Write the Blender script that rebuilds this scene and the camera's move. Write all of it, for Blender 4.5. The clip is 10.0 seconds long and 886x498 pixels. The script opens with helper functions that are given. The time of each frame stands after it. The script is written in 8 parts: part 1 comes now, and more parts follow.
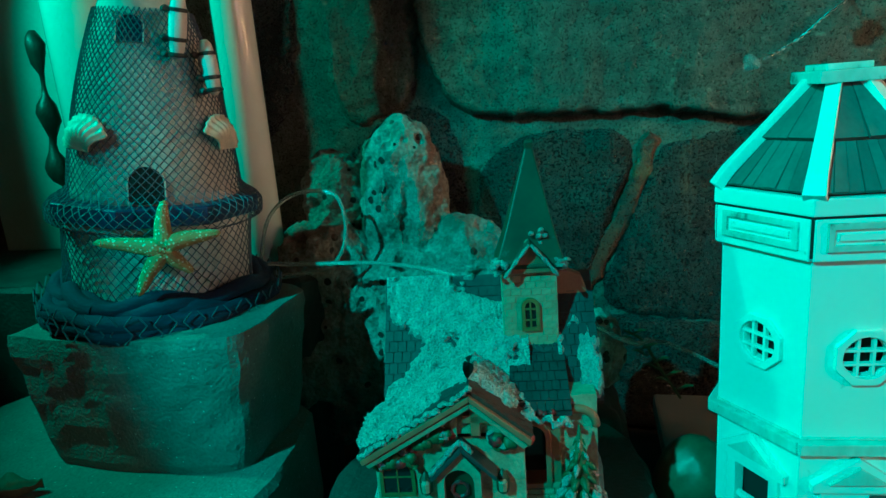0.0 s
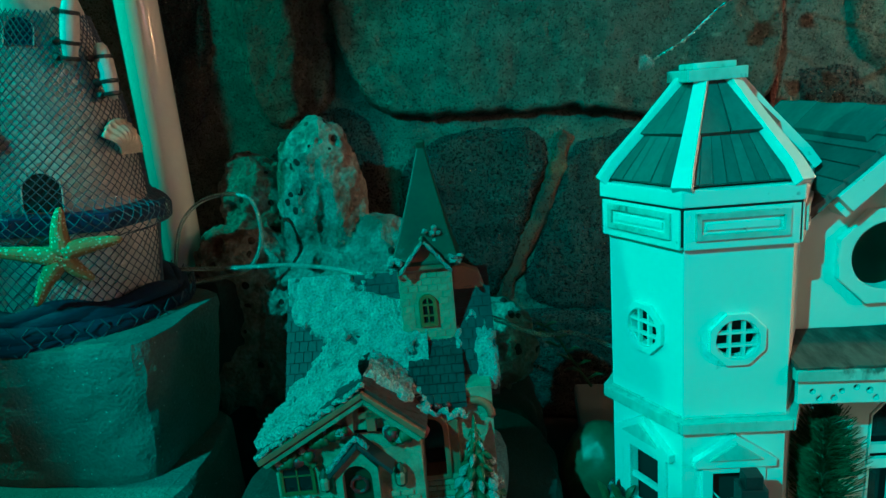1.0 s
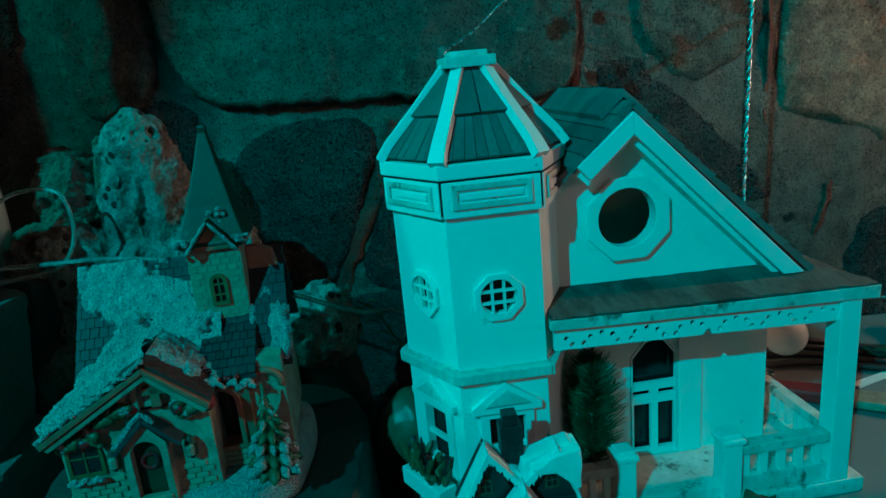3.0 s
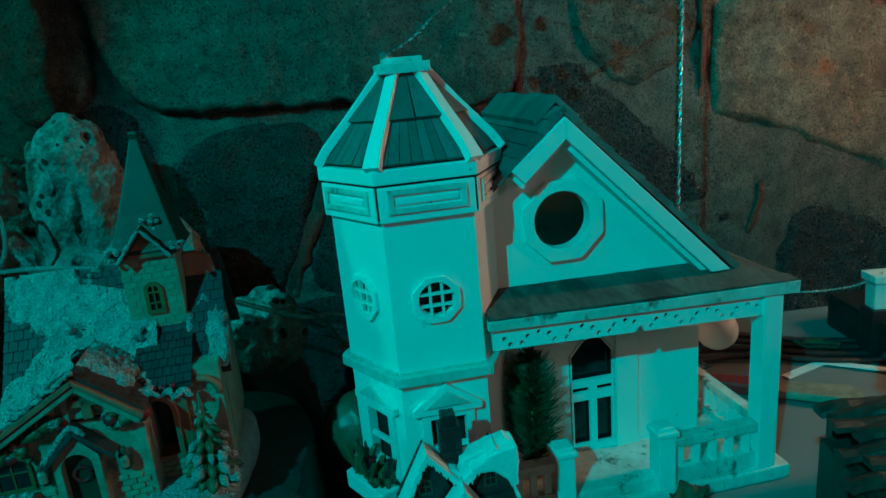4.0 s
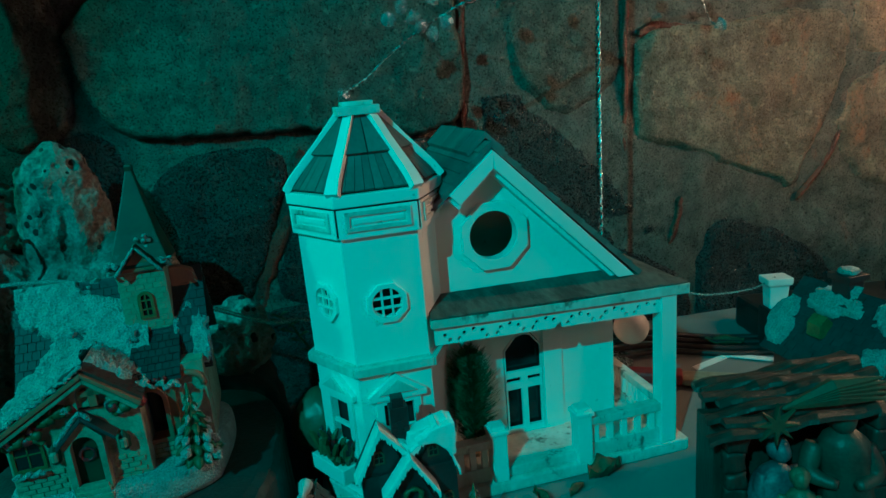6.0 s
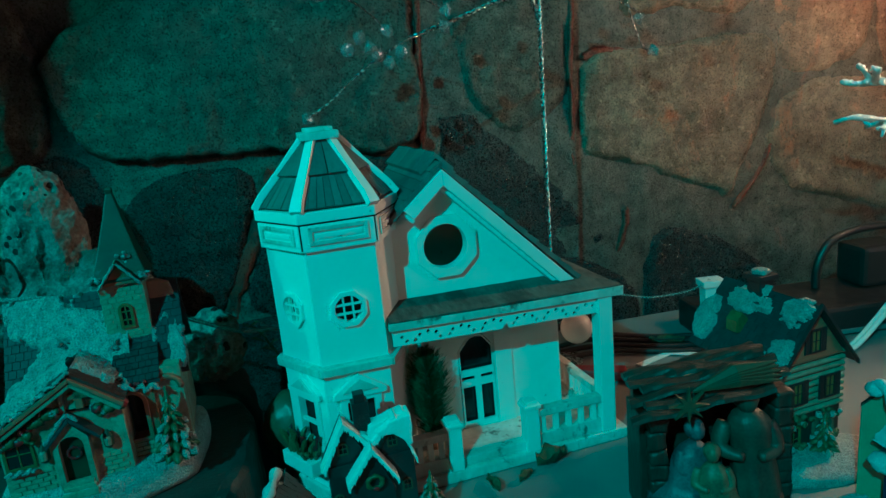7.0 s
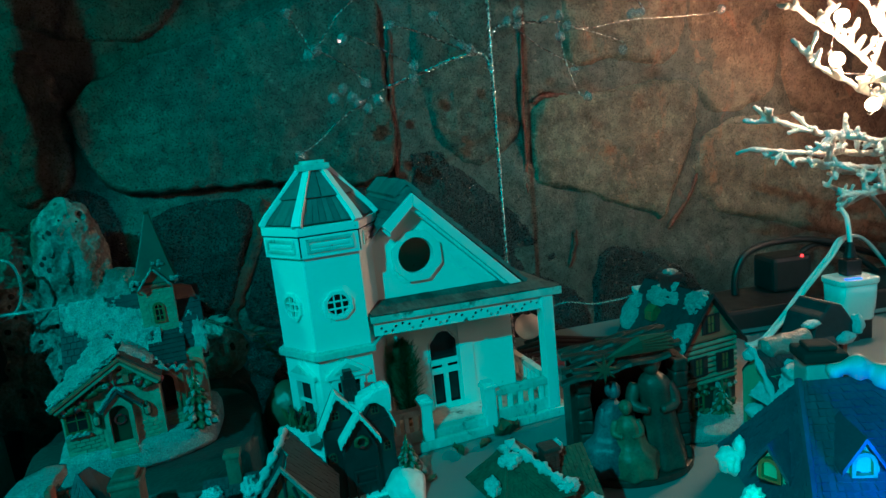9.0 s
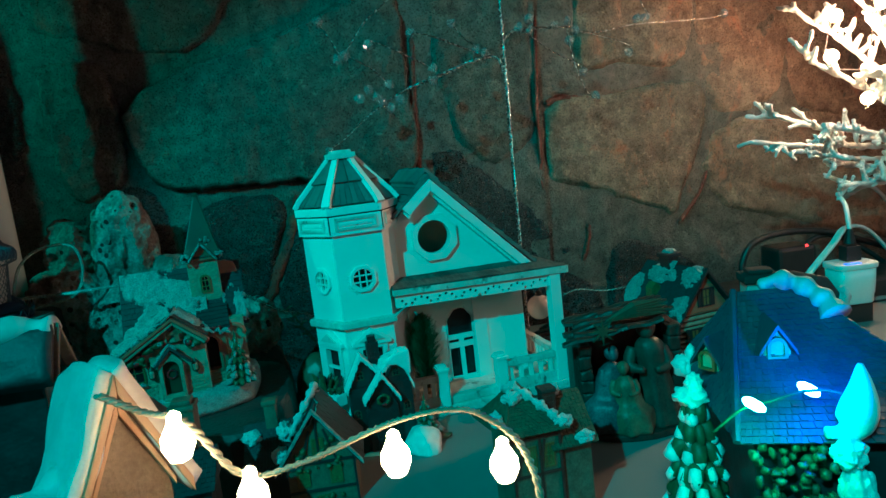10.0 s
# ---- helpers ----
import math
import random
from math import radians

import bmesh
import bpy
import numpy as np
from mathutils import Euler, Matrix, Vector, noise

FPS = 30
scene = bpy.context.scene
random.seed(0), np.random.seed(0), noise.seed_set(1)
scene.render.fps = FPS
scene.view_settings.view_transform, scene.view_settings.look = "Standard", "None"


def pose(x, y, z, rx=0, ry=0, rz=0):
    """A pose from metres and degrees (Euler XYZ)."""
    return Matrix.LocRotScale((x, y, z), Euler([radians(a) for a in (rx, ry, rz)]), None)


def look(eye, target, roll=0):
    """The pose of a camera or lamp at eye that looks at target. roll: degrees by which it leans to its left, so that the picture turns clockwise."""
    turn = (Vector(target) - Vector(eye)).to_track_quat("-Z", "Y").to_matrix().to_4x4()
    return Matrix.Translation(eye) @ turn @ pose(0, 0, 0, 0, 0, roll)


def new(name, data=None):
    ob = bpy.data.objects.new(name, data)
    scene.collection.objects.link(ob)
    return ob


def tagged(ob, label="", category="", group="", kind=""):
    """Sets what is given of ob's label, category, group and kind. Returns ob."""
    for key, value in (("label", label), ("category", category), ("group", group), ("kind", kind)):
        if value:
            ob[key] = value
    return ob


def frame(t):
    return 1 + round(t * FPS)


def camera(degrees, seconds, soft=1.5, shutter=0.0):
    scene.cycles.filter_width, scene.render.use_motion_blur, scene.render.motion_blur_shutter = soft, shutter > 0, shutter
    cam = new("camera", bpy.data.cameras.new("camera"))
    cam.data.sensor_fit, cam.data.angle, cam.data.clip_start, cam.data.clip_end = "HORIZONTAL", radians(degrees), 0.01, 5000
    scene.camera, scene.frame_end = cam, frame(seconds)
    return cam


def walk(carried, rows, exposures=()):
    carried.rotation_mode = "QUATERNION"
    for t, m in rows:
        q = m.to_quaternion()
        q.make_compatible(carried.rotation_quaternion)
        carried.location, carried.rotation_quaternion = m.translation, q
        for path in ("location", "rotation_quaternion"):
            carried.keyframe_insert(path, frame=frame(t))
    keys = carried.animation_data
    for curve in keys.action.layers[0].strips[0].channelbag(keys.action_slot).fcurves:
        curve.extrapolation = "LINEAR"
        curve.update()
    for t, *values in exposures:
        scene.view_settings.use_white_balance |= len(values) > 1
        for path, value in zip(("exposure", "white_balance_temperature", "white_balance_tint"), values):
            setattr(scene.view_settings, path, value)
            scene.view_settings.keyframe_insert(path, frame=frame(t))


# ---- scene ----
cam = camera(69.8, 10.0)
PATH = [
    (0, (0.01, 0.013, 0.295), (-0.434, 1.905, -0.178), -4.5),
    (0.5, (0.023, 0.011, 0.293), (-0.348, 1.913, -0.205), -4.9),
    (1, (0.04, 0.012, 0.293), (-0.257, 1.929, -0.191), -5.1),
    (1.5, (0.056, 0.007, 0.29), (-0.157, 1.936, -0.195), -5.2),
    (2, (0.071, 0.0, 0.284), (-0.075, 1.931, -0.219), -5.5),
    (2.5, (0.084, -0.009, 0.283), (0.019, 1.923, -0.23), -5.0),
    (3, (0.1, -0.012, 0.282), (0.132, 1.918, -0.238), -5.4),
    (4.5, (0.112, -0.024, 0.284), (0.305, 1.897, -0.238), -4.9),
    (5, (0.11, -0.038, 0.289), (0.324, 1.882, -0.229), -4.7),
    (5.5, (0.111, -0.065, 0.296), (0.354, 1.855, -0.21), -4.9),
    (7, (0.121, -0.136, 0.308), (0.489, 1.774, -0.156), -5.6),
    (7.5, (0.115, -0.172, 0.315), (0.526, 1.736, -0.121), -6.1),
    (8, (0.106, -0.198, 0.315), (0.565, 1.705, -0.094), -6.0),
    (8.5, (0.105, -0.225, 0.314), (0.599, 1.676, -0.067), -6.1),
    (9, (0.101, -0.257, 0.306), (0.555, 1.659, -0.047), -6.1),
    (9.5, (0.094, -0.29, 0.291), (0.509, 1.64, -0.035), -6.9),
    (10, (0.096, -0.325, 0.276), (0.469, 1.619, -0.01), -6.7),
]
EXPOSURES = [(0.0, -0.10, 4950, 4), (1.0, -0.36, 4800, 4), (1.5, -0.68, 4450, 4), (2.5, -0.98, 4060, 4), (5.0, -1.08, 4560, 4), (7.5, -0.88, 4350, 4), (9.0, -0.88, 4300, 4), (10.0, -0.80, 4450, 4)]
walk(cam, [(t, look(eye, target, roll)) for t, eye, target, roll in PATH], EXPOSURES)

# ---- light ----
world = bpy.data.worlds.new("room_air")
scene.world = world
world.use_nodes = True
world.node_tree.nodes["Background"].inputs[0].default_value = (0.5, 0.27, 0.2, 1)
world.node_tree.nodes["Background"].inputs[1].default_value = 0.003


def lamp(name, kind, m, power, colour, radius=0.02, spot=None, blend=0.3):
    data = bpy.data.lights.new(name, kind)
    data.energy, data.color = power, colour
    if kind == "AREA":
        data.shape, data.size = "DISK", radius
    else:
        data.shadow_soft_size = radius
    if spot:
        data.spot_size, data.spot_blend = radians(spot), blend
    ob = new(name, data)
    ob.matrix_world = m
    return ob


# cyan garden projector in front of the display, warm room lamp behind, green party light in the corner
lamp("cyan_projector", "SPOT", look((-0.88, -1.28, 1.48), (0.265, 0.36, 0.12)), 250, (0.0, 1.0, 0.67), 0.018, 26.5, 0.3)
lamp("room_lamp", "AREA", look((1.25, -0.35, 0.52), (0.2, 0.4, 0.15)), 3.1, (1.0, 0.48, 0.30), 0.5)
lamp("green_party_light", "SPOT", look((-0.63, 0.27, 0.62), (-0.27, 0.55, 0.28)), 12.0, (0.0, 1.0, 0.50), 0.01, 74, 0.4)
# the warm bulbs of the flocked tree
lamp("tree_bulb_light", "POINT", pose(0.800, 0.385, 0.355), 6.6, (1.0, 0.47, 0.18), 0.02)
lamp("tree_bulb_light", "POINT", pose(0.862, 0.385, 0.425), 6.6, (1.0, 0.47, 0.18), 0.02)


# ---- materials ----
def mat(name, col, col2=None, rough=0.6, scale=60.0, fine=500.0, bump=0.4, metal=0.0, mix=0.5, rand=0.0, sheen=0.0, coat=0.0, speck=None, stretch=(1, 1, 1), lift=0.0012, grain=0.35, stain=None):
    """Two scales of noise between two colours, with matching relief; optional dark or light specks."""
    m = bpy.data.materials.new(name)
    m.use_nodes = True
    nt = m.node_tree
    b = nt.nodes["Principled BSDF"]
    add, link = nt.nodes.new, nt.links.new
    tc = add("ShaderNodeTexCoord")
    mp = add("ShaderNodeMapping")
    mp.inputs["Scale"].default_value = stretch
    link(tc.outputs["Object"], mp.inputs[0])
    n1, n2 = add("ShaderNodeTexNoise"), add("ShaderNodeTexNoise")
    n1.inputs["Scale"].default_value, n1.inputs["Detail"].default_value = scale, 6
    n2.inputs["Scale"].default_value, n2.inputs["Detail"].default_value = fine, 4
    link(mp.outputs[0], n1.inputs[0])
    link(mp.outputs[0], n2.inputs[0])
    col2 = col2 or tuple(c * 0.72 for c in col)
    ramp = add("ShaderNodeValToRGB")
    ramp.color_ramp.elements[0].position, ramp.color_ramp.elements[1].position = 0.5 - 0.5 * mix, 0.5 + 0.4 * mix
    ramp.color_ramp.elements[0].color, ramp.color_ramp.elements[1].color = (*col2, 1), (*col, 1)
    blend = add("ShaderNodeMath")
    blend.operation = "MULTIPLY_ADD"
    blend.inputs[1].default_value = grain
    off = add("ShaderNodeMath")
    off.operation = "MULTIPLY"
    off.inputs[1].default_value = 1 - grain
    link(n1.outputs[0], off.inputs[0])
    link(n2.outputs[0], blend.inputs[0])
    link(off.outputs[0], blend.inputs[2])
    link(blend.outputs[0], ramp.inputs[0])
    colour = ramp.outputs[0]
    if speck:
        vo = add("ShaderNodeTexVoronoi")
        vo.inputs["Scale"].default_value = speck[1]
        link(mp.outputs[0], vo.inputs[0])
        lt = add("ShaderNodeMath")
        lt.operation = "LESS_THAN"
        lt.inputs[1].default_value = speck[2]
        link(vo.outputs[0], lt.inputs[0])
        mx = add("ShaderNodeMix")
        mx.data_type = "RGBA"
        link(lt.outputs[0], mx.inputs[0])
        link(colour, mx.inputs[6])
        mx.inputs[7].default_value = (*speck[0], 1)
        colour = mx.outputs[2]
    if stain:
        ns, sr = add("ShaderNodeTexNoise"), add("ShaderNodeMapRange")
        ns.inputs["Scale"].default_value, ns.inputs["Detail"].default_value, ns.inputs["Roughness"].default_value = stain[1], 7, 0.65
        link(mp.outputs[0], ns.inputs[0])
        sr.inputs[1].default_value, sr.inputs[2].default_value = stain[2], stain[2] + 0.09
        sr.inputs[4].default_value = stain[3]
        link(ns.outputs[0], sr.inputs[0])
        sx = add("ShaderNodeMix")
        sx.data_type = "RGBA"
        link(sr.outputs[0], sx.inputs[0])
        link(colour, sx.inputs[6])
        sx.inputs[7].default_value = (*stain[0], 1)
        colour = sx.outputs[2]
    if rand:
        oi, hs = add("ShaderNodeObjectInfo"), add("ShaderNodeHueSaturation")
        mr = add("ShaderNodeMapRange")
        mr.inputs[3].default_value, mr.inputs[4].default_value = 1 - rand, 1 + rand
        link(oi.outputs["Random"], mr.inputs[0])
        link(mr.outputs[0], hs.inputs["Value"])
        link(colour, hs.inputs["Color"])
        colour = hs.outputs[0]
    link(colour, b.inputs["Base Color"])
    rr = add("ShaderNodeMapRange")
    rr.inputs[3].default_value, rr.inputs[4].default_value = max(0.03, rough - 0.12), min(1, rough + 0.12)
    link(n1.outputs[0], rr.inputs[0])
    link(rr.outputs[0], b.inputs["Roughness"])
    b.inputs["Metallic"].default_value = metal
    b.inputs["Coat Weight"].default_value = coat
    b.inputs["Sheen Weight"].default_value = sheen
    if bump:
        bp = add("ShaderNodeBump")
        bp.inputs["Strength"].default_value, bp.inputs["Distance"].default_value = bump, lift
        link(blend.outputs[0], bp.inputs["Height"])
        link(bp.outputs[0], b.inputs["Normal"])
    return m


def rock(name, pale, dark, patch, rust, rust_from=0.56, pits=0.10, lift=0.005, rough=0.75):
    """Weathered field stone: broad patches, mottling, hairline cracks, pits and rust runs over one relief."""
    m = bpy.data.materials.new(name)
    m.use_nodes = True
    nt = m.node_tree
    b = nt.nodes["Principled BSDF"]
    add, link = nt.nodes.new, nt.links.new
    tc = add("ShaderNodeTexCoord")

    def cloud(scale, detail=6, roughness=0.6, ridged=False, squash=None, warp=0.0):
        n = add("ShaderNodeTexNoise")
        if ridged:
            n.noise_type = "RIDGED_MULTIFRACTAL"
        n.inputs["Scale"].default_value, n.inputs["Detail"].default_value, n.inputs["Roughness"].default_value = scale, detail, roughness
        n.inputs["Distortion"].default_value = warp
        source = tc.outputs["Object"]
        if squash:
            mp = add("ShaderNodeMapping")
            mp.inputs["Scale"].default_value = squash
            link(source, mp.inputs[0])
            source = mp.outputs[0]
        link(source, n.inputs[0])
        return n.outputs[0]

    def span(value, lo, hi, out=1.0):
        r = add("ShaderNodeMapRange")
        r.inputs[1].default_value, r.inputs[2].default_value, r.inputs[4].default_value = lo, hi, out
        link(value, r.inputs[0])
        return r.outputs[0]

    def over(fac, under, top):
        x = add("ShaderNodeMix")
        x.data_type = "RGBA"
        link(fac, x.inputs[0])
        for socket, value in ((x.inputs[6], under), (x.inputs[7], top)):
            if isinstance(value, tuple):
                socket.default_value = (*value, 1)
            else:
                link(value, socket)
        return x.outputs[2]

    broad, mottle, grain = cloud(7, 4, 0.55, warp=0.6), cloud(46, 8, 0.72), cloud(420, 3, 0.6)
    crack = cloud(16, 5, 0.5, True, warp=0.4)
    colour = over(span(broad, 0.40, 0.62), pale, patch)
    colour = over(span(mottle, 0.60, 0.36, 0.92), colour, dark)
    colour = over(span(grain, 0.60, 0.36, 0.55), colour, dark)
    colour = over(span(cloud(120, 4, 0.6), 0.60, 0.72, 0.5), colour, tuple(min(1, c * 1.7) for c in pale))
    vo = add("ShaderNodeTexVoronoi")
    vo.inputs["Scale"].default_value = 95
    link(tc.outputs["Object"], vo.inputs[0])
    hole = span(vo.outputs[0], pits + 0.10, pits * 0.4, 0.85)
    colour = over(hole, colour, tuple(c * 0.5 for c in dark))
    colour = over(span(crack, 1.55, 1.95, 0.7), colour, tuple(c * 0.6 for c in dark))
    run = add("ShaderNodeMath")
    run.operation = "MULTIPLY"
    link(span(cloud(9, 6, 0.68, squash=(1.5, 1.5, 0.8), warp=0.8), rust_from, rust_from + 0.10), run.inputs[0])
    link(span(mottle, 0.40, 0.62), run.inputs[1])
    colour = over(run.outputs[0], colour, rust)
    link(colour, b.inputs["Base Color"])
    link(span(grain, 0.3, 0.7, rough + 0.15), b.inputs["Roughness"])
    total = None
    for value, weight in ((mottle, 1.0), (grain, 0.30), (hole, -0.35), (broad, 0.8)):
        k = add("ShaderNodeMath")
        k.operation = "MULTIPLY_ADD"
        k.inputs[1].default_value = weight
        link(value, k.inputs[0])
        if total is not None:
            link(total, k.inputs[2])
        else:
            k.inputs[2].default_value = 0.0
        total = k.outputs[0]
    bp = add("ShaderNodeBump")
    bp.inputs["Strength"].default_value, bp.inputs["Distance"].default_value = 1.0, lift
    link(total, bp.inputs["Height"])
    link(bp.outputs[0], b.inputs["Normal"])
    b.inputs["Roughness"].default_value = rough
    return m


def glow(name, col, strength):
    m = bpy.data.materials.new(name)
    m.use_nodes = True
    b = m.node_tree.nodes["Principled BSDF"]
    b.inputs["Base Color"].default_value = (*col, 1)
    b.inputs["Emission Color"].default_value, b.inputs["Emission Strength"].default_value = (*col, 1), strength
    return m


def clear(name, col=(1, 1, 1), rough=0.02, ior=1.5, solid=0.8):
    m = bpy.data.materials.new(name)
    m.use_nodes = True
    b = m.node_tree.nodes["Principled BSDF"]
    b.inputs["Base Color"].default_value = (*col, 1)
    b.inputs["Roughness"].default_value, b.inputs["IOR"].default_value = rough, ior
    b.inputs["Transmission Weight"].default_value = solid
    return m


WHITE = mat("white_paint", (0.80, 0.79, 0.76), (0.72, 0.70, 0.65), 0.5, 22, 300, 0.15, mix=0.9, stain=((0.22, 0.20, 0.165), 85, 0.665, 0.85))
WHITE_WORN = mat("worn_white_paint", (0.72, 0.71, 0.67), (0.38, 0.36, 0.31), 0.6, 55, 260, 0.5, mix=0.5, stretch=(1, 1, 0.6), stain=((0.10, 0.095, 0.075), 62, 0.57, 0.9))
SHINGLE = mat("grey_roof_shingle", (0.15, 0.155, 0.145), (0.075, 0.078, 0.073), 0.75, 60, 420, 0.5, rand=0.22, stretch=(1, 1, 0.3))
PORCH_ROOF = mat("weathered_roof_board", (0.150, 0.142, 0.122), (0.040, 0.037, 0.032), 0.85, 30, 300, 1.0, mix=0.42, stretch=(1, 0.35, 1), lift=0.002, stain=((0.028, 0.027, 0.024), 34, 0.50, 0.85))
# near-black that paints the shade inside hollows and behind gaps
INNER_SHADE = mat("painted_inner_shade", (0.012, 0.012, 0.012), None, 0.8, 60, 300, 0.1)
PANE = mat("dark_window_pane", (0.012, 0.014, 0.016), None, 0.15, 30, 200, 0.03)
SNOW = mat("painted_snow", (0.64, 0.64, 0.62), (0.13, 0.125, 0.115), 0.6, 150, 800, 1.0, mix=0.58, lift=0.008, grain=0.6)
FRONT_SNOW = mat("smooth_painted_snow", (0.45, 0.46, 0.45), (0.34, 0.34, 0.33), 0.5, 60, 500, 0.3)
BRIGHT_SNOW = mat("bright_glazed_snow", (0.84, 0.84, 0.83), (0.58, 0.56, 0.53), 0.45, 110, 900, 0.5, mix=0.7, lift=0.0015)
# glossy snow with the dull pinkish look of shade put into its colour
SHADED_SNOW = mat("glossy_shaded_snow", (0.34, 0.27, 0.25), (0.20, 0.14, 0.12), 0.34, 130, 400, 1.0, mix=0.7, lift=0.004)
GLITTER = mat("glitter_snow", (0.80, 0.81, 0.82), (0.44, 0.46, 0.47), 0.3, 240, 1500, 1.0, mix=0.7, lift=0.003, grain=0.6, speck=((0.95, 0.97, 1.0), 500, 0.12))
SLATE = mat("dark_slate", (0.040, 0.043, 0.048), (0.014, 0.015, 0.017), 0.6, 140, 700, 0.5)
STUCCO = mat("cream_stucco", (0.18, 0.14, 0.095), (0.05, 0.032, 0.021), 0.7, 110, 600, 0.8)
BRICK = mat("cream_brick", (0.38, 0.29, 0.20), (0.20, 0.14, 0.085), 0.7, 120, 800, 0.4, rand=0.12)
WING_RED = mat("dark_red_tile", (0.10, 0.028, 0.022), (0.04, 0.014, 0.012), 0.6, 120, 700, 0.6)
TERRA = mat("terracotta_trim", (0.36, 0.13, 0.07), (0.22, 0.08, 0.05), 0.6, 120, 700, 0.4)
GREEN_PAINT = mat("dark_green_glaze", (0.010, 0.040, 0.018), (0.005, 0.018, 0.010), 0.5, 60, 400, 0.3, stain=((0.10, 0.11, 0.10), 90, 0.66, 0.7))
NEEDLE = mat("glossy_needle_green", (0.05, 0.15, 0.07), (0.02, 0.07, 0.03), 0.3, 200, 900, 0.2)
MOSS_TILE = mat("mossy_brown_tile", (0.105, 0.10, 0.058), (0.03, 0.028, 0.018), 0.65, 160, 700, 0.9)
PALM = mat("dried_palm", (0.10, 0.072, 0.035), (0.04, 0.028, 0.016), 0.7, 90, 500, 0.6)
LEAF_GREEN = mat("dark_fir_green", (0.035, 0.10, 0.04), (0.015, 0.05, 0.02), 0.5, 200, 900, 0.5)
RED = mat("berry_red", (0.26, 0.022, 0.025), (0.13, 0.010, 0.012), 0.45, 150, 600, 0.2)
GOLD = mat("ochre_window", (0.22, 0.135, 0.045), (0.09, 0.050, 0.018), 0.5, 150, 600, 0.2)
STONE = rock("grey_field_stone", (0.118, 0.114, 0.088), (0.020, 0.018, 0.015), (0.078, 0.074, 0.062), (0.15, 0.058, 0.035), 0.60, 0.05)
# for dark stones, and to paint the shade low on the left wall
STONE_DARK_SHADED = rock("dark_shaded_field_stone", (0.026, 0.029, 0.029), (0.005, 0.006, 0.007), (0.015, 0.017, 0.018), (0.085, 0.040, 0.026), 0.64, 0.06, 0.006, 0.5)
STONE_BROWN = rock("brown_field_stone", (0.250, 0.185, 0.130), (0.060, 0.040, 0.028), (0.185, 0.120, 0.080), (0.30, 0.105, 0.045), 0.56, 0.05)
MORTAR = rock("grey_mortar", (0.100, 0.096, 0.080), (0.024, 0.022, 0.019), (0.122, 0.107, 0.084), (0.16, 0.066, 0.042), 0.59, 0.04, 0.004)
RUST = rock("rust_mortar", (0.170, 0.034, 0.018), (0.040, 0.010, 0.007), (0.120, 0.026, 0.014), (0.22, 0.055, 0.022), 0.55, 0.06, 0.003, 0.85)
BLOCK = mat("pale_concrete", (0.20, 0.21, 0.19), (0.09, 0.095, 0.087), 0.8, 30, 420, 1.0, mix=0.5, speck=((0.42, 0.42, 0.38), 150, 0.09), lift=0.003, grain=0.5)
SLAB = mat("dark_stone_slab", (0.045, 0.045, 0.042), (0.014, 0.014, 0.013), 0.6, 40, 300, 0.9, lift=0.003)
TABLE = mat("grey_tablecloth", (0.185, 0.195, 0.195), (0.14, 0.145, 0.145), 0.6, 9, 700, 0.12, mix=0.8)
SOOT = mat("sooty_floor", (0.022, 0.02, 0.018), (0.01, 0.009, 0.008), 0.9, 40, 300, 0.6)
OLIVE_ROCK = mat("dark_olive_rock", (0.080, 0.100, 0.055), (0.030, 0.040, 0.024), 0.42, 45, 400, 0.3, mix=0.6)
# the brown stain paints shadow patches on the tufa, the black specks its pits' shade
CORAL = mat("shade_painted_tufa", (0.36, 0.34, 0.31), (0.085, 0.062, 0.050), 0.85, 60, 300, 1.0, mix=0.45, speck=((0.015, 0.012, 0.010), 58, 0.19), lift=0.007, grain=0.5, stain=((0.14, 0.072, 0.055), 13, 0.52, 0.8))
NAVY = mat("navy_paint", (0.012, 0.03, 0.10), (0.008, 0.018, 0.05), 0.5, 80, 500, 0.4)
NET = mat("navy_netting", (0.10, 0.13, 0.18), (0.05, 0.065, 0.10), 0.7, 300, 900, 0.3)
ROPE = mat("navy_rope_fibre", (0.015, 0.035, 0.085), (0.006, 0.014, 0.035), 0.85, 200, 1200, 1.0, stretch=(1, 1, 4))
LH_WHITE = mat("driftwood_white", (0.66, 0.62, 0.60), (0.45, 0.40, 0.38), 0.65, 40, 380, 0.5)
STAR = mat("orange_starfish", (0.55, 0.27, 0.10), (0.38, 0.15, 0.05), 0.7, 120, 600, 0.9, speck=((0.78, 0.62, 0.42), 420, 0.30))
SHELL = mat("pale_seashell", (0.72, 0.62, 0.52), (0.50, 0.38, 0.30), 0.45, 120, 500, 0.2)
WAX = mat("white_glossy_tube", (0.78, 0.77, 0.74), (0.70, 0.68, 0.64), 0.18, 20, 200, 0.04, coat=0.5)
CABLE = clear("clear_cable", (0.75, 0.80, 0.76), 0.18, 1.45)
BLACK = mat("black_plastic", (0.012, 0.012, 0.013), (0.02, 0.02, 0.02), 0.42, 60, 600, 0.15)
PLASTIC = mat("white_plastic", (0.74, 0.74, 0.72), (0.66, 0.66, 0.64), 0.28, 20, 300, 0.04)
WOOD = mat("bare_wood", (0.36, 0.22, 0.12), (0.20, 0.11, 0.06), 0.6, 60, 400, 0.4, stretch=(1, 1, 0.2))
DRYLEAF = mat("dry_leaf", (0.13, 0.10, 0.045), (0.045, 0.03, 0.016), 0.7, 90, 500, 0.5)
DARK_HOUSE = mat("dark_house_wall", (0.030, 0.028, 0.03), (0.012, 0.011, 0.012), 0.45, 120, 700, 0.5)
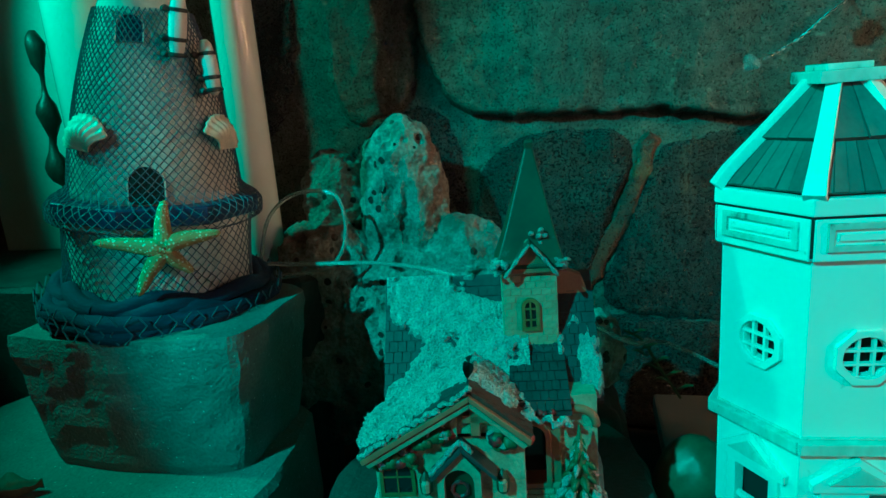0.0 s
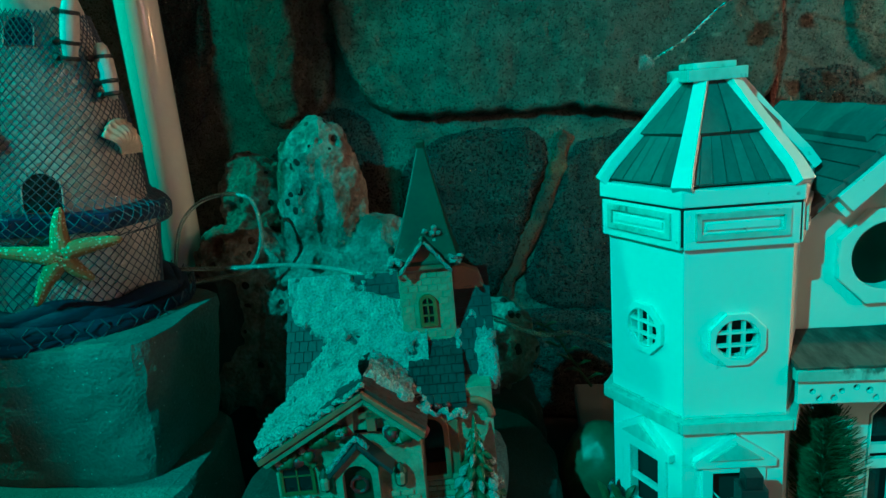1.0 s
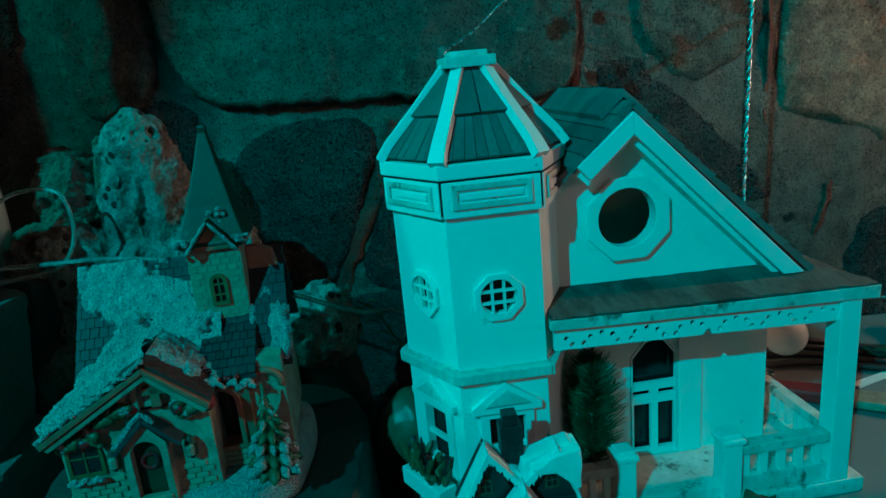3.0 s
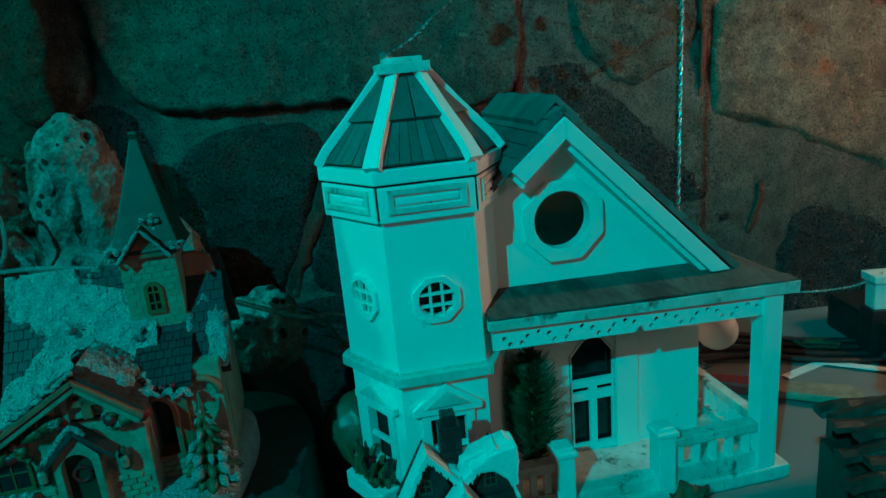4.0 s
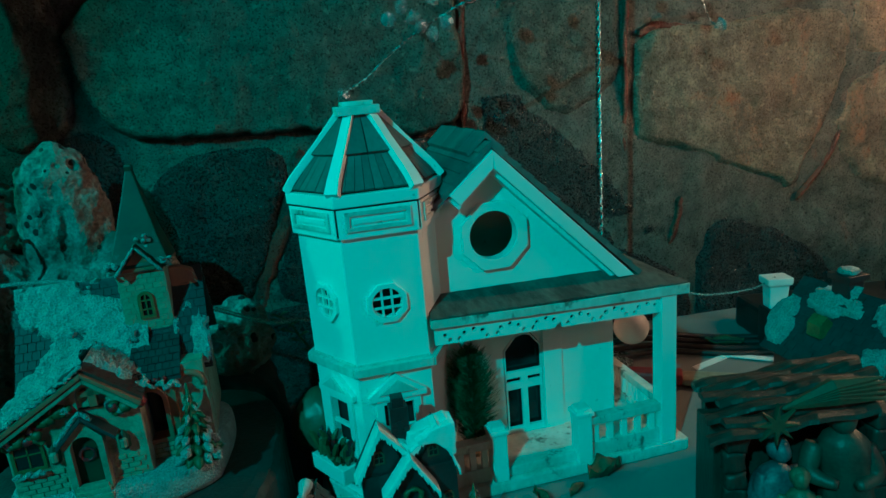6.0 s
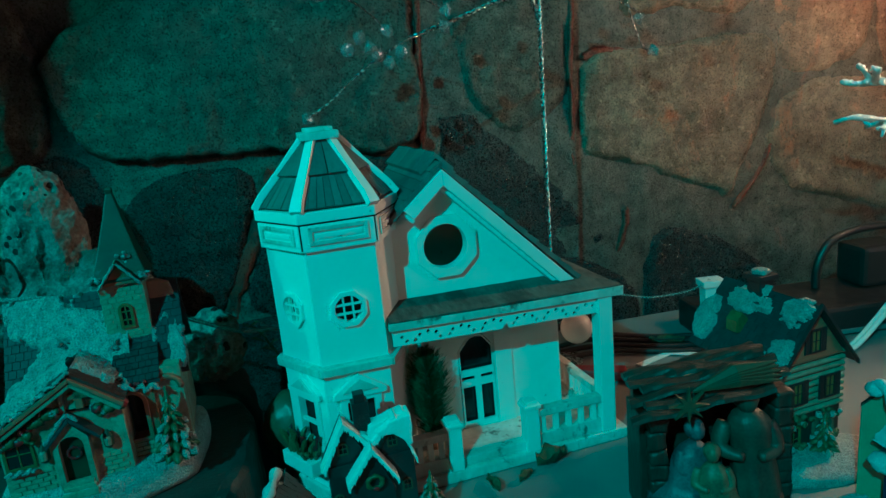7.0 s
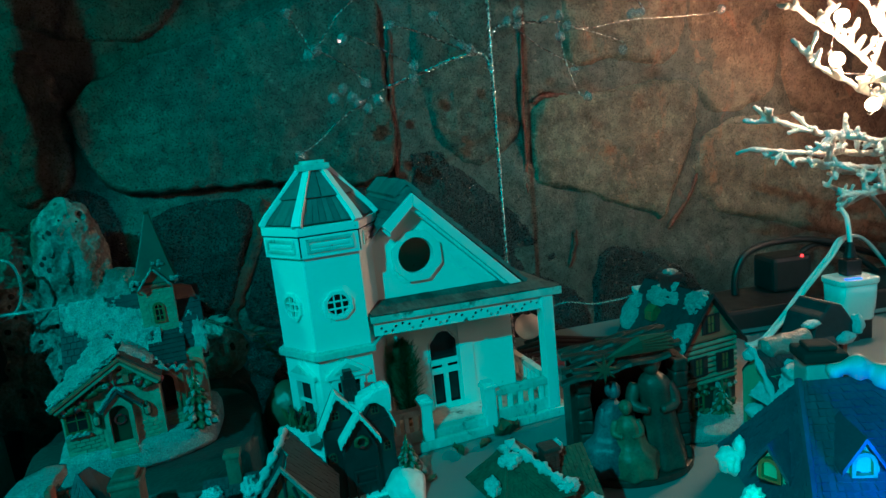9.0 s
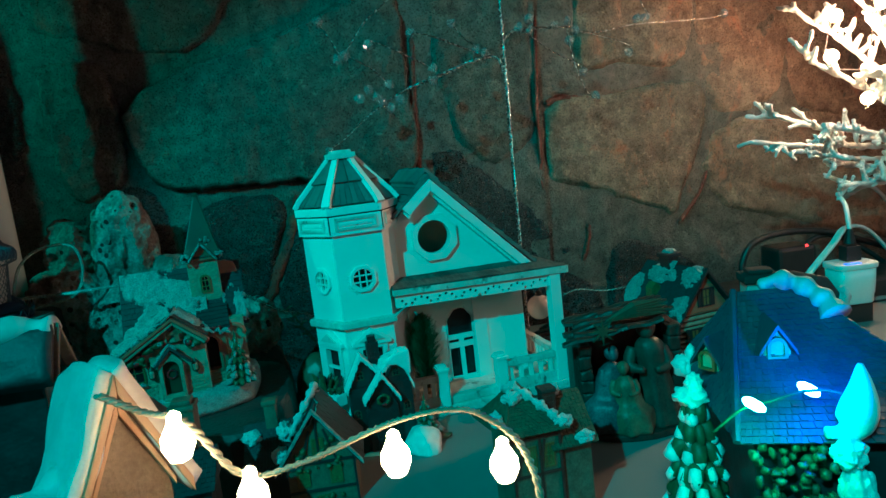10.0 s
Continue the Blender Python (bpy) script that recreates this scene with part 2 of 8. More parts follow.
STABLE = mat("stable_bark", (0.05, 0.036, 0.028), (0.016, 0.012, 0.01), 0.45, 140, 600, 1.0, stretch=(1, 1, 0.4))
MOSS = mat("moss_roof", (0.085, 0.10, 0.045), (0.035, 0.045, 0.02), 0.6, 200, 800, 0.8)
LOG = mat("painted_log", (0.33, 0.30, 0.22), (0.13, 0.10, 0.06), 0.55, 120, 600, 0.5)
SAGE = mat("sage_wall", (0.36, 0.42, 0.26), (0.26, 0.31, 0.19), 0.5, 60, 400, 0.2)
BLUE_ROOF = mat("blue_grey_shingle", (0.055, 0.075, 0.11), (0.03, 0.04, 0.065), 0.5, 150, 600, 0.5)
SILVER = mat("silver_wire", (0.55, 0.52, 0.50), (0.32, 0.30, 0.28), 0.26, 300, 900, 0.5, metal=1.0)
FLOCK = mat("white_flock", (0.85, 0.84, 0.82), (0.70, 0.68, 0.65), 0.9, 260, 1300, 1.0, sheen=0.3, lift=0.006)
CRYSTAL = clear("crystal", (1, 1, 1), 0.02, 1.9, 0.88)
WARM = glow("warm_bulb", (1.0, 0.52, 0.17), 60)
LED_GREEN, LED_BLUE, LED_AMBER, LED_RED = glow("green_led", (0.55, 1.0, 0.55), 24), glow("blue_led", (0.55, 0.62, 1.0), 26), glow("amber_led", (1.0, 0.22, 0.03), 60), glow("red_led", (1.0, 0.03, 0.02), 6)
BLUE_DISPLAY = glow("blue_display", (0.03, 0.16, 1.0), 2.5)
ROBE = mat("painted_figure", (0.085, 0.062, 0.044), (0.022, 0.017, 0.016), 0.5, 60, 500, 0.6, mix=0.35)
ROBE_PALE = mat("painted_figure_pale", (0.17, 0.145, 0.085), (0.040, 0.030, 0.020), 0.5, 75, 500, 0.6, mix=0.4)
ROBE_BLUE = mat("painted_figure_blue", (0.115, 0.120, 0.135), (0.020, 0.022, 0.032), 0.5, 48, 500, 0.6, mix=0.3)
ROOM = mat("room_paint", (0.35, 0.32, 0.29), (0.30, 0.27, 0.25), 0.8, 3, 60, 0.1)
PLASTER = mat("smooth_plaster", (0.50, 0.49, 0.46), (0.38, 0.36, 0.33), 0.6, 14, 240, 0.2)
CHURCH_WALL = mat("church_stucco", (0.42, 0.36, 0.26), (0.15, 0.10, 0.06), 0.6, 110, 600, 0.9, mix=0.6, lift=0.002)


# ---- mesh helpers ----
def bm():
    return bmesh.new()


def move(verts, m):
    if m is not None:
        for v in verts:
            v.co = m @ v.co
    return verts


def box(b, x0, x1, y0, y1, z0, z1, m=None):
    v = [b.verts.new((x, y, z)) for z in (z0, z1) for y in (y0, y1) for x in (x0, x1)]
    for f in ((0, 2, 3, 1), (4, 5, 7, 6), (0, 1, 5, 4), (2, 6, 7, 3), (0, 4, 6, 2), (1, 3, 7, 5)):
        b.faces.new([v[i] for i in f])
    return move(v, m)


def prism(b, pts, d0, d1, axis="y", m=None):
    def at(p, d):
        return {"y": (p[0], d, p[1]), "z": (p[0], p[1], d), "x": (d, p[0], p[1])}[axis]
    lo, hi = [b.verts.new(at(p, d0)) for p in pts], [b.verts.new(at(p, d1)) for p in pts]
    n = len(pts)
    b.faces.new(lo)
    b.faces.new(hi[::-1])
    for i in range(n):
        b.faces.new((lo[i], hi[i], hi[(i + 1) % n], lo[(i + 1) % n]))
    return move(lo + hi, m)


def panel(b, outline, holes, d0, d1, m=None):
    """A flat sheet in x and z with openings through it, from depth d0 to d1."""
    verts, edges = [], []
    for ring in [outline, *holes]:
        vs = [b.verts.new((p[0], d0, p[1])) for p in ring]
        edges += [b.edges.new((vs[i], vs[(i + 1) % len(vs)])) for i in range(len(vs))]
        verts += vs
    faces = [g for g in bmesh.ops.triangle_fill(b, use_beauty=True, edges=edges)["geom"] if isinstance(g, bmesh.types.BMFace)]
    top = [g for g in bmesh.ops.extrude_face_region(b, geom=faces)["geom"] if isinstance(g, bmesh.types.BMVert)]
    for v in top:
        v.co.y += d1 - d0
    return move(verts + top, m)


def ngon(n, r, cx=0.0, cz=0.0, turn=0.0, rz=None):
    return [(cx + r * math.cos(2 * math.pi * i / n + turn), cz + (rz or r) * math.sin(2 * math.pi * i / n + turn)) for i in range(n)]


def rect(x0, x1, z0, z1):
    return [(x0, z0), (x1, z0), (x1, z1), (x0, z1)]


def arch(x0, x1, z0, z1, n=8, peak=1.0):
    r = (x1 - x0) / 2
    return [(x0, z0), (x1, z0)] + [((x0 + x1) / 2 + r * math.cos(math.pi * i / n), z1 - r * peak + r * peak * math.sin(math.pi * i / n)) for i in range(n + 1)]


def tube(b, pts, r, n=8, caps=True):
    pts = [Vector(p) for p in pts]
    rs = r if isinstance(r, (list, tuple)) else [r] * len(pts)
    rings, side = [], None
    for i, p in enumerate(pts):
        d = (pts[min(i + 1, len(pts) - 1)] - pts[max(i - 1, 0)]).normalized()
        if side is None:
            side = d.orthogonal().normalized()
        side = (side - d * side.dot(d)).normalized()
        up = d.cross(side)
        rings.append([b.verts.new(p + (side * math.cos(2 * math.pi * k / n) + up * math.sin(2 * math.pi * k / n)) * rs[i]) for k in range(n)])
    for a, c in zip(rings, rings[1:]):
        for k in range(n):
            b.faces.new((a[k], a[(k + 1) % n], c[(k + 1) % n], c[k]))
    if caps:
        b.faces.new(rings[0][::-1])
        b.faces.new(rings[-1])
    return [v for ring in rings for v in ring]


def smooth_line(pts, steps=8):
    """A curve through the points."""
    pts = [Vector(p) for p in pts]
    out = []
    for i in range(len(pts) - 1):
        p0, p1, p2, p3 = pts[max(i - 1, 0)], pts[i], pts[i + 1], pts[min(i + 2, len(pts) - 1)]
        for k in range(steps):
            t = k / steps
            out.append(0.5 * ((2 * p1) + (p2 - p0) * t + (2 * p0 - 5 * p1 + 4 * p2 - p3) * t * t + (3 * p1 - p0 - 3 * p2 + p3) * t ** 3))
    return out + [pts[-1]]


def lathe(b, profile, n=24, m=None, turn=0.0):
    rings = [[b.verts.new((r * math.cos(2 * math.pi * k / n + turn), r * math.sin(2 * math.pi * k / n + turn), z)) for k in range(n)] for r, z in profile]
    for a, c in zip(rings, rings[1:]):
        for k in range(n):
            b.faces.new((a[k], a[(k + 1) % n], c[(k + 1) % n], c[k]))
    b.faces.new(rings[0][::-1])
    b.faces.new(rings[-1])
    return move([v for ring in rings for v in ring], m)


def blob(b, c, r, sub=3, amp=0.15, freq=3.0, seed=0.0, m=None, pits=0):
    """A lump with an uneven skin; pits sink round holes into it."""
    c = Vector(c)
    r = Vector(r if isinstance(r, (list, tuple)) else (r, r, r))
    vs = bmesh.ops.create_icosphere(b, subdivisions=sub, radius=1)["verts"]
    rng = random.Random(int(seed * 100) + 7)
    holes = [Vector((rng.gauss(0, 1), rng.gauss(0, 1) - 0.8, rng.gauss(0, 1))).normalized() for _ in range(pits)]
    for v in vs:
        p = v.co.copy()
        k = 1 + amp * noise.noise(p * freq + Vector((seed, seed * 2, 0))) + amp * 0.4 * noise.noise(p * freq * 3 + Vector((seed, 0, seed)))
        for i, h in enumerate(holes):
            w = (0.07, 0.16, 0.10, 0.22)[i % 4]
            a = (p - h).length
            if a < w:
                k -= 0.26 * (1 - (a / w) ** 4)
        v.co = c + Vector((p.x * r.x, p.y * r.y, p.z * r.z)) * k
    return move(vs, m)


def sheet(b, o, ex, ey, n, height, keep=None, m=None):
    """A raised skin over a flat patch: o + s*ex + t*ey, lifted by height(s, t) along its normal."""
    o, ex, ey = Vector(o), Vector(ex), Vector(ey)
    nor = ex.cross(ey).normalized()
    nx, ny = n
    g = {}
    for i in range(nx + 1):
        for j in range(ny + 1):
            s, t = i / nx, j / ny
            g[i, j] = (b.verts.new(o + ex * s + ey * t + nor * height(s, t)), keep is None or keep(s, t))
    for i in range(nx):
        for j in range(ny):
            q = [g[i, j], g[i + 1, j], g[i + 1, j + 1], g[i, j + 1]]
            if any(k for _, k in q):
                b.faces.new([v for v, _ in q])
    loose = [v for v, _ in g.values() if not v.link_faces]
    used = [v for v, _ in g.values() if v.link_faces]
    bmesh.ops.delete(b, geom=loose, context="VERTS")
    return move(used, m)


def snow_patch(b, o, ex, ey, thick=0.002, cover=0.0, freq=3.0, seed=0.0, n=(28, 20), rim=0.12, m=None, shape=None):
    """Snow on a slope with a ragged outline: thick inside, sinking below the surface at its edge."""
    def mask(s, t):
        edge = min(s, 1 - s, t, 1 - t)
        if shape:
            edge = rim + shape(s, t) * 0.5
        return cover + 0.9 * noise.noise(Vector((s * freq, t * freq, seed))) + 0.35 * noise.noise(Vector((s * freq * 4, t * freq * 4, seed))) + min(0, (edge - rim) * 4)
    def height(s, t):
        k = max(-0.25, min(1, mask(s, t) * 4))
        return thick * (k + 0.35 * noise.noise(Vector((s * 14, t * 14, seed))) * max(k, 0)) + 0.0002
    return sheet(b, o, ex, ey, n, height, lambda s, t: mask(s, t) > -0.03, m)


def finish(name, b, material, bevel=0.0, smooth=False, seg=2):
    bmesh.ops.recalc_face_normals(b, faces=b.faces)
    if bevel:
        sharp = [e for e in b.edges if len(e.link_faces) == 2 and e.calc_face_angle(0) > 0.6]
        bmesh.ops.bevel(b, geom=sharp, offset=bevel, segments=seg, affect="EDGES", profile=0.6, clamp_overlap=True)
    me = bpy.data.meshes.new(name)
    b.to_mesh(me)
    b.free()
    if smooth:
        for p in me.polygons:
            p.use_smooth = True
    me.materials.append(material)
    return me


def part(name, b, material, parent, label="", bevel=0.0, smooth=False, m=None):
    ob = new(name, b if isinstance(b, bpy.types.Mesh) else finish(name, b, material, bevel, smooth))
    ob.parent = parent
    if m is not None:
        ob.matrix_basis = m
    return tagged(ob, label)


def thing(name, m, label, category, group="", kind=""):
    ob = new(name)
    ob.empty_display_size = 0.01
    ob.matrix_basis = m
    return tagged(ob, label, category, group, kind)


def solo(name, b, material, label, category, m=None, bevel=0.0, smooth=False, group="", kind=""):
    ob = new(name, finish(name, b, material, bevel, smooth))
    if m is not None:
        ob.matrix_basis = m
    return tagged(ob, label, category, group, kind)


def window(parent, x0, x1, z0, z1, y, frame_mat, pane_mat, rim=0.002, bars=(1, 1), arched=False, m=None, deep=0.0012, label=""):
    """A framed window standing a little proud of a wall that faces -y."""
    shape = arch(x0, x1, z0, z1) if arched else rect(x0, x1, z0, z1)
    inner = arch(x0 + rim, x1 - rim, z0 + rim, z1 - rim) if arched else rect(x0 + rim, x1 - rim, z0 + rim, z1 - rim)
    b = bm()
    panel(b, shape, [inner], y, y - deep, m)
    fr = part("window", b, frame_mat, parent, label)
    b = bm()
    prism(b, inner, y - 0.0002, y - 0.0004, "y", m)
    part("pane", b, pane_mat, fr)
    b = bm()
    for i in range(bars[0]):
        x = x0 + (x1 - x0) * (i + 1) / (bars[0] + 1)
        box(b, x - rim * 0.22, x + rim * 0.22, y - deep * 0.8, y - 0.0005, z0 + rim, z1 - rim * 1.1, m)
    for j in range(bars[1]):
        z = z0 + (z1 - z0) * (j + 1) / (bars[1] + 1)
        box(b, x0 + rim, x1 - rim, y - deep * 0.8, y - 0.0005, z - rim * 0.22, z + rim * 0.22, m)
    if bars[0] + bars[1]:
        part("glazing_bar", b, frame_mat, fr)
    return fr


def roof_courses(b, o, ex, ey, rows, th, m=None, cols=0, seed=0):
    """Overlapping courses of shingles from the eave (o) up the slope (ey)."""
    o, ex, ey = Vector(o), Vector(ex), Vector(ey)
    nor = ex.cross(ey).normalized()
    if nor.z < 0:
        nor = -nor
    rng = random.Random(seed)
    for i in range(rows):
        a, c = o + ey * (i / rows), o + ey * min(1, (i + 1.25) / rows)
        k = max(cols, 1)
        for j in range(k):
            j0, j1 = (j + 0.04) / k if cols else 0, (j + 0.96) / k if cols else 1
            if cols and i % 2:
                j0, j1 = max(0, j0 - 0.5 / k), (j1 - 0.5 / k if j < k - 1 else 1)
            d = th * rng.uniform(-0.2, 0.2) if cols else 0
            lo = [a + ex * j0, a + ex * j1, c + ex * j1, c + ex * j0]
            vs = [b.verts.new(p) for p in lo] + [b.verts.new(p + nor * (th + d if q < 2 else th * 0.35)) for q, p in enumerate(lo)]
            for f in ((0, 3, 2, 1), (4, 5, 6, 7), (0, 1, 5, 4), (1, 2, 6, 5), (2, 3, 7, 6), (3, 0, 4, 7)):
                b.faces.new([vs[q] for q in f])
            move(vs, m)


def gable_house(t, w, d, h, rise, wall, roof, over=0.006, rows=8, cols=0, th=0.0016, m=None, y0=0.0):
    """Walls and a pitched roof whose gable faces -y; returns the slope vectors for snow."""
    b = bm()
    prism(b, [(-w / 2, 0), (w / 2, 0), (w / 2, h), (0, h + rise), (-w / 2, h)], y0, y0 + d, "y", m)
    part("wall", b, wall, t, bevel=0.0006)
    b = bm()
    k = (w / 2 + over) / (w / 2)
    sides = []
    for s in (-1, 1):
        o = (s * w / 2 * k, y0 - over, h + rise - rise * k + 0.0012)
        ex, ey = (0, d + 2 * over, 0), (-s * w / 2 * k, 0, rise * k)
        prism(b, [(o[0], o[2] - 0.001), (0, h + rise + 0.0005), (0, h + rise + 0.002), (o[0], o[2] + 0.001)], y0 - over, y0 + d + over, "y", m)
        sides.append((o, ex, ey))
    base = part("roof", b, roof, t)
    b = bm()
    for o, ex, ey in sides:
        roof_courses(b, o, ex, ey, rows, th, m, cols)
    tagged(part("slate", b, roof, base), kind="stuff")
    return sides


def slope_tiles(b, lo0, lo1, hi0, hi1, rows, cols, lift=0.0009):
    """Separate lapped tiles over a four- or three-cornered roof slope."""
    lo0, lo1, hi0, hi1 = Vector(lo0), Vector(lo1), Vector(hi0), Vector(hi1)
    nor = (lo1 - lo0).cross(hi0 - lo0).normalized()
    for r in range(rows):
        f0, f1 = r / rows, min(1, (r + 1.2) / rows)
        a0, a1, c0, c1 = lo0.lerp(hi0, f0), lo1.lerp(hi1, f0), lo0.lerp(hi0, f1), lo1.lerp(hi1, f1)
        n = max(1, int(cols * (a1 - a0).length / (lo1 - lo0).length))
        for k in range(n):
            k0, k1 = (k + 0.04) / n, (k + 0.96) / n
            q = [a0.lerp(a1, k0), a0.lerp(a1, k1), c0.lerp(c1, k1), c0.lerp(c1, k0)]
            up = lift * (1 + 0.35 * math.sin(k * 2.7 + r * 1.9))
            vs = [b.verts.new(p) for p in q] + [b.verts.new(p + nor * (up if j < 2 else 0.0003)) for j, p in enumerate(q)]
            for f in ((4, 5, 6, 7), (0, 1, 5, 4), (1, 2, 6, 5), (3, 0, 4, 7)):
                b.faces.new([vs[j] for j in f])


def snowy_fir(parent, x, y, z0, h, r, seed):
    """A fuller moulded fir: tiers of dark boughs, each weighed down by a clump of snow."""
    rng = random.Random(seed)
    b, sn = bm(), bm()
    tube(b, [(x, y, z0), (x, y, z0 + h * 0.6), (x, y, z0 + h)], [r * 0.55, r * 0.3, 0.0006], 10)
    tiers = 9
    for i in range(tiers):
        f = i / tiers
        rr, z = r * (1 - f) ** 0.7, z0 + h * (0.04 + 0.84 * f)
        n = max(6, int(13 - 7 * f))
        for j in range(n):
            a = 2 * math.pi * (j + 0.5 * (i % 2)) / n + rng.uniform(-0.2, 0.2)
            q = rr * rng.uniform(0.8, 1.12)
            d = Vector((math.cos(a), math.sin(a), 0))
            root = Vector((x, y, z + h * 0.06))
            mid, tip = root + d * q * 0.6, root + d * q + Vector((0, 0, -h * 0.085))
            w = r * rng.uniform(0.10, 0.16)
            tube(b, [root, mid, tip.lerp(mid, 0.3), tip], [w * 0.8, w * 1.2, w, 0.0004], 7)
            if rng.random() < 0.8:
                c = mid.lerp(tip, rng.uniform(0.3, 0.75)) + Vector((0, 0, w * 0.7))
                e = c.lerp(tip, 0.9)
                k = rng.uniform(0.5, 1.2)
                tube(sn, [c - d * w * 0.9, c, c.lerp(e, 0.6), e + Vector((0, 0, -w * 0.3))], [w * 0.3, w * 1.0 * k, w * 1.15 * k, w * 0.35], 8)
    blob(sn, (x - r * 0.04, y, z0 + h * 0.895), (r * 0.33, r * 0.30, h * 0.050), 4, 0.40, 2.3, seed)
    blob(sn, (x + r * 0.03, y, z0 + h * 0.950), (r * 0.17, r * 0.17, h * 0.055), 4, 0.40, 2.3, seed + 1)
    t = part("fir_tree", b, LEAF_GREEN, parent, smooth=True)
    part("snow", sn, BRIGHT_SNOW, t, smooth=True)


def fir(parent, x, y, z0, h, r, m_leaf, m_snow, seed=1, name="fir_tree", tiers=7):
    """A small moulded fir with drooping snow-tipped boughs."""
    rng = random.Random(seed)
    b, s = bm(), bm()
    tube(b, [(x, y, z0), (x, y, z0 + h)], [r * 0.5, 0.0004], 8)
    for i in range(tiers):
        f = i / tiers
        rr, z = r * (1 - f) ** 0.85, z0 + h * (0.08 + 0.88 * f)
        k = max(4, int(9 * (1 - f)) + 3)
        for j in range(k):
            a = 2 * math.pi * (j + 0.5 * (i % 2)) / k + rng.uniform(-0.2, 0.2)
            q = rr * rng.uniform(0.85, 1.1)
            tip = Vector((x + q * math.cos(a), y + q * math.sin(a), z - h * 0.05))
            mid = Vector((x + q * 0.55 * math.cos(a), y + q * 0.55 * math.sin(a), z + h * 0.01))
            w = q * 0.24
            root = Vector((x, y, z + h * 0.03))
            tube(b, [root, root.lerp(mid, 0.5), mid, mid.lerp(tip, 0.6), tip], [w * 0.3, w * 0.7, w, w * 0.75, 0.0003], 6)
            if rng.random() < 0.66:
                up = Vector((0, 0, w * 0.85))
                k0, k1 = rng.uniform(0.7, 1.25), rng.uniform(0.8, 1.5)
                c0, c1 = mid.lerp(tip, -0.15) + up, tip.lerp(mid, -0.12) + up * 0.2
                tube(s, [c0, c0.lerp(c1, 0.3), c0.lerp(c1, 0.65) + Vector((0, 0, w * 0.1)), c1], [w * 0.1, w * k0 * 0.7, w * k1 * 0.75, w * 0.1], 7)
    t = part(name, b, m_leaf, parent, smooth=True)
    part("snow", s, m_snow, t, smooth=True)
    return t


# ---- the setting: stone wall, slabs, table, room ----
WALL_Y = 0.648
b = bm()
sheet(b, (-0.75, WALL_Y, -0.12), (2.15, 0, 0), (0, 0, 1.05), (240, 120),
      lambda s, t: 0.006 * noise.noise(Vector((s * 22, t * 11, 0))) + 0.0035 * noise.noise(Vector((s * 60, t * 30, 3))) + 0.0018 * noise.noise(Vector((s * 170, t * 85, 5))))
box(b, -0.75, 1.4, WALL_Y + 0.012, WALL_Y + 0.15, -0.12, 0.93)
wall = solo("wall_north", b, MORTAR, "rough fieldstone wall with grey mortar behind the display", "wall", smooth=True, kind="structure")


def wall_stone(outline, material, proud=0.012, seed=0, rough=1.0, lip=0.007, edge=0.002):
    """One stone of the wall: a worn outline, a rounded lip and a pitted face, as a fine relief."""
    line = np.array([(p.x, p.z) for p in smooth_line([(q[0], 0, q[1]) for q in outline + outline[:1]], 7)])
    (x0, z0), (x1, z1) = line.min(0) - 0.02, line.max(0) + 0.02
    nx, nz = max(8, int((x1 - x0) / 0.0036)), max(8, int((z1 - z0) / 0.0036))
    gx, gz = np.meshgrid(np.linspace(x0, x1, nx), np.linspace(z0, z1, nz), indexing="ij")
    a, c = line[:-1], line[1:]
    px, pz = gx[..., None], gz[..., None]
    ex, ez = (c - a)[:, 0], (c - a)[:, 1]
    u = np.clip(((px - a[:, 0]) * ex + (pz - a[:, 1]) * ez) / (ex * ex + ez * ez + 1e-12), 0, 1)
    far = np.sqrt(((px - a[:, 0] - u * ex) ** 2 + (pz - a[:, 1] - u * ez) ** 2).min(-1))
    cross = ((a[:, 1] > pz) != (c[:, 1] > pz)) & (px < ex * (pz - a[:, 1]) / (ez + 1e-12) + a[:, 0])
    dist = np.where(cross.sum(-1) % 2 == 1, far, -far)
    b = bm()
    vs = {}
    for i in range(nx):
        for k in range(nz):
            x, z = float(gx[i, k]), float(gz[i, k])
            d = float(dist[i, k]) + 0.005 * noise.noise(Vector((x * 45, z * 45, seed))) + 0.0022 * noise.noise(Vector((x * 150, z * 150, seed)))
            if d < -0.009:
                continue
            f = max(0.0, min(1.0, d / lip))
            h = -edge + (proud + edge) * (f * (2 - f)) if d > 0 else -edge + d
            n3 = noise.noise(Vector((x * 95, z * 95, seed)))
            h += rough * f * (0.0055 * noise.noise(Vector((x * 15, z * 15, seed))) + 0.0026 * noise.noise(Vector((x * 48, z * 48, seed))) + 0.0016 * n3 - 0.0035 * max(0, n3 - 0.38) * 3 + 0.0008 * noise.noise(Vector((x * 240, z * 240, seed))))
            vs[i, k] = b.verts.new((x, WALL_Y - h, z))
    for i in range(nx - 1):
        for k in range(nz - 1):
            q = [vs.get(w) for w in ((i, k), (i + 1, k), (i + 1, k + 1), (i, k + 1))]
            if all(q):
                b.faces.new(q)
    part("stone", b, material, wall, smooth=True)


wall_stone([(-0.15, 0.38), (-0.095, 0.425), (0.096, 0.484), (0.24, 0.53), (0.258, 0.40), (0.248, 0.256), (0.07, 0.264), (-0.075, 0.270), (-0.128, 0.30)], STONE, 0.018, 1, 1.0, 0.006, 0.004)
wall_stone([(-0.24, 0.50), (-0.12, 0.465), (-0.04, 0.465), (0.0, 0.50), (0.05, 0.62), (-0.10, 0.64), (-0.25, 0.62)], STONE, 0.006, 2)
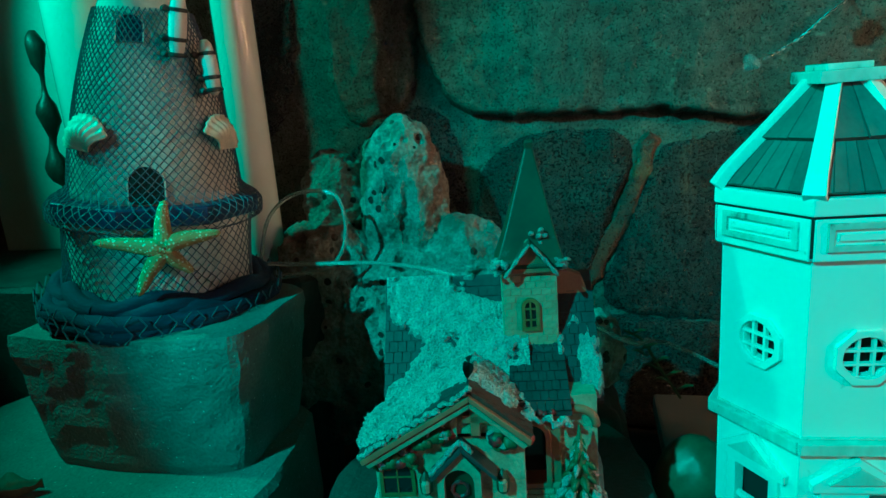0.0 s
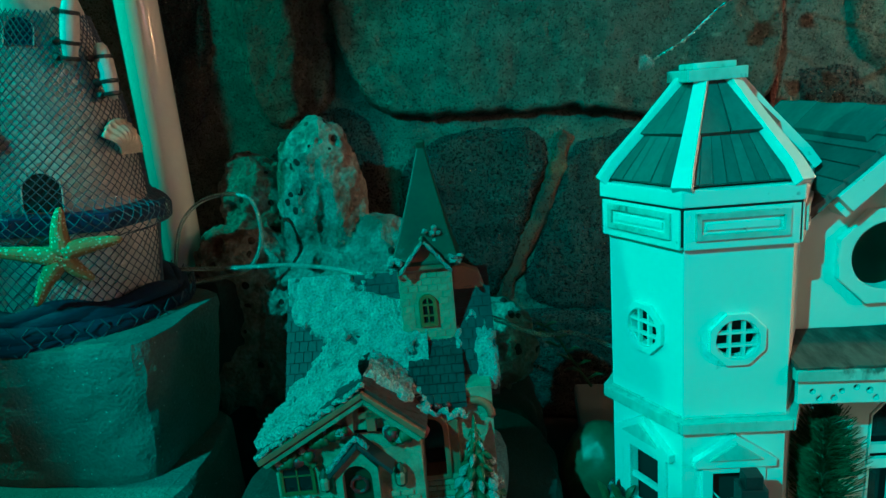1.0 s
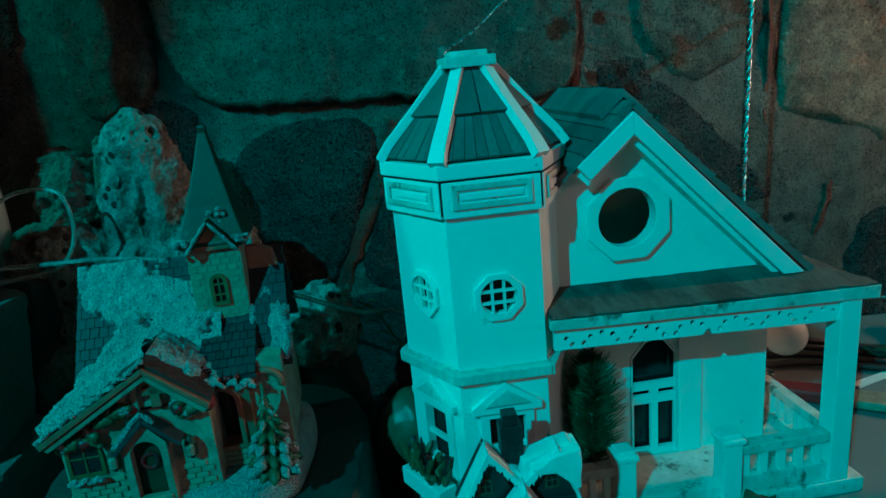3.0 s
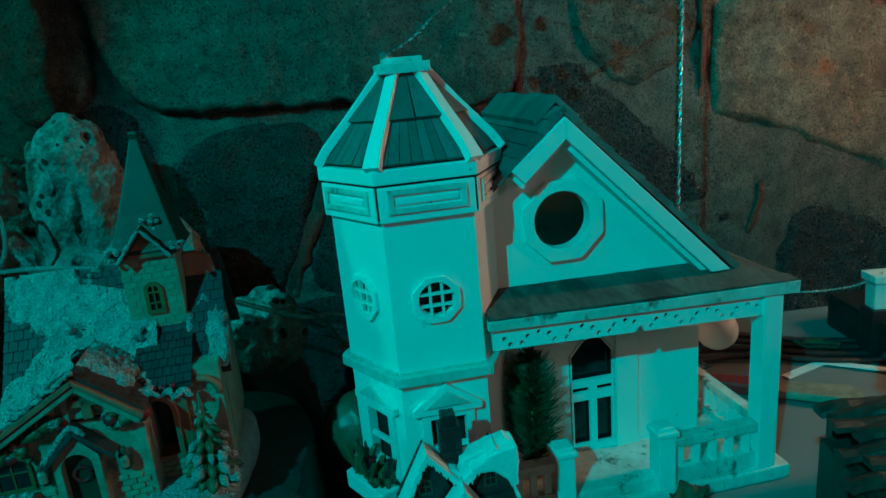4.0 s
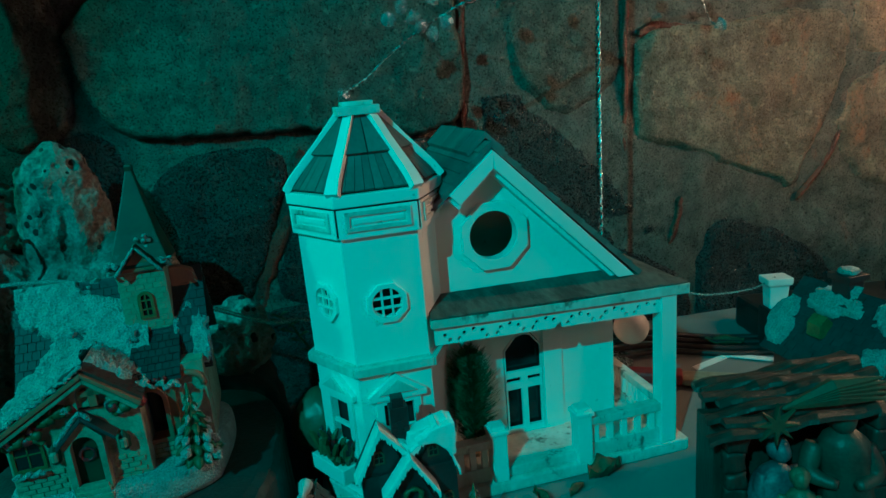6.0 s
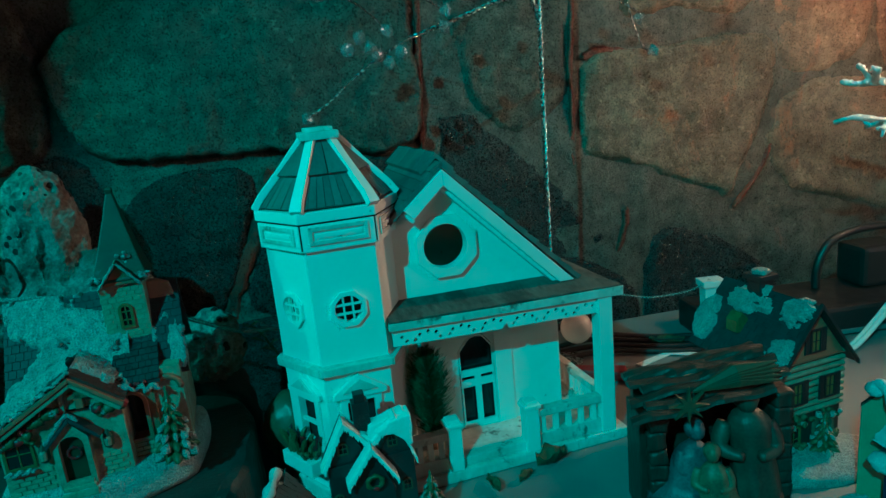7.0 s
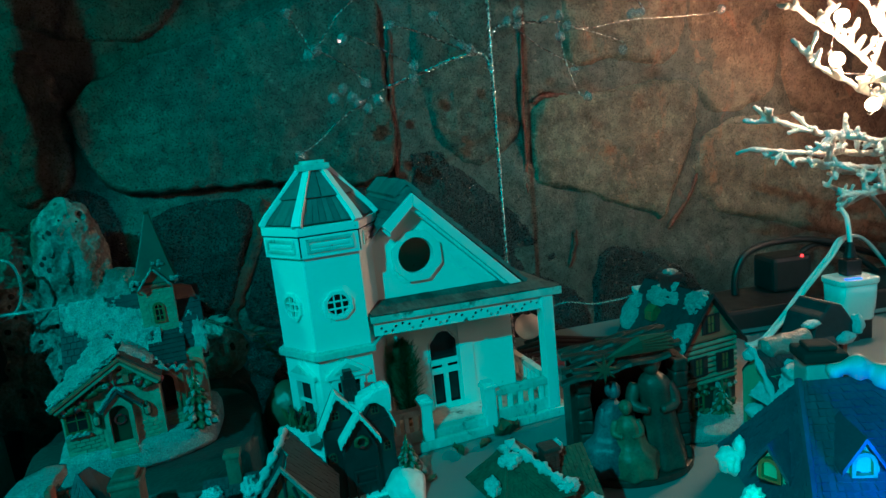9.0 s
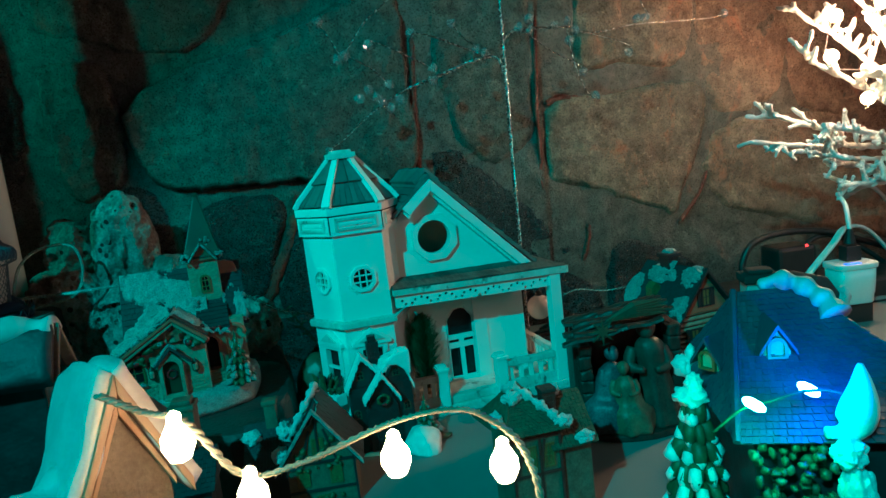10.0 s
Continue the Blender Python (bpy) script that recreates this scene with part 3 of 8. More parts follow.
wall_stone([(-0.335, 0.46), (-0.285, 0.47), (-0.275, 0.36), (-0.30, 0.285), (-0.345, 0.27)], STONE_DARK_SHADED, 0.008, 3, 1.6)
wall_stone([(-0.247, 0.46), (-0.17, 0.455), (-0.15, 0.39), (-0.148, 0.33), (-0.168, 0.282), (-0.236, 0.285)], STONE, 0.009, 4, 1.3)
# near-black stones here paint the shade of the hollow below the big stone
wall_stone([(-0.10, 0.215), (-0.067, 0.240), (-0.019, 0.254), (0.042, 0.246), (0.055, 0.22), (0.028, 0.15), (-0.002, 0.085), (-0.06, 0.072), (-0.102, 0.11)], STONE_DARK_SHADED, 0.008, 5)
wall_stone([(-0.205, 0.27), (-0.15, 0.285), (-0.112, 0.245), (-0.108, 0.12), (-0.12, -0.04), (-0.24, -0.04), (-0.25, 0.20)], STONE_DARK_SHADED, 0.004, 21)
wall_stone([(0.078, 0.236), (0.14, 0.243), (0.24, 0.238), (0.265, 0.15), (0.2, 0.06), (0.06, 0.062), (0.025, 0.09), (0.052, 0.165)], STONE_DARK_SHADED, 0.005, 6)
wall_stone([(-0.10, 0.060), (0.03, 0.062), (0.15, 0.045), (0.16, -0.05), (-0.1, -0.05)], STONE_DARK_SHADED, 0.012, 7)
wall_stone([(0.290, 0.55), (0.451, 0.55), (0.453, 0.375), (0.452, 0.301), (0.408, 0.263), (0.377, 0.252), (0.343, 0.273), (0.314, 0.332), (0.298, 0.436)], STONE, 0.004, 8, 1.0, 0.014)
wall_stone([(0.284, 0.281), (0.320, 0.284), (0.348, 0.261), (0.382, 0.240), (0.421, 0.197), (0.460, 0.146), (0.502, 0.10), (0.41, 0.08), (0.284, 0.12)], STONE_DARK_SHADED, 0.004, 9, 1.0, 0.012)
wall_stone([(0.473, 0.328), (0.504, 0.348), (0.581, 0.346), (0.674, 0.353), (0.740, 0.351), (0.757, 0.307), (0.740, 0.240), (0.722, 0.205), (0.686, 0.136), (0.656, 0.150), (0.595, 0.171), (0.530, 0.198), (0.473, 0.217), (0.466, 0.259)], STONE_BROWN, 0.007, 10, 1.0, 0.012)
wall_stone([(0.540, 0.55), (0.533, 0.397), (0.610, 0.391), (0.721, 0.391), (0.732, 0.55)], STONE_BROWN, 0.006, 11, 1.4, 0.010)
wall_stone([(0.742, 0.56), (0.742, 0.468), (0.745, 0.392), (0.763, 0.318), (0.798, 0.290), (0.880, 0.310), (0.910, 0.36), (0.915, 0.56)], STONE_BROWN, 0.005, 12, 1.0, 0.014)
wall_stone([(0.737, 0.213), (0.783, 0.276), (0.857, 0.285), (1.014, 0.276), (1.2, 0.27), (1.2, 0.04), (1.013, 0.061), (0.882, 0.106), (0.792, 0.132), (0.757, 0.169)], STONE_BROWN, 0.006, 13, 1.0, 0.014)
wall_stone([(0.555, -0.04), (0.572, 0.092), (0.655, 0.085), (0.742, 0.028), (0.76, -0.04)], STONE_DARK_SHADED, 0.006, 14)
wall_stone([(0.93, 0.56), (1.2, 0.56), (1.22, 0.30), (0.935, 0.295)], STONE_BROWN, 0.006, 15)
wall_stone([(0.17, 0.04), (0.27, 0.12), (0.5, 0.06), (0.52, -0.05), (0.18, -0.05)], STONE_DARK_SHADED, 0.010, 16)
wall_stone([(-0.62, 0.50), (-0.36, 0.49), (-0.37, 0.28), (-0.60, 0.25)], STONE, 0.006, 17, 0.5)


# a rust-coloured strip, for mortar joints and for one painted shadow
def rust_streak(points, width, seed):
    b = bm()
    line = smooth_line([(x, WALL_Y - 0.0045, z) for x, z in points], 14)
    rows = []
    for i, p in enumerate(line):
        d = (line[min(i + 1, len(line) - 1)] - line[max(i - 1, 0)]).normalized()
        side = Vector((d.z, 0, -d.x))
        end = min(1, i / 3, (len(line) - 1 - i) / 3)
        row = []
        for k in range(7):
            u = k / 6 * 2 - 1
            w = width / 2 * end * (1 + 0.6 * noise.noise(Vector((p.x * 60, p.z * 60, seed + (u > 0)))))
            h = -0.0004 * (1 - u ** 4) - 0.005 * abs(u) ** 6
            q = p + side * (u * w)
            row.append(b.verts.new((q.x, q.y - h - 0.002 * noise.noise(Vector((q.x * 150, q.z * 150, seed))), q.z)))
        rows.append(row)
    for a, c in zip(rows, rows[1:]):
        for k in range(6):
            b.faces.new((a[k], a[k + 1], c[k + 1], c[k]))
    part("joint", b, RUST, wall, "rust-coloured streak on the wall, mortar joint or painted stem shadow", smooth=True)


rust_streak([(0.070, 0.246), (0.062, 0.205), (0.040, 0.160), (0.012, 0.105), (0.0, 0.065)], 0.021, 1)
rust_streak([(0.272, 0.46), (0.267, 0.40), (0.262, 0.33), (0.258, 0.248)], 0.009, 2)
# this strip paints the shadow of the wire tree's stem on the wall
rust_streak([(0.469, 0.475), (0.464, 0.42), (0.461, 0.37), (0.457, 0.32), (0.458, 0.27), (0.455, 0.205)], 0.0075, 5)
rust_streak([(0.474, 0.338), (0.495, 0.347), (0.530, 0.343), (0.580, 0.334), (0.632, 0.326), (0.672, 0.318)], 0.010, 11)
rust_streak([(0.530, 0.140), (0.526, 0.11), (0.514, 0.08)], 0.010, 4)
rust_streak([(0.752, 0.205), (0.73, 0.16), (0.692, 0.118)], 0.006, 7)
# floor of the hearth, the raised slabs and the table board
b = bm()
box(b, -2.4, 2.6, -2.6, 0.8, -0.14, -0.06)
solo("floor", b, SOOT, "dark sooty hearth floor below the display", "floor", kind="structure")


def rough_slab(name, outline, z0, z1, material, label, category, seed=0, kind=""):
    line = smooth_line([(x, y, 0) for x, y in outline + outline[:1]], 6)[:-1]
    b = bm()
    rows = []
    for z, grow in ((z0, -0.004), (z0 + (z1 - z0) * 0.4, 0.002), (z1 - 0.006, 0.0), (z1 - 0.001, -0.004), (z1, -0.012)):
        cx, cy = sum(p.x for p in line) / len(line), sum(p.y for p in line) / len(line)
        row = []
        for p in line:
            d = Vector((p.x - cx, p.y - cy, 0)).normalized()
            k = grow + 0.004 * noise.noise(Vector((p.x * 50, p.y * 50, z * 60 + seed)))
            row.append(b.verts.new((p.x + d.x * k, p.y + d.y * k, z + 0.0015 * noise.noise(Vector((p.x * 40, p.y * 40, seed))))))
        rows.append(row)
    n = len(line)
    for a, c in zip(rows, rows[1:]):
        for i in range(n):
            b.faces.new((a[i], a[(i + 1) % n], c[(i + 1) % n], c[i]))
    b.faces.new(rows[0][::-1])
    b.faces.new(rows[-1])
    return solo(name, b, material, label, category, smooth=False, kind=kind)


rough_slab("stone_slab", [(-0.142, 0.285), (-0.11, 0.255), (-0.02, 0.222), (0.020, 0.218), (0.040, 0.268), (0.047, 0.335), (0.042, 0.385), (0.022, 0.43), (-0.06, 0.455), (-0.13, 0.43), (-0.15, 0.35)], -0.06, 0.064, SLAB, "flat dark stone slab under the ceramic church", "slab", 1)
rough_slab("stone_slab", [(-0.50, 0.30), (-0.36, 0.285), (-0.22, 0.295), (-0.198, 0.34), (-0.215, 0.45), (-0.30, 0.47), (-0.50, 0.46)], -0.06, 0.054, BLOCK, "grey stone slab carrying a concrete block", "slab", 2)
rough_slab("stone_ledge", [(-0.72, 0.475), (-0.255, 0.475), (-0.25, 0.58), (-0.30, 0.63), (-0.72, 0.63)], -0.06, 0.155, SLAB, "dark stone ledge against the wall", "ledge", 3)
b = bm()
box(b, 0.068, 1.25, -0.75, 0.60, -0.02, 0.0)
solo("table", b, TABLE, "smooth grey display board on the hearth", "table", bevel=0.003)
for x in (0.10, 1.22):
    for y in (-0.72, 0.57):
        b = bm()
        box(b, x - 0.015, x + 0.015, y - 0.015, y + 0.015, -0.06, -0.02)
        part("foot", b, WOOD, bpy.data.objects["table"])
b = bm()
box(b, -0.75, 0.062, -0.75, 0.19, -0.02, -0.004)
solo("side_board", b, SLAB, "dark board beside the grey display board", "board", bevel=0.003)
for x in (-0.7, 0.02):
    b = bm()
    box(b, x - 0.02, x + 0.02, -0.7, 0.15, -0.06, -0.02)
    part("batten", b, WOOD, bpy.data.objects["side_board"])

# plain room that closes the place
for nm, c in (("wall_south", (-2.4, 2.6, -2.7, -2.6, -0.14, 2.3)), ("wall_west", (-2.5, -2.4, -2.6, 0.9, -0.14, 2.3)), ("wall_east", (2.6, 2.7, -2.6, 0.9, -0.14, 2.3)), ("ceiling", (-2.5, 2.7, -2.7, 0.95, 2.3, 2.4)), ("wall_north_upper", (-2.4, 2.6, 0.80, 0.90, -0.14, 2.3))):
    b = bm()
    box(b, *c)
    solo(nm, b, ROOM, "plain painted " + nm.split("_")[0] + " closing the room", nm.split("_")[0], kind="structure")


# ---- the white birdhouse ----
H = pose(0.108, 0.316, 0, 0, 0, 5)
house = thing("birdhouse", H, "white painted wooden birdhouse with hexagonal tower and porch", "birdhouse")
S, CX, CY = 0.051, 0.0255, 0.0442


def hexagon(r, turn=-120):
    return [(CX + r * math.cos(radians(turn + 60 * i)), CY + r * math.sin(radians(turn + 60 * i))) for i in range(6)]


def face_frame(i, r=S):
    """The frame of one tower side: x along it from its middle, -y outwards, z up."""
    p, q = hexagon(r)[i], hexagon(r)[(i + 1) % 6]
    a = math.degrees(math.atan2(q[1] - p[1], q[0] - p[0]))
    return pose((p[0] + q[0]) / 2, (p[1] + q[1]) / 2, 0, 0, 0, a)


# sides: 0 front, 1 front right, 5 front left
for i in range(6):
    m = face_frame(i)
    holes = []
    if i in (0, 5):
        holes = [ngon(24, 0.0098, 0, 0.163), rect(-0.0105, 0.0105, 0.053, 0.0895)]
    b = bm()
    panel(b, rect(-S / 2, S / 2, 0.0, 0.236), holes, 0.0, 0.004, m)
    side = part("tower_side", b, WHITE, house)
    # frieze panel with a raised frame
    b = bm()
    f = face_frame(i, S + 0.0042)
    panel(b, rect(-0.0264, 0.0264, 0.2100, 0.2292), [], 0.0, 0.0045, f)
    fr = part("frieze_panel", b, WHITE, house, bevel=0.0006)
    b = bm()
    panel(b, rect(-0.0215, 0.0215, 0.2145, 0.2275), [rect(-0.0185, 0.0185, 0.2175, 0.2245)], -0.0016, 0.0, f)
    part("raised_frame", b, WHITE_WORN, fr, bevel=0.0004)
    b = bm()
    box(b, -0.0165, 0.0165, -0.0012, 0.0, 0.2195, 0.2225, f)
    part("raised_bar", b, WHITE, fr)
    if i in (0, 5):
        b = bm()
        panel(b, ngon(8, 0.0146, 0, 0.163, math.pi / 8), [ngon(24, 0.0104, 0, 0.163)], -0.0026, 0.0, m)
        w = part("octagon_window", b, WHITE, house, bevel=0.0004)
        b = bm()
        for k in (-0.0034, 0.0034):
            box(b, k - 0.0007, k + 0.0007, -0.0012, 0.0012, 0.1535, 0.1725, m)
            box(b, -0.0097, 0.0097, -0.0014, 0.0010, 0.163 + k - 0.0007, 0.163 + k + 0.0007, m)
        part("muntin", b, WHITE, w)
    if i in (0, 5):
        b = bm()
        panel(b, rect(-0.0160, 0.0160, 0.046, 0.0935), [rect(-0.0105, 0.0105, 0.053, 0.0895)], -0.0022, 0.0, m)
        w = part("tower_window", b, WHITE, house, bevel=0.0004)
        b = bm()
        prism(b, [(-0.0205, 0.0935), (0.0205, 0.0935), (0.0205, 0.0978), (0.0, 0.1122), (-0.0205, 0.0978)], -0.0040, 0.0, "y", m)
        part("pediment", b, WHITE, w, bevel=0.0004)
        b = bm()
        prism(b, [(-0.0135, 0.0988), (0.0135, 0.0988), (0.0, 0.1082)], -0.0056, -0.0040, "y", m)
        part("pediment_field", b, WHITE_WORN, w, bevel=0.0003)
        b = bm()
        box(b, -0.0105, 0.0105, -0.0004, 0.002, 0.0685, 0.0715, m)
        part("muntin", b, WHITE, w)
for i in range(6):
    tilt = (0.5, -1.6, 0.5, -0.5, 0.9, -1.2)[i]
    f = face_frame(i, S + 0.0050) @ pose(0, 0, 0.1182, 0, tilt, 0)
    b = bm()
    box(b, -0.0280, 0.0272, -0.0008, 0.0070, -0.0042, 0.0022, f)
    belt = part("belt_board", b, WHITE_WORN, house, "worn white moulding", bevel=0.0008)
    b = bm()
    box(b, -0.0255, 0.0250, 0.0032, 0.0060, 0.0022, 0.0034, f)
    part("belt_bead", b, WHITE_WORN, belt, bevel=0.0009)
# black backing painted as the shade in the gaps round the frieze panels
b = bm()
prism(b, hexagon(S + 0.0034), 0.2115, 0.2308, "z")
part("frieze_shade_backing", b, INNER_SHADE, house)
b = bm()
prism(b, hexagon(S + 0.0048), 0.2305, 0.2385, "z")
part("cornice", b, WHITE, house, bevel=0.0008)
b = bm()
prism(b, hexagon(S + 0.004), 0.0, 0.014, "z")
part("tower_plinth", b, WHITE_WORN, house, bevel=0.001)
# black lining that stands in for shade seen through the tower windows
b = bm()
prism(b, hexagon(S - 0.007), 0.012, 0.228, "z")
part("tower_shade_lining", b, INNER_SHADE, house)
# pyramid roof: dark boards in two courses, white hips, a square cap
R0, R1, Z0, Z1 = S + 0.001, 0.0135, 0.2385, 0.2865
lo, hi = hexagon(R0 - 0.003), hexagon(R1 - 0.002)
# black core painted as the shade between the roof boards
b = bm()
rings = [[b.verts.new((*p, Z0 - 0.001)) for p in lo], [b.verts.new((*p, Z1 - 0.001)) for p in hi]]
for i in range(6):
    b.faces.new((rings[0][i], rings[0][(i + 1) % 6], rings[1][(i + 1) % 6], rings[1][i]))
b.faces.new(rings[0][::-1])
b.faces.new(rings[1])
part("roof_core", b, INNER_SHADE, house)
for i in range(6):
    a0, a1 = [Vector((*hexagon(R0)[k % 6], Z0)) for k in (i, i + 1)]
    c0, c1 = [Vector((*hexagon(R1)[k % 6], Z1)) for k in (i, i + 1)]
    nor = (a1 - a0).cross(c0 - a0).normalized()
    for row, (s0, s1, n) in enumerate(((0.02, 0.50, 8), (0.46, 1.0, 2))):
        for k in range(n):
            b = bm()
            k0, k1 = (k + 0.03) / n, (k + 0.97) / n
            q = [a0.lerp(a1, k0).lerp(c0.lerp(c1, k0), s0), a0.lerp(a1, k1).lerp(c0.lerp(c1, k1), s0), a0.lerp(a1, k1).lerp(c0.lerp(c1, k1), s1), a0.lerp(a1, k0).lerp(c0.lerp(c1, k0), s1)]
            lift = (0.0036 if row else 0.0022) + 0.0004 * math.sin(k * 2.3 + i)
            vs = [b.verts.new(p) for p in q] + [b.verts.new(p + nor * (lift if j < 2 else 0.0006)) for j, p in enumerate(q)]
            for f in ((0, 3, 2, 1), (4, 5, 6, 7), (0, 1, 5, 4), (1, 2, 6, 5), (2, 3, 7, 6), (3, 0, 4, 7)):
                b.faces.new([vs[j] for j in f])
            part("shingle", b, SHINGLE, house)
    # hip: a flat white strip that widens and turns down at the eave
    h0, h1 = Vector((*hexagon(R0 + 0.0035)[i], Z0 + 0.0005)), Vector((*hexagon(R1)[i], Z1 + 0.0015))
    out = Vector((h0.x - CX, h0.y - CY, 0)).normalized()
    lat = Vector((-out.y, out.x, 0))
    up = (h1 - h0).cross(lat)
    up = up if up.z > 0 else -up
    up.normalize()
    b = bm()
    vs = []
    for p, w, t in ((h0, 0.0048, 0.0022), (h0.lerp(h1, 0.16) + up * 0.001, 0.0042, 0.0022), (h0.lerp(h1, 0.6), 0.0036, 0.002), (h1, 0.0032, 0.002)):
        vs.append([b.verts.new(p + lat * s * w + up * u) for s, u in ((-1, -0.003), (1, -0.003), (1, t), (-1, t))])
    for p, q in zip(vs, vs[1:]):
        for k in range(4):
            b.faces.new((p[k], p[(k + 1) % 4], q[(k + 1) % 4], q[k]))
    b.faces.new(vs[0][::-1])
    b.faces.new(vs[-1])
    part("hip_strip", b, WHITE, house, bevel=0.0006)
b = bm()
mm = pose(CX - 0.0005, CY, 0, 0, 0, 0)
box(b, -0.0150, 0.0140, -0.017, 0.017, 0.2862, 0.2920, mm)
box(b, -0.0105, 0.0105, -0.0115, 0.0115, 0.2920, 0.2950, mm)
part("roof_cap", b, WHITE_WORN, house, "worn square white cap", bevel=0.0006)

# base, body and gable
b = bm()
box(b, 0.040, 0.2545, -0.0050, 0.150, 0.0, 0.0105)
part("base_board", b, WHITE_WORN, house, "worn white base board", bevel=0.002)
b = bm()
box(b, 0.046, 0.243, -0.001, 0.147, 0.0105, 0.0185)
part("porch_floor", b, WHITE_WORN, house, bevel=0.0012)
doorway = [(0.1180, 0.0205), (0.1510, 0.0205), (0.1510, 0.093), (0.1415, 0.1050), (0.135, 0.1062), (0.1285, 0.1050), (0.1180, 0.093)]
b = bm()
panel(b, rect(0.066, 0.2145, 0.0185, 0.150), [doorway], 0.042, 0.047)
part("front_wall", b, WHITE, house)
b = bm()
box(b, 0.2105, 0.2145, 0.047, 0.145, 0.0185, 0.150)
part("side_wall", b, WHITE, house)
b = bm()
box(b, 0.066, 0.2105, 0.141, 0.145, 0.0185, 0.150)
part("back_wall", b, WHITE, house)
b = bm()
panel(b, [(0.066, 0.146), (0.222, 0.146), (0.112, 0.252), (0.066, 0.206)], [ngon(32, 0.0184, 0.1130, 0.1908)], 0.034, 0.040)
part("gable_wall", b, WHITE, house)
b = bm()
panel(b, [(0.066, 0.146), (0.222, 0.146), (0.112, 0.252), (0.066, 0.206)], [], 0.139, 0.143)
part("gable_wall", b, WHITE, house)
b = bm()
panel(b, ngon(8, 0.0276, 0.1142, 0.1902, math.pi / 8), [ngon(32, 0.0181, 0.1130, 0.1908)], 0.0295, 0.034)
part("entrance_ring", b, WHITE, house, "white octagon round the entrance hole", bevel=0.0008)
for pts in ([(0.1118, 0.2545), (0.1118, 0.2415), (0.0860, 0.2185), (0.0785, 0.2265)], [(0.1118, 0.2545), (0.2195, 0.1475), (0.2060, 0.1475), (0.1118, 0.2415)]):
    b = bm()
    prism(b, pts, 0.0155, 0.0215)
    part("bargeboard", b, WHITE, house, bevel=0.0006)
    b = bm()
    prism(b, [(p[0], p[1] - 0.004) for p in pts], 0.0215, 0.034)
    part("soffit", b, WHITE, house)
# main roof boards with grooves across the slope
for sgn, x_end, z_end in ((-1, 0.046, 0.2005), (1, 0.2265, 0.1480)):
    top = Vector((0.1118, 0, 0.2600))
    end = Vector((x_end, 0, z_end))
    d = (end - top)
    nor = Vector((-d.z, 0, d.x)) if sgn > 0 else Vector((d.z, 0, -d.x))
    nor = nor.normalized() if nor.z > 0 else -nor.normalized()
    n = 9 if sgn < 0 else 12
    for k in range(n):
        p, q = top + d * (k / n), top + d * ((k + 1.12) / n if k < n - 1 else 1)
        b = bm()
        vs = [b.verts.new((v.x, y, v.z)) for y in (0.0175, 0.150) for v in (p - nor * 0.003, q - nor * 0.003, q + nor * 0.0016, p + nor * 0.0002)]
        for f in ((0, 1, 2, 3), (7, 6, 5, 4), (0, 4, 5, 1), (1, 5, 6, 2), (2, 6, 7, 3), (3, 7, 4, 0)):
            b.faces.new([vs[j] for j in f])
        part("roof_board", b, SHINGLE, house)
b = bm()
for k in range(5):
    y = 0.030 + k * 0.0245
    b = bm()
    prism(b, [(0.0985, 0.2500), (0.1118, 0.2620), (0.1250, 0.2500), (0.1262, 0.2530), (0.1118, 0.2665 + 0.0006 * (k % 2)), (0.0972, 0.2530)], y, y + 0.0248 - 0.0006)
    part("ridge_board", b, SHINGLE, house)
# porch roof, fascia and drilled frieze
b = bm()
vs = [(0.053, -0.0040, 0.1428), (0.2530, -0.0040, 0.1378), (0.2535, 0.155, 0.1375), (0.214, 0.155, 0.149), (0.214, 0.034, 0.1450), (0.060, 0.034, 0.1475)]
b0, b1 = [b.verts.new(v) for v in vs], [b.verts.new((v[0], v[1], v[2] + 0.0035)) for v in vs]
for f in ((0, 1, 4, 5), (1, 2, 3, 4)):
    b.faces.new([b1[i] for i in f])
    b.faces.new([b0[i] for i in f][::-1])
for i in range(6):
    j = (i + 1) % 6
    b.faces.new((b0[i], b0[j], b1[j], b1[i]))
porch_top = part("porch_roof", b, PORCH_ROOF, house, "weathered dark porch roof")
b = bm()
n = 110
rows = []
for j, (y, z0, z1) in enumerate(((-0.0048, 0.1466, 0.1416), (0.004, 0.1474, 0.1424), (0.033, 0.1512, 0.1486))):
    row = []
    for i in range(n + 1):
        f = i / n
        x = 0.0545 + f * (0.1975 if j < 2 else 0.158)
        rag = 0.0016 * noise.noise(Vector((x * 130, 3.0, 1.0))) + 0.0011 * noise.noise(Vector((x * 420, 7.0, 2.0))) if j == 0 else 0.0
        row.append(b.verts.new((x, y + rag, z0 + (z1 - z0) * f + 0.0004 * noise.noise(Vector((x * 90, y * 90, 5.0))))))
    rows.append(row)
for p, q in zip(rows, rows[1:]):
    for i in range(n):
        b.faces.new((p[i], p[i + 1], q[i + 1], q[i]))
g = bmesh.ops.extrude_face_region(b, geom=list(b.faces))["geom"]
for v in g:
    if isinstance(v, bmesh.types.BMVert):
        v.co.z += 0.0009
bmesh.ops.recalc_face_normals(b, faces=b.faces)
part("roofing_felt", b, PORCH_ROOF, porch_top, "ragged weathered felt")
b = bm()
prism(b, [(0.0530, 0.1398), (0.2535, 0.1330), (0.2540, 0.1410), (0.1500, 0.1428), (0.0530, 0.1460)], -0.005, 0.0)
part("fascia", b, WHITE_WORN, house, bevel=0.0007)
b = bm()
box(b, 0.2495, 0.2535, 0.0, 0.155, 0.1330, 0.1400)
part("fascia", b, WHITE_WORN, house, bevel=0.0007)
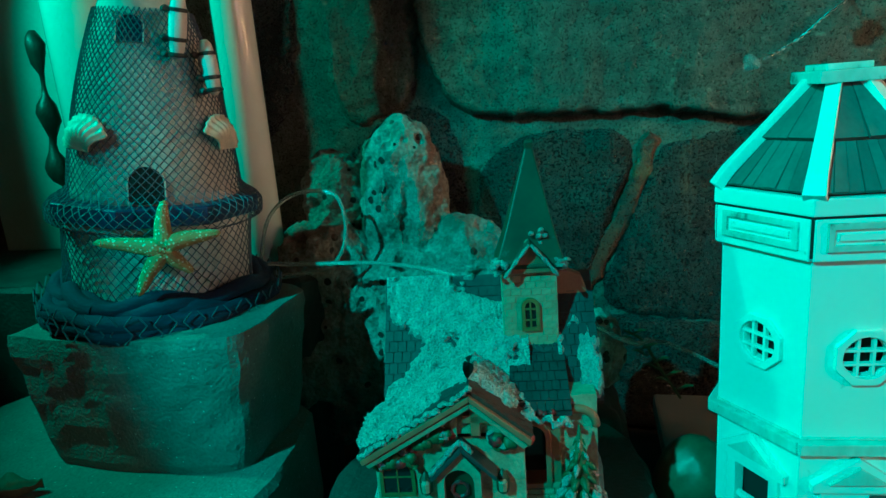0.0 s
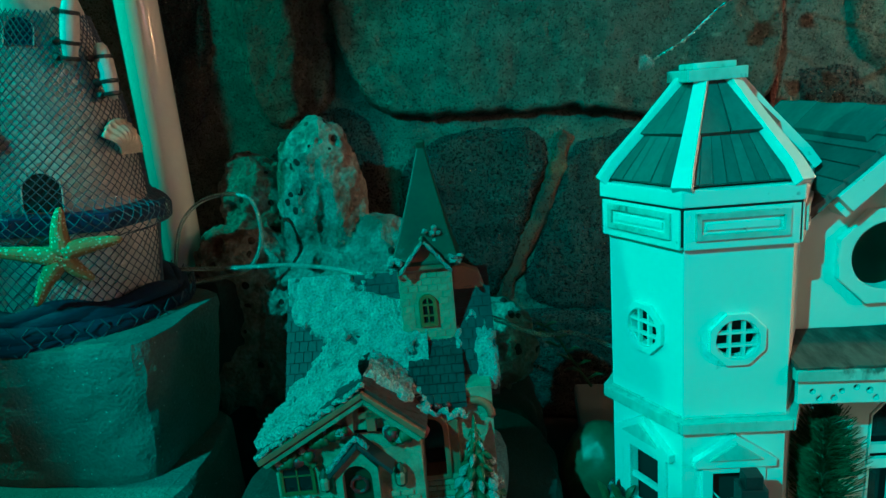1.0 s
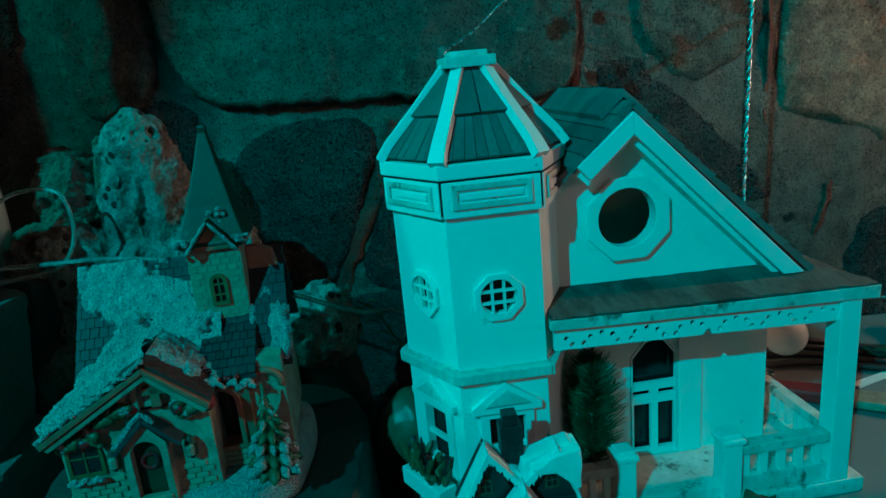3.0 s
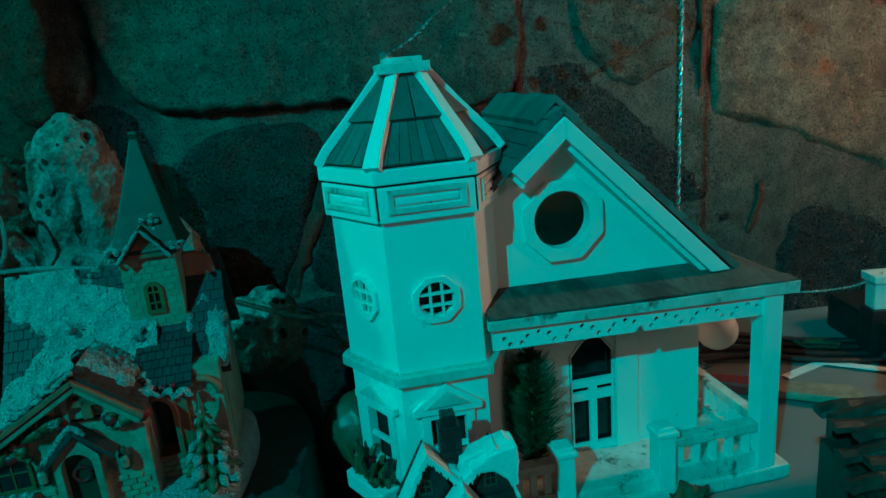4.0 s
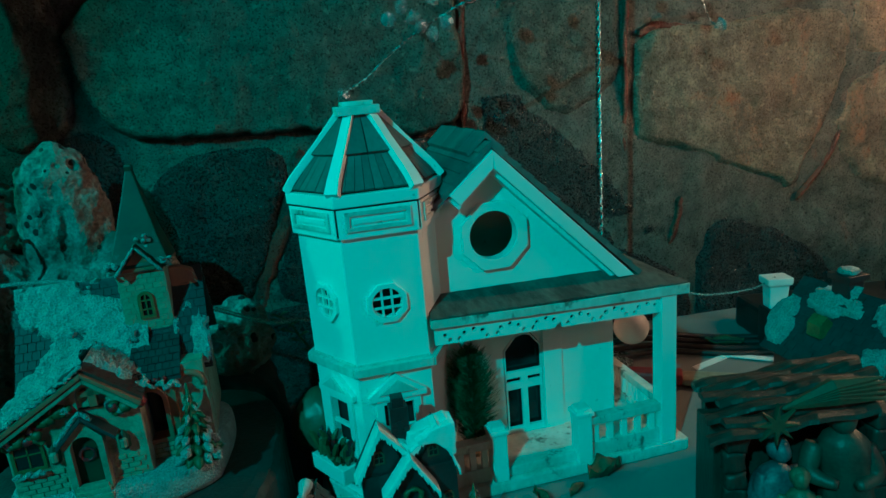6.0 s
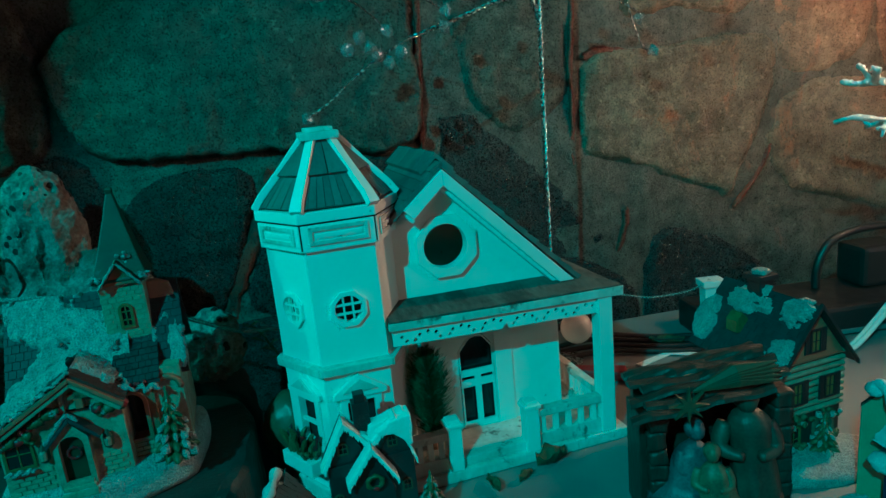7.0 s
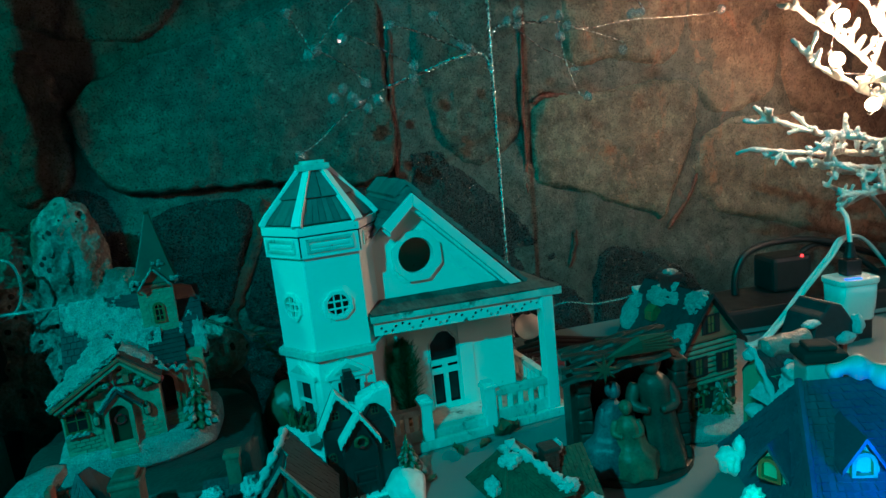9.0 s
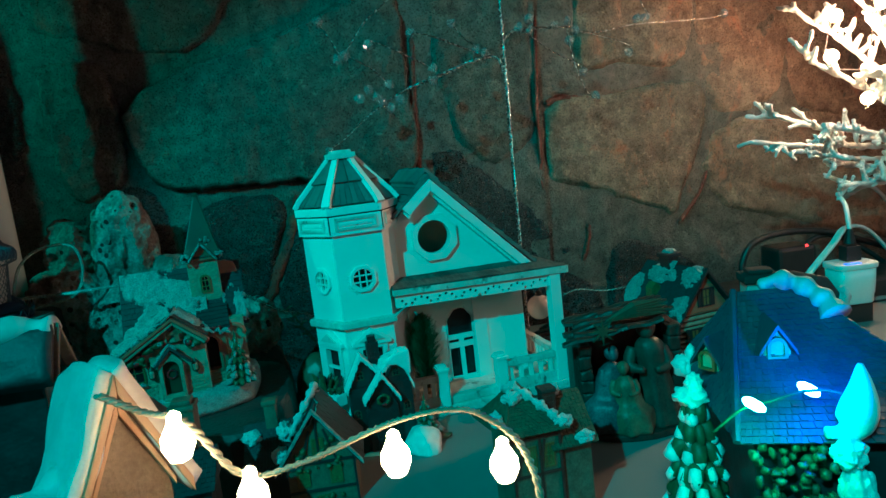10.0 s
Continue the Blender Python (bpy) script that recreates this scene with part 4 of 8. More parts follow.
def frieze_low(x):
    """Lower edge of the frieze, which hangs a little askew."""
    return 0.1264 - 0.0340 * (x - 0.0555)


holes = []
rng = random.Random(31)
for k in range(-4, 4):
    for dx, dz in ((0.0, 0.0027), (0.0070, 0.0029), (0.0103, 0.0066), (0.0173, 0.0083), (0.0238, 0.0066)):
        x = 0.1480 + k * 0.0272 + dx + rng.uniform(-0.0004, 0.0004)
        if 0.0580 < x < 0.2295 and abs(x - 0.1478) > 0.0034:
            holes.append(ngon(10, 0.0016 + rng.uniform(-0.0001, 0.00015), x, frieze_low(x) + dz))
low = [(0.0555, frieze_low(0.0555)), (0.1448, frieze_low(0.1448)), (0.1468, 0.1268), (0.1480, 0.1262), (0.1490, 0.1276), (0.1504, frieze_low(0.1504)), (0.2318, frieze_low(0.2318))]
b = bm()
panel(b, low + [(0.2318, 0.1334), (0.0555, 0.1394)], holes, -0.0014, 0.0014)
part("drilled_frieze", b, WHITE, house, "white board drilled with small holes and a chipped notch")
# black sheet that paints the shade in the drilled holes
b = bm()
prism(b, [(0.0565, frieze_low(0.0565) + 0.0026), (0.1440, frieze_low(0.1440) + 0.0026), (0.1480, 0.1290), (0.1510, frieze_low(0.1510) + 0.0026), (0.2308, frieze_low(0.2308) + 0.0026), (0.2308, 0.1334), (0.0565, 0.1392)], 0.0024, 0.0034)
part("frieze_shade_backing", b, INNER_SHADE, house)
# posts, newels, rails and balusters
for x in (0.2310, ):
    b = bm()
    box(b, x - 0.0005, x + 0.0125, -0.0035, 0.009, 0.0105, 0.1345)
    part("post", b, WHITE, house, bevel=0.0006)
for x in (0.0955, 0.1640):
    b = bm()
    box(b, x - 0.0060, x + 0.0060, -0.0052, 0.0070, 0.0105, 0.0490)
    nw = part("newel", b, WHITE, house, bevel=0.0006)
    b = bm()
    box(b, x - 0.0076, x + 0.0076, -0.0066, 0.0086, 0.0490, 0.0526)
    box(b, x - 0.0056, x + 0.0056, -0.0044, 0.0066, 0.0526, 0.0556)
    part("newel_cap", b, WHITE, nw, bevel=0.0009)
for x0, x1, n in ((0.053, 0.0895, 4), (0.1700, 0.2305, 5)):
    for z0, z1, y0, y1 in ((0.0385, 0.0450, -0.0025, 0.0065), (0.0175, 0.0225, -0.001, 0.005)):
        b = bm()
        box(b, x0, x1, y0, y1, z0, z1)
        part("rail", b, WHITE_WORN, house, bevel=0.0006)
    for k in range(n):
        x = x0 + (x1 - x0) * (k + 0.5) / n
        b = bm()
        box(b, x - 0.0021, x + 0.0021, 0.0, 0.0042, 0.0225, 0.0385)
        part("baluster", b, WHITE, house)
for z0, z1 in ((0.0385, 0.0450), (0.0175, 0.0225)):
    b = bm()
    box(b, 0.2330, 0.2410, 0.009, 0.120, z0, z1)
    part("rail", b, WHITE_WORN, house, bevel=0.0006)
for k in range(11):
    b = bm()
    y = 0.016 + k * 0.0095
    box(b, 0.2350, 0.2392, y, y + 0.0042, 0.0225, 0.0385)
    part("baluster", b, WHITE, house)
b = bm()
box(b, 0.2305, 0.243, 0.120, 0.132, 0.0185, 0.130)
part("post", b, WHITE, house, bevel=0.0006)
# door leaf with an arched light above two tall panes
lights = [rect(0.1202, 0.1322, 0.0240, 0.0580), rect(0.1372, 0.1488, 0.0240, 0.0580), rect(0.1197, 0.1318, 0.0642, 0.0680), rect(0.1376, 0.1492, 0.0642, 0.0680), [(0.1197, 0.0735), (0.1495, 0.0735), (0.1495, 0.0920), (0.1408, 0.1030), (0.135, 0.1042), (0.1292, 0.1030), (0.1197, 0.0920)]]
b = bm()
panel(b, [(p[0] + (0.0008 if p[0] < 0.135 else -0.0008 if p[0] > 0.135 else 0), p[1]) for p in doorway], lights, 0.0415, 0.0445)
door = part("door", b, WHITE, house)
b = bm()
box(b, 0.1180, 0.1510, 0.0475, 0.0485, 0.0205, 0.1062)
part("pane", b, PANE, door)
b = bm()
box(b, 0.1513, 0.1675, 0.0398, 0.0420, 0.0185, 0.122)
part("door_casing", b, WHITE, house, bevel=0.0004)
# planter box below the side window
m = face_frame(5)
b = bm()
box(b, -0.0215, 0.0180, -0.0175, -0.0042, 0.034, 0.046, m)
planter = part("window_box", b, WHITE, house, bevel=0.0008)
rng = random.Random(5)
for k in range(22):
    b = bm()
    x, y = rng.uniform(-0.018, 0.015), rng.uniform(-0.0155, -0.006)
    a = rng.uniform(0, 6.28)
    tip = (x + 0.009 * math.cos(a), y + 0.007 * math.sin(a), 0.046 + rng.uniform(0.005, 0.020))
    vs = tube(b, smooth_line([(x, y, 0.043), ((x + tip[0]) / 2, (y + tip[1]) / 2, (0.046 + tip[2]) / 2 + 0.003), tip], 4), [0.0009, 0.0013, 0.0018, 0.0022, 0.0024, 0.0022, 0.0017, 0.001, 0.0003], 5)
    move(vs, m)
    part("leaf", b, LEAF_GREEN if k % 4 else RED, planter)

# bottle-brush fir on the porch, and a globe hanging under the porch roof
t = thing("bottle_brush_tree", H @ pose(0.086, 0.027, 0.0185), "dark green bottle-brush fir standing on the porch", "tree")
rng = random.Random(3)
b = bm()
for i in range(1900):
    f = rng.random()
    r = 0.0195 * (math.sin(math.pi * min(1, 0.12 + f * 0.88)) ** 0.7) * rng.uniform(0.6, 1.2)
    a = rng.uniform(0, 2 * math.pi)
    z = 0.004 + 0.086 * f
    d = Vector((math.cos(a), math.sin(a), rng.uniform(0.5, 1.1)))
    p = Vector((0, 0, z))
    q = p + d * r
    s = Vector((-d.y, d.x, 0)) * 0.00045
    v = [b.verts.new(p - s), b.verts.new(p + s), b.verts.new(q + s * 0.6), b.verts.new(q - s * 0.6), b.verts.new((p + q) / 2 + Vector((0, 0, 0.0005)))]
    b.faces.new((v[0], v[1], v[4]))
    b.faces.new((v[1], v[2], v[4]))
    b.faces.new((v[2], v[3], v[4]))
    b.faces.new((v[3], v[0], v[4]))
tagged(part("needle", b, NEEDLE, t), kind="stuff")
b = bm()
tube(b, [(0, 0, 0), (0, 0, 0.086)], 0.0012, 8)
lathe(b, [(0.006, 0), (0.006, 0.003), (0.002, 0.005)], 12)
part("stem", b, WOOD, t)
t = thing("globe_ornament", H @ pose(0.250, 0.074, 0.0), "white globe ornament hanging under the porch roof", "ornament")
b = bm()
bmesh.ops.create_uvsphere(b, u_segments=28, v_segments=18, radius=0.0155, matrix=pose(0, 0, 0.078))
part("globe", b, PLASTIC, t, smooth=True)
b = bm()
lathe(b, [(0.004, 0.092), (0.004, 0.097), (0.0015, 0.099)], 14)
tube(b, [(0, 0, 0.098), (0, 0, 0.1395)], 0.0006, 5)
part("hanger", b, BLACK, t)


# ---- ceramic church on the slab ----
C = pose(-0.105, 0.268, 0.0648, 0, 0, 8)
church = thing("ceramic_church", C, "snowy ceramic village church with green spire and brick tower", "church figurine")
b = bm()
line = smooth_line([(x, y, 0) for x, y in ((0.004, -0.004), (0.05, -0.007), (0.082, -0.003), (0.112, 0.008), (0.124, 0.026), (0.126, 0.085), (0.06, 0.10), (0.006, 0.085), (0.004, -0.004))], 7)[:-1]
rows = [[b.verts.new((p.x + (0.065 - p.x) * k, p.y + (0.045 - p.y) * k, z + 0.0016 * noise.noise(p * 130 + Vector((0, 0, z * 90))))) for p in line] for z, k in ((0, 0.02), (0.004, 0), (0.010, -0.004), (0.016, 0.0), (0.021, 0.025), (0.0225, 0.10))]
for p, q in zip(rows, rows[1:]):
    for i in range(len(line)):
        b.faces.new((p[i], p[(i + 1) % len(line)], q[(i + 1) % len(line)], q[i]))
b.faces.new(rows[0][::-1])
b.faces.new(rows[-1])
part("base", b, SNOW, church, "thick snowy base", smooth=True)
b = bm()
prism(b, [(0.040, 0.020), (0.104, 0.020), (0.104, 0.080), (0.072, 0.127), (0.040, 0.080)], 0.020, 0.122, "x")
part("nave", b, CHURCH_WALL, church, bevel=0.0008)
# nave roof, slates in courses on both slopes
b = bm()
for s in (-1, 1):
    roof_courses(b, (0.014, 0.072 + s * 0.042, 0.0735), (0.113, 0, 0), (0, -s * 0.042, 0.0565), 12, 0.0013, None, 24, s)
prism(b, [(0.030, 0.072), (0.072, 0.1285), (0.114, 0.072), (0.072, 0.1310)], 0.014, 0.127, "x")
part("nave_roof", b, SLATE, church, "dark slate roof")


def snow_shape(s, t):
    """Snow that runs from the ridge's end down to the foot of the tower."""
    left = 0.27 * math.exp(-((t - 0.44) / 0.26) ** 2) + 0.03
    right = 1.0 if t < 0.70 else 1.0 - 3.2 * (t - 0.70) if t < 0.86 else 0.49
    return min(s - left, right - s, 0.05 + t * 1.2, 1.04 - t) * 4.0


b = bm()
snow_patch(b, (0.015, 0.0290, 0.0720), (0.076, 0, 0), (0, 0.0435, 0.0585), 0.0042, 0.62, 7.0, 4.0, (96, 80), 0.0, None, snow_shape)
part("roof_snow", b, SNOW, church, "crumbly painted snow", smooth=True)
b = bm()
snow_patch(b, (0.106, 0.0305, 0.0745), (0.022, 0, 0), (0, 0.026, 0.036), 0.0035, 0.10, 2.0, 9.0, (28, 32), 0.0, None, lambda s, t: 0.55 - 1.3 * math.hypot(s - 0.5, t - 0.5))
part("roof_snow", b, SNOW, church, smooth=True)
# front wing with gable: left eave, peak, right eave
EL, PK, ER = (0.007, 0.0665), (0.0605, 0.0985), (0.0885, 0.0745)
b = bm()
prism(b, [(0.012, 0.018), (0.085, 0.018), (0.085, 0.072), (PK[0], 0.0935), (0.012, 0.066)], 0.004, 0.048)
part("front_wing", b, CHURCH_WALL, church, bevel=0.0006)
for (x0, z0), s in ((EL, 0), (ER, 1)):
    b = bm()
    ex, ey = Vector((0, 0.040, 0)), Vector((PK[0] - x0, 0, PK[1] - z0))
    prism(b, [(x0, z0 - 0.002), (PK[0], PK[1] - 0.0025), (PK[0], PK[1]), (x0, z0)], -0.003, 0.036)
    rf = part("wing_roof", b, SLATE if s == 0 else WING_RED, church, "" if s == 0 else "dark red tiles")
    b = bm()
    roof_courses(b, (x0, -0.004, z0), ex, ey, 8, 0.0011, None, 8, s)
    tagged(part("slate", b, SLATE if s == 0 else WING_RED, rf), kind="stuff")
    g = 1 if s == 0 else -1
    b = bm()
    prism(b, [(x0 + g * 0.001, z0 - 0.0040), (PK[0], PK[1] - 0.0048), (PK[0], PK[1] - 0.0018), (x0, z0 - 0.001)], -0.0062, -0.003)
    bb = part("bargeboard", b, TERRA, church, "terracotta verge", bevel=0.0005)
    b = bm()
    prism(b, [(x0 + g * 0.004, z0 - 0.0060), (PK[0], PK[1] - 0.0085), (PK[0], PK[1] - 0.0055), (x0 + g * 0.002, z0 - 0.0042)], -0.0050, -0.0005)
    part("inner_verge", b, LOG, bb, bevel=0.0004)
b = bm()
snow_patch(b, (EL[0] - 0.001, -0.005, EL[1] + 0.001), (PK[0] - EL[0], 0, PK[1] - EL[1]), (0, 0.038, 0), 0.0034, 0.35, 4.2, 2.0, (48, 40), 0.0, None, lambda s, t: min(1.02 - s, t - 0.16 - 0.22 * s) * 3.0)
part("roof_snow", b, SNOW, church, smooth=True)
b = bm()
snow_patch(b, (PK[0], -0.005, PK[1] + 0.001), (ER[0] - PK[0], 0, ER[1] - PK[1]), (0, 0.038, 0), 0.0034, 0.35, 4.2, 6.0, (40, 40), 0.0, None, lambda s, t: min(1.02 - s, t - 0.44) * 3.0)
part("roof_snow", b, SNOW, church, smooth=True)
# niche with a cross
b = bm()
panel(b, arch(0.0510, 0.0735, 0.0725, 0.0915), [arch(0.0535, 0.0710, 0.0725, 0.0890)], 0.0012, 0.004)
niche = part("niche", b, LOG, church, bevel=0.0005)
b = bm()
box(b, 0.0602, 0.0648, -0.0006, 0.004, 0.0735, 0.0880)
box(b, 0.0568, 0.0684, -0.0006, 0.004, 0.0802, 0.0842)
part("cross", b, TERRA, niche, "small brown cross", bevel=0.0005)
rng = random.Random(11)
for x0, x1, z0, z1 in ((0.016, 0.050, 0.060, 0.074), (0.070, 0.086, 0.072, 0.070)):
    b, rd, sn = bm(), bm(), bm()
    for k in range(34):
        f = k / 33
        p = (x0 + (x1 - x0) * f, 0.0018 + rng.uniform(-0.0015, 0.001), z0 + (z1 - z0) * f - 0.0035 * math.sin(f * math.pi * 2) + rng.uniform(-0.002, 0.002))
        blob(b if k % 3 else rd if k % 2 else sn, p, rng.uniform(0.0018, 0.0036), 2, 0.5, 2, k)
    g = tagged(part("garland", b, LEAF_GREEN, church, smooth=True), kind="stuff")
    tagged(part("berry", rd, RED, g, smooth=True), kind="stuff")
    part("snow", sn, SNOW, g, smooth=True)
# porch with its own little gable and arched door
b = bm()
panel(b, [(0.0425, 0.020), (0.0635, 0.020), (0.0635, 0.0555), (0.0545, 0.0665), (0.0425, 0.0555)], [arch(0.0458, 0.0602, 0.020, 0.0575)], -0.003, 0.004)
porch = part("porch", b, LOG, church, "cream arched porch", bevel=0.0006)
b = bm()
prism(b, arch(0.0458, 0.0602, 0.020, 0.0575), 0.0026, 0.0040)
part("door", b, GREEN_PAINT, porch, "dark green arched door")
b = bm()
for s in (-1, 1):
    prism(b, [(0.0555, 0.0680), (0.0555 + s * 0.0150, 0.0530), (0.0555 + s * 0.0160, 0.0550), (0.0555, 0.0712)], -0.0062, 0.004)
part("porch_roof", b, SLATE, porch, bevel=0.0005)
b = bm()
tube(b, smooth_line([(0.0395, -0.005, 0.0562), (0.046, -0.0045, 0.0635), (0.0545, -0.004, 0.0722), (0.060, -0.004, 0.067)], 5), [0.0008 + 0.0010 * abs(math.sin(k * 1.1)) for k in range(16)], 7)
part("snow", b, SNOW, porch, smooth=True)
b = bm()
for i in range(3):
    box(b, 0.0445 - i * 0.001, 0.0615 + i * 0.001, -0.004 - i * 0.0015, 0.0, 0.016, 0.0265 - i * 0.003)
part("step", b, CHURCH_WALL, porch, bevel=0.0004)
b = bm()
ring = [(0.053 + 0.0040 * math.cos(a * 0.524), 0.0018, 0.0440 + 0.0040 * math.sin(a * 0.524)) for a in range(13)]
tube(b, ring, [0.0010 + 0.0003 * math.sin(a * 2.5) for a in range(13)], 6, False)
part("wreath", b, RED, porch)
wnd = window(church, 0.0138, 0.0312, 0.0400, 0.0610, 0.004, GOLD, PANE, 0.0018, (1, 1), True, label="ochre arched window")
b = bm()
tube(b, [(0.0125 + 0.0010 * k, 0.0005 + 0.0008 * math.sin(k * 1.7), 0.0565 + 0.0065 * math.sin(k / 20 * math.pi)) for k in range(21)], [0.0018 + 0.0007 * math.sin(k * 1.3) for k in range(21)], 6)
hood = part("window_hood", b, LEAF_GREEN, church, smooth=True)
b = bm()
for k in range(9):
    blob(b, (0.015 + 0.0018 * k, -0.0005, 0.0395 + 0.0012 * math.sin(k * 2)), (0.0018, 0.0012, 0.0013), 2, 0.5, 2, k)
part("sill_snow", b, SNOW, hood, smooth=True)
for x in (0.0368, 0.0738):
    b = bm()
    lathe(b, [(0.0010, 0.042), (0.0030, 0.0440), (0.0033, 0.0505), (0.0020, 0.0530), (0.0006, 0.055)], 8, pose(x, 0.0008, 0))
    lan = part("wall_lantern", b, GREEN_PAINT, church)
    b = bm()
    lathe(b, [(0.0022, 0.0450), (0.0026, 0.0498), (0.0016, 0.0512)], 8, pose(x, -0.0008, 0))
    part("lantern_glass", b, LOG, lan)
rng = random.Random(77)
b = bm()
for k in range(26):
    f = k / 25
    blob(b, (EL[0] + (PK[0] - EL[0]) * f, -0.0045 + rng.uniform(-0.001, 0.001), EL[1] + (PK[1] - EL[1]) * f + rng.uniform(-0.0004, 0.0012)), (rng.uniform(0.0012, 0.0024), 0.0018, rng.uniform(0.0008, 0.0016)), 2, 0.5, 2, k)
tagged(part("verge_snow", b, SNOW, church, "crumbs of snow along the verge", smooth=True), kind="stuff")
# relief bricks along the plinth of the wing
one = bm()
box(one, -0.0031, 0.0031, -0.0008, 0.0008, -0.0014, 0.0014)
brick_mesh = finish("brick", one, BRICK, 0.0004)
for r in range(5):
    for k in range(11):
        x = 0.0155 + k * 0.0067 + (r % 2) * 0.0033
        if 0.0385 < x < 0.0665 or x > 0.082:
            continue
        part("brick", brick_mesh, None, church, m=pose(x, 0.0038, 0.0235 + r * 0.0032))
# dark arched opening at the side of the tower
b = bm()
panel(b, rect(0.0770, 0.1035, 0.018, 0.080), [arch(0.0805, 0.0965, 0.0350, 0.0690)], 0.018, 0.036)
aisle = part("aisle_wall", b, TERRA, church, "brown plastered aisle", bevel=0.0006)
b = bm()
prism(b, arch(0.0805, 0.0965, 0.0350, 0.0690), 0.030, 0.033)
part("aisle_window", b, PANE, aisle)
b = bm()
panel(b, arch(0.0785, 0.0985, 0.0335, 0.0715), [arch(0.0812, 0.0958, 0.0360, 0.0685)], 0.0162, 0.018)
part("aisle_arch", b, TERRA, aisle, bevel=0.0005)
for r in range(5):
    for k in range(4):
        part("brick", brick_mesh, None, aisle, m=pose(0.080 + k * 0.0066 + (r % 2) * 0.003, 0.0176, 0.0215 + r * 0.0032))
b = bm()
panel(b, rect(0.1035, 0.122, 0.018, 0.082), [], 0.021, 0.036)
side = part("side_wall", b, CHURCH_WALL, church, bevel=0.0005)
b = bm()
tube(b, [(0.1125 + 0.0085 * math.cos(math.pi * k / 12), 0.0192, 0.066 + 0.0095 * math.sin(math.pi * k / 12)) for k in range(13)], 0.0022, 7)
part("arch_moulding", b, TERRA, side, smooth=True)
fir(church, 0.1115, 0.010, 0.020, 0.052, 0.0150, LEAF_GREEN, SNOW, 4)
b = bm()
prism(b, [(0.014, 0.0745), (0.014, 0.0765), (0.050, 0.0965), (0.050, 0.080)], 0.080, 0.109, "x")
rf = part("aisle_roof", b, SLATE, church, "dark slates below the tower")
b = bm()
roof_courses(b, (0.080, 0.014, 0.0770), (0.029, 0, 0), (0, 0.036, 0.020), 7, 0.0012, None, 7)
tagged(part("slate", b, SLATE, rf), kind="stuff")
b = bm()
tube(b, [(0.075 + 0.0012 * k, 0.0105 + 0.0015 * math.sin(k * 0.8), 0.0778 - 0.0002 * k + 0.0014 * math.sin(k * 1.1)) for k in range(29)], [0.0009 + 0.0018 * abs(noise.noise(Vector((k * 0.45, 2.0, 5.0)))) * 2 for k in range(29)], 8)
part("eave_snow", b, SNOW, church, smooth=True)
b = bm()
for k in range(10):
    blob(b, (0.083 + 0.0018 * k, 0.0135, 0.0755 + 0.002 * math.sin(k * 2.2)), 0.0015, 2, 0.4, 2, k)
tagged(part("berry", b, RED, church, smooth=True), kind="stuff")
# bell tower with bricks, window and spire
TX0, TX1, TY0, TY1 = 0.0785, 0.1070, 0.0475, 0.0760
b = bm()
box(b, TX0, TX1, TY0, TY1, 0.084, 0.142)
prism(b, [(TX0, 0.142), (TX1, 0.142), ((TX0 + TX1) / 2, 0.1560)], TY0, TY1)
tower = part("bell_tower", b, BRICK, church, bevel=0.0006)
one = bm()
box(one, -0.00250, 0.00250, -0.0007, 0.0007, -0.00172, 0.00172)
small_brick = finish("brick", one, BRICK, 0.0003, seg=1)
for r in range(14):
    for k in range(6):
        x = TX0 + 0.0022 + k * 0.0052 + (r % 2) * 0.0022
        z = 0.0905 + r * 0.0037
        if x > TX1 - 0.0015 or (0.0855 < x < 0.1005 and 0.104 < z < 0.1265):
            continue
        part("brick", small_brick, None, tower, m=pose(x, TY0 + 0.0003, z))
for r in range(13):
    for k in range(5):
        part("brick", small_brick, None, tower, m=pose(TX0 + 0.0003, TY0 + 0.004 + k * 0.0052 + (r % 2) * 0.002, 0.0905 + r * 0.0037, 0, 0, 90))
window(tower, 0.0880, 0.0975, 0.1065, 0.1245, TY0, GOLD, PANE, 0.0020, (1, 2), True, deep=0.0018, label="ochre belfry window")
cx, cy = (TX0 + TX1) / 2 + 0.0008, (TY0 + TY1) / 2
b = bm()
prism(b, [(cx - 0.0110, 0.1385), (cx + 0.0110, 0.1385), (cx, 0.1525)], TY0 - 0.0035, TY0 - 0.0002)
part("gablet", b, TERRA, tower, "terracotta gablet", bevel=0.0004)
b = bm()
ring = [[b.verts.new((cx + 0.0025 * (z - 0.14) / 0.06 + sx * w, cy + sy * w, z)) for sx, sy in ((-1, -1), (1, -1), (1, 1), (-1, 1))] for z, w in ((0.1385, 0.0150), (0.1415, 0.0185), (0.146, 0.0165), (0.162, 0.0118), (0.185, 0.0058), (0.2000, 0.0022), (0.2030, 0.0024), (0.2045, 0.0016))]
for p, q in zip(ring, ring[1:]):
    for k in range(4):
        b.faces.new((p[k], p[(k + 1) % 4], q[(k + 1) % 4], q[k]))
b.faces.new(ring[0][::-1])
b.faces.new(ring[-1])
spire = part("spire", b, GREEN_PAINT, tower, "dark green pyramid spire", bevel=0.0007)
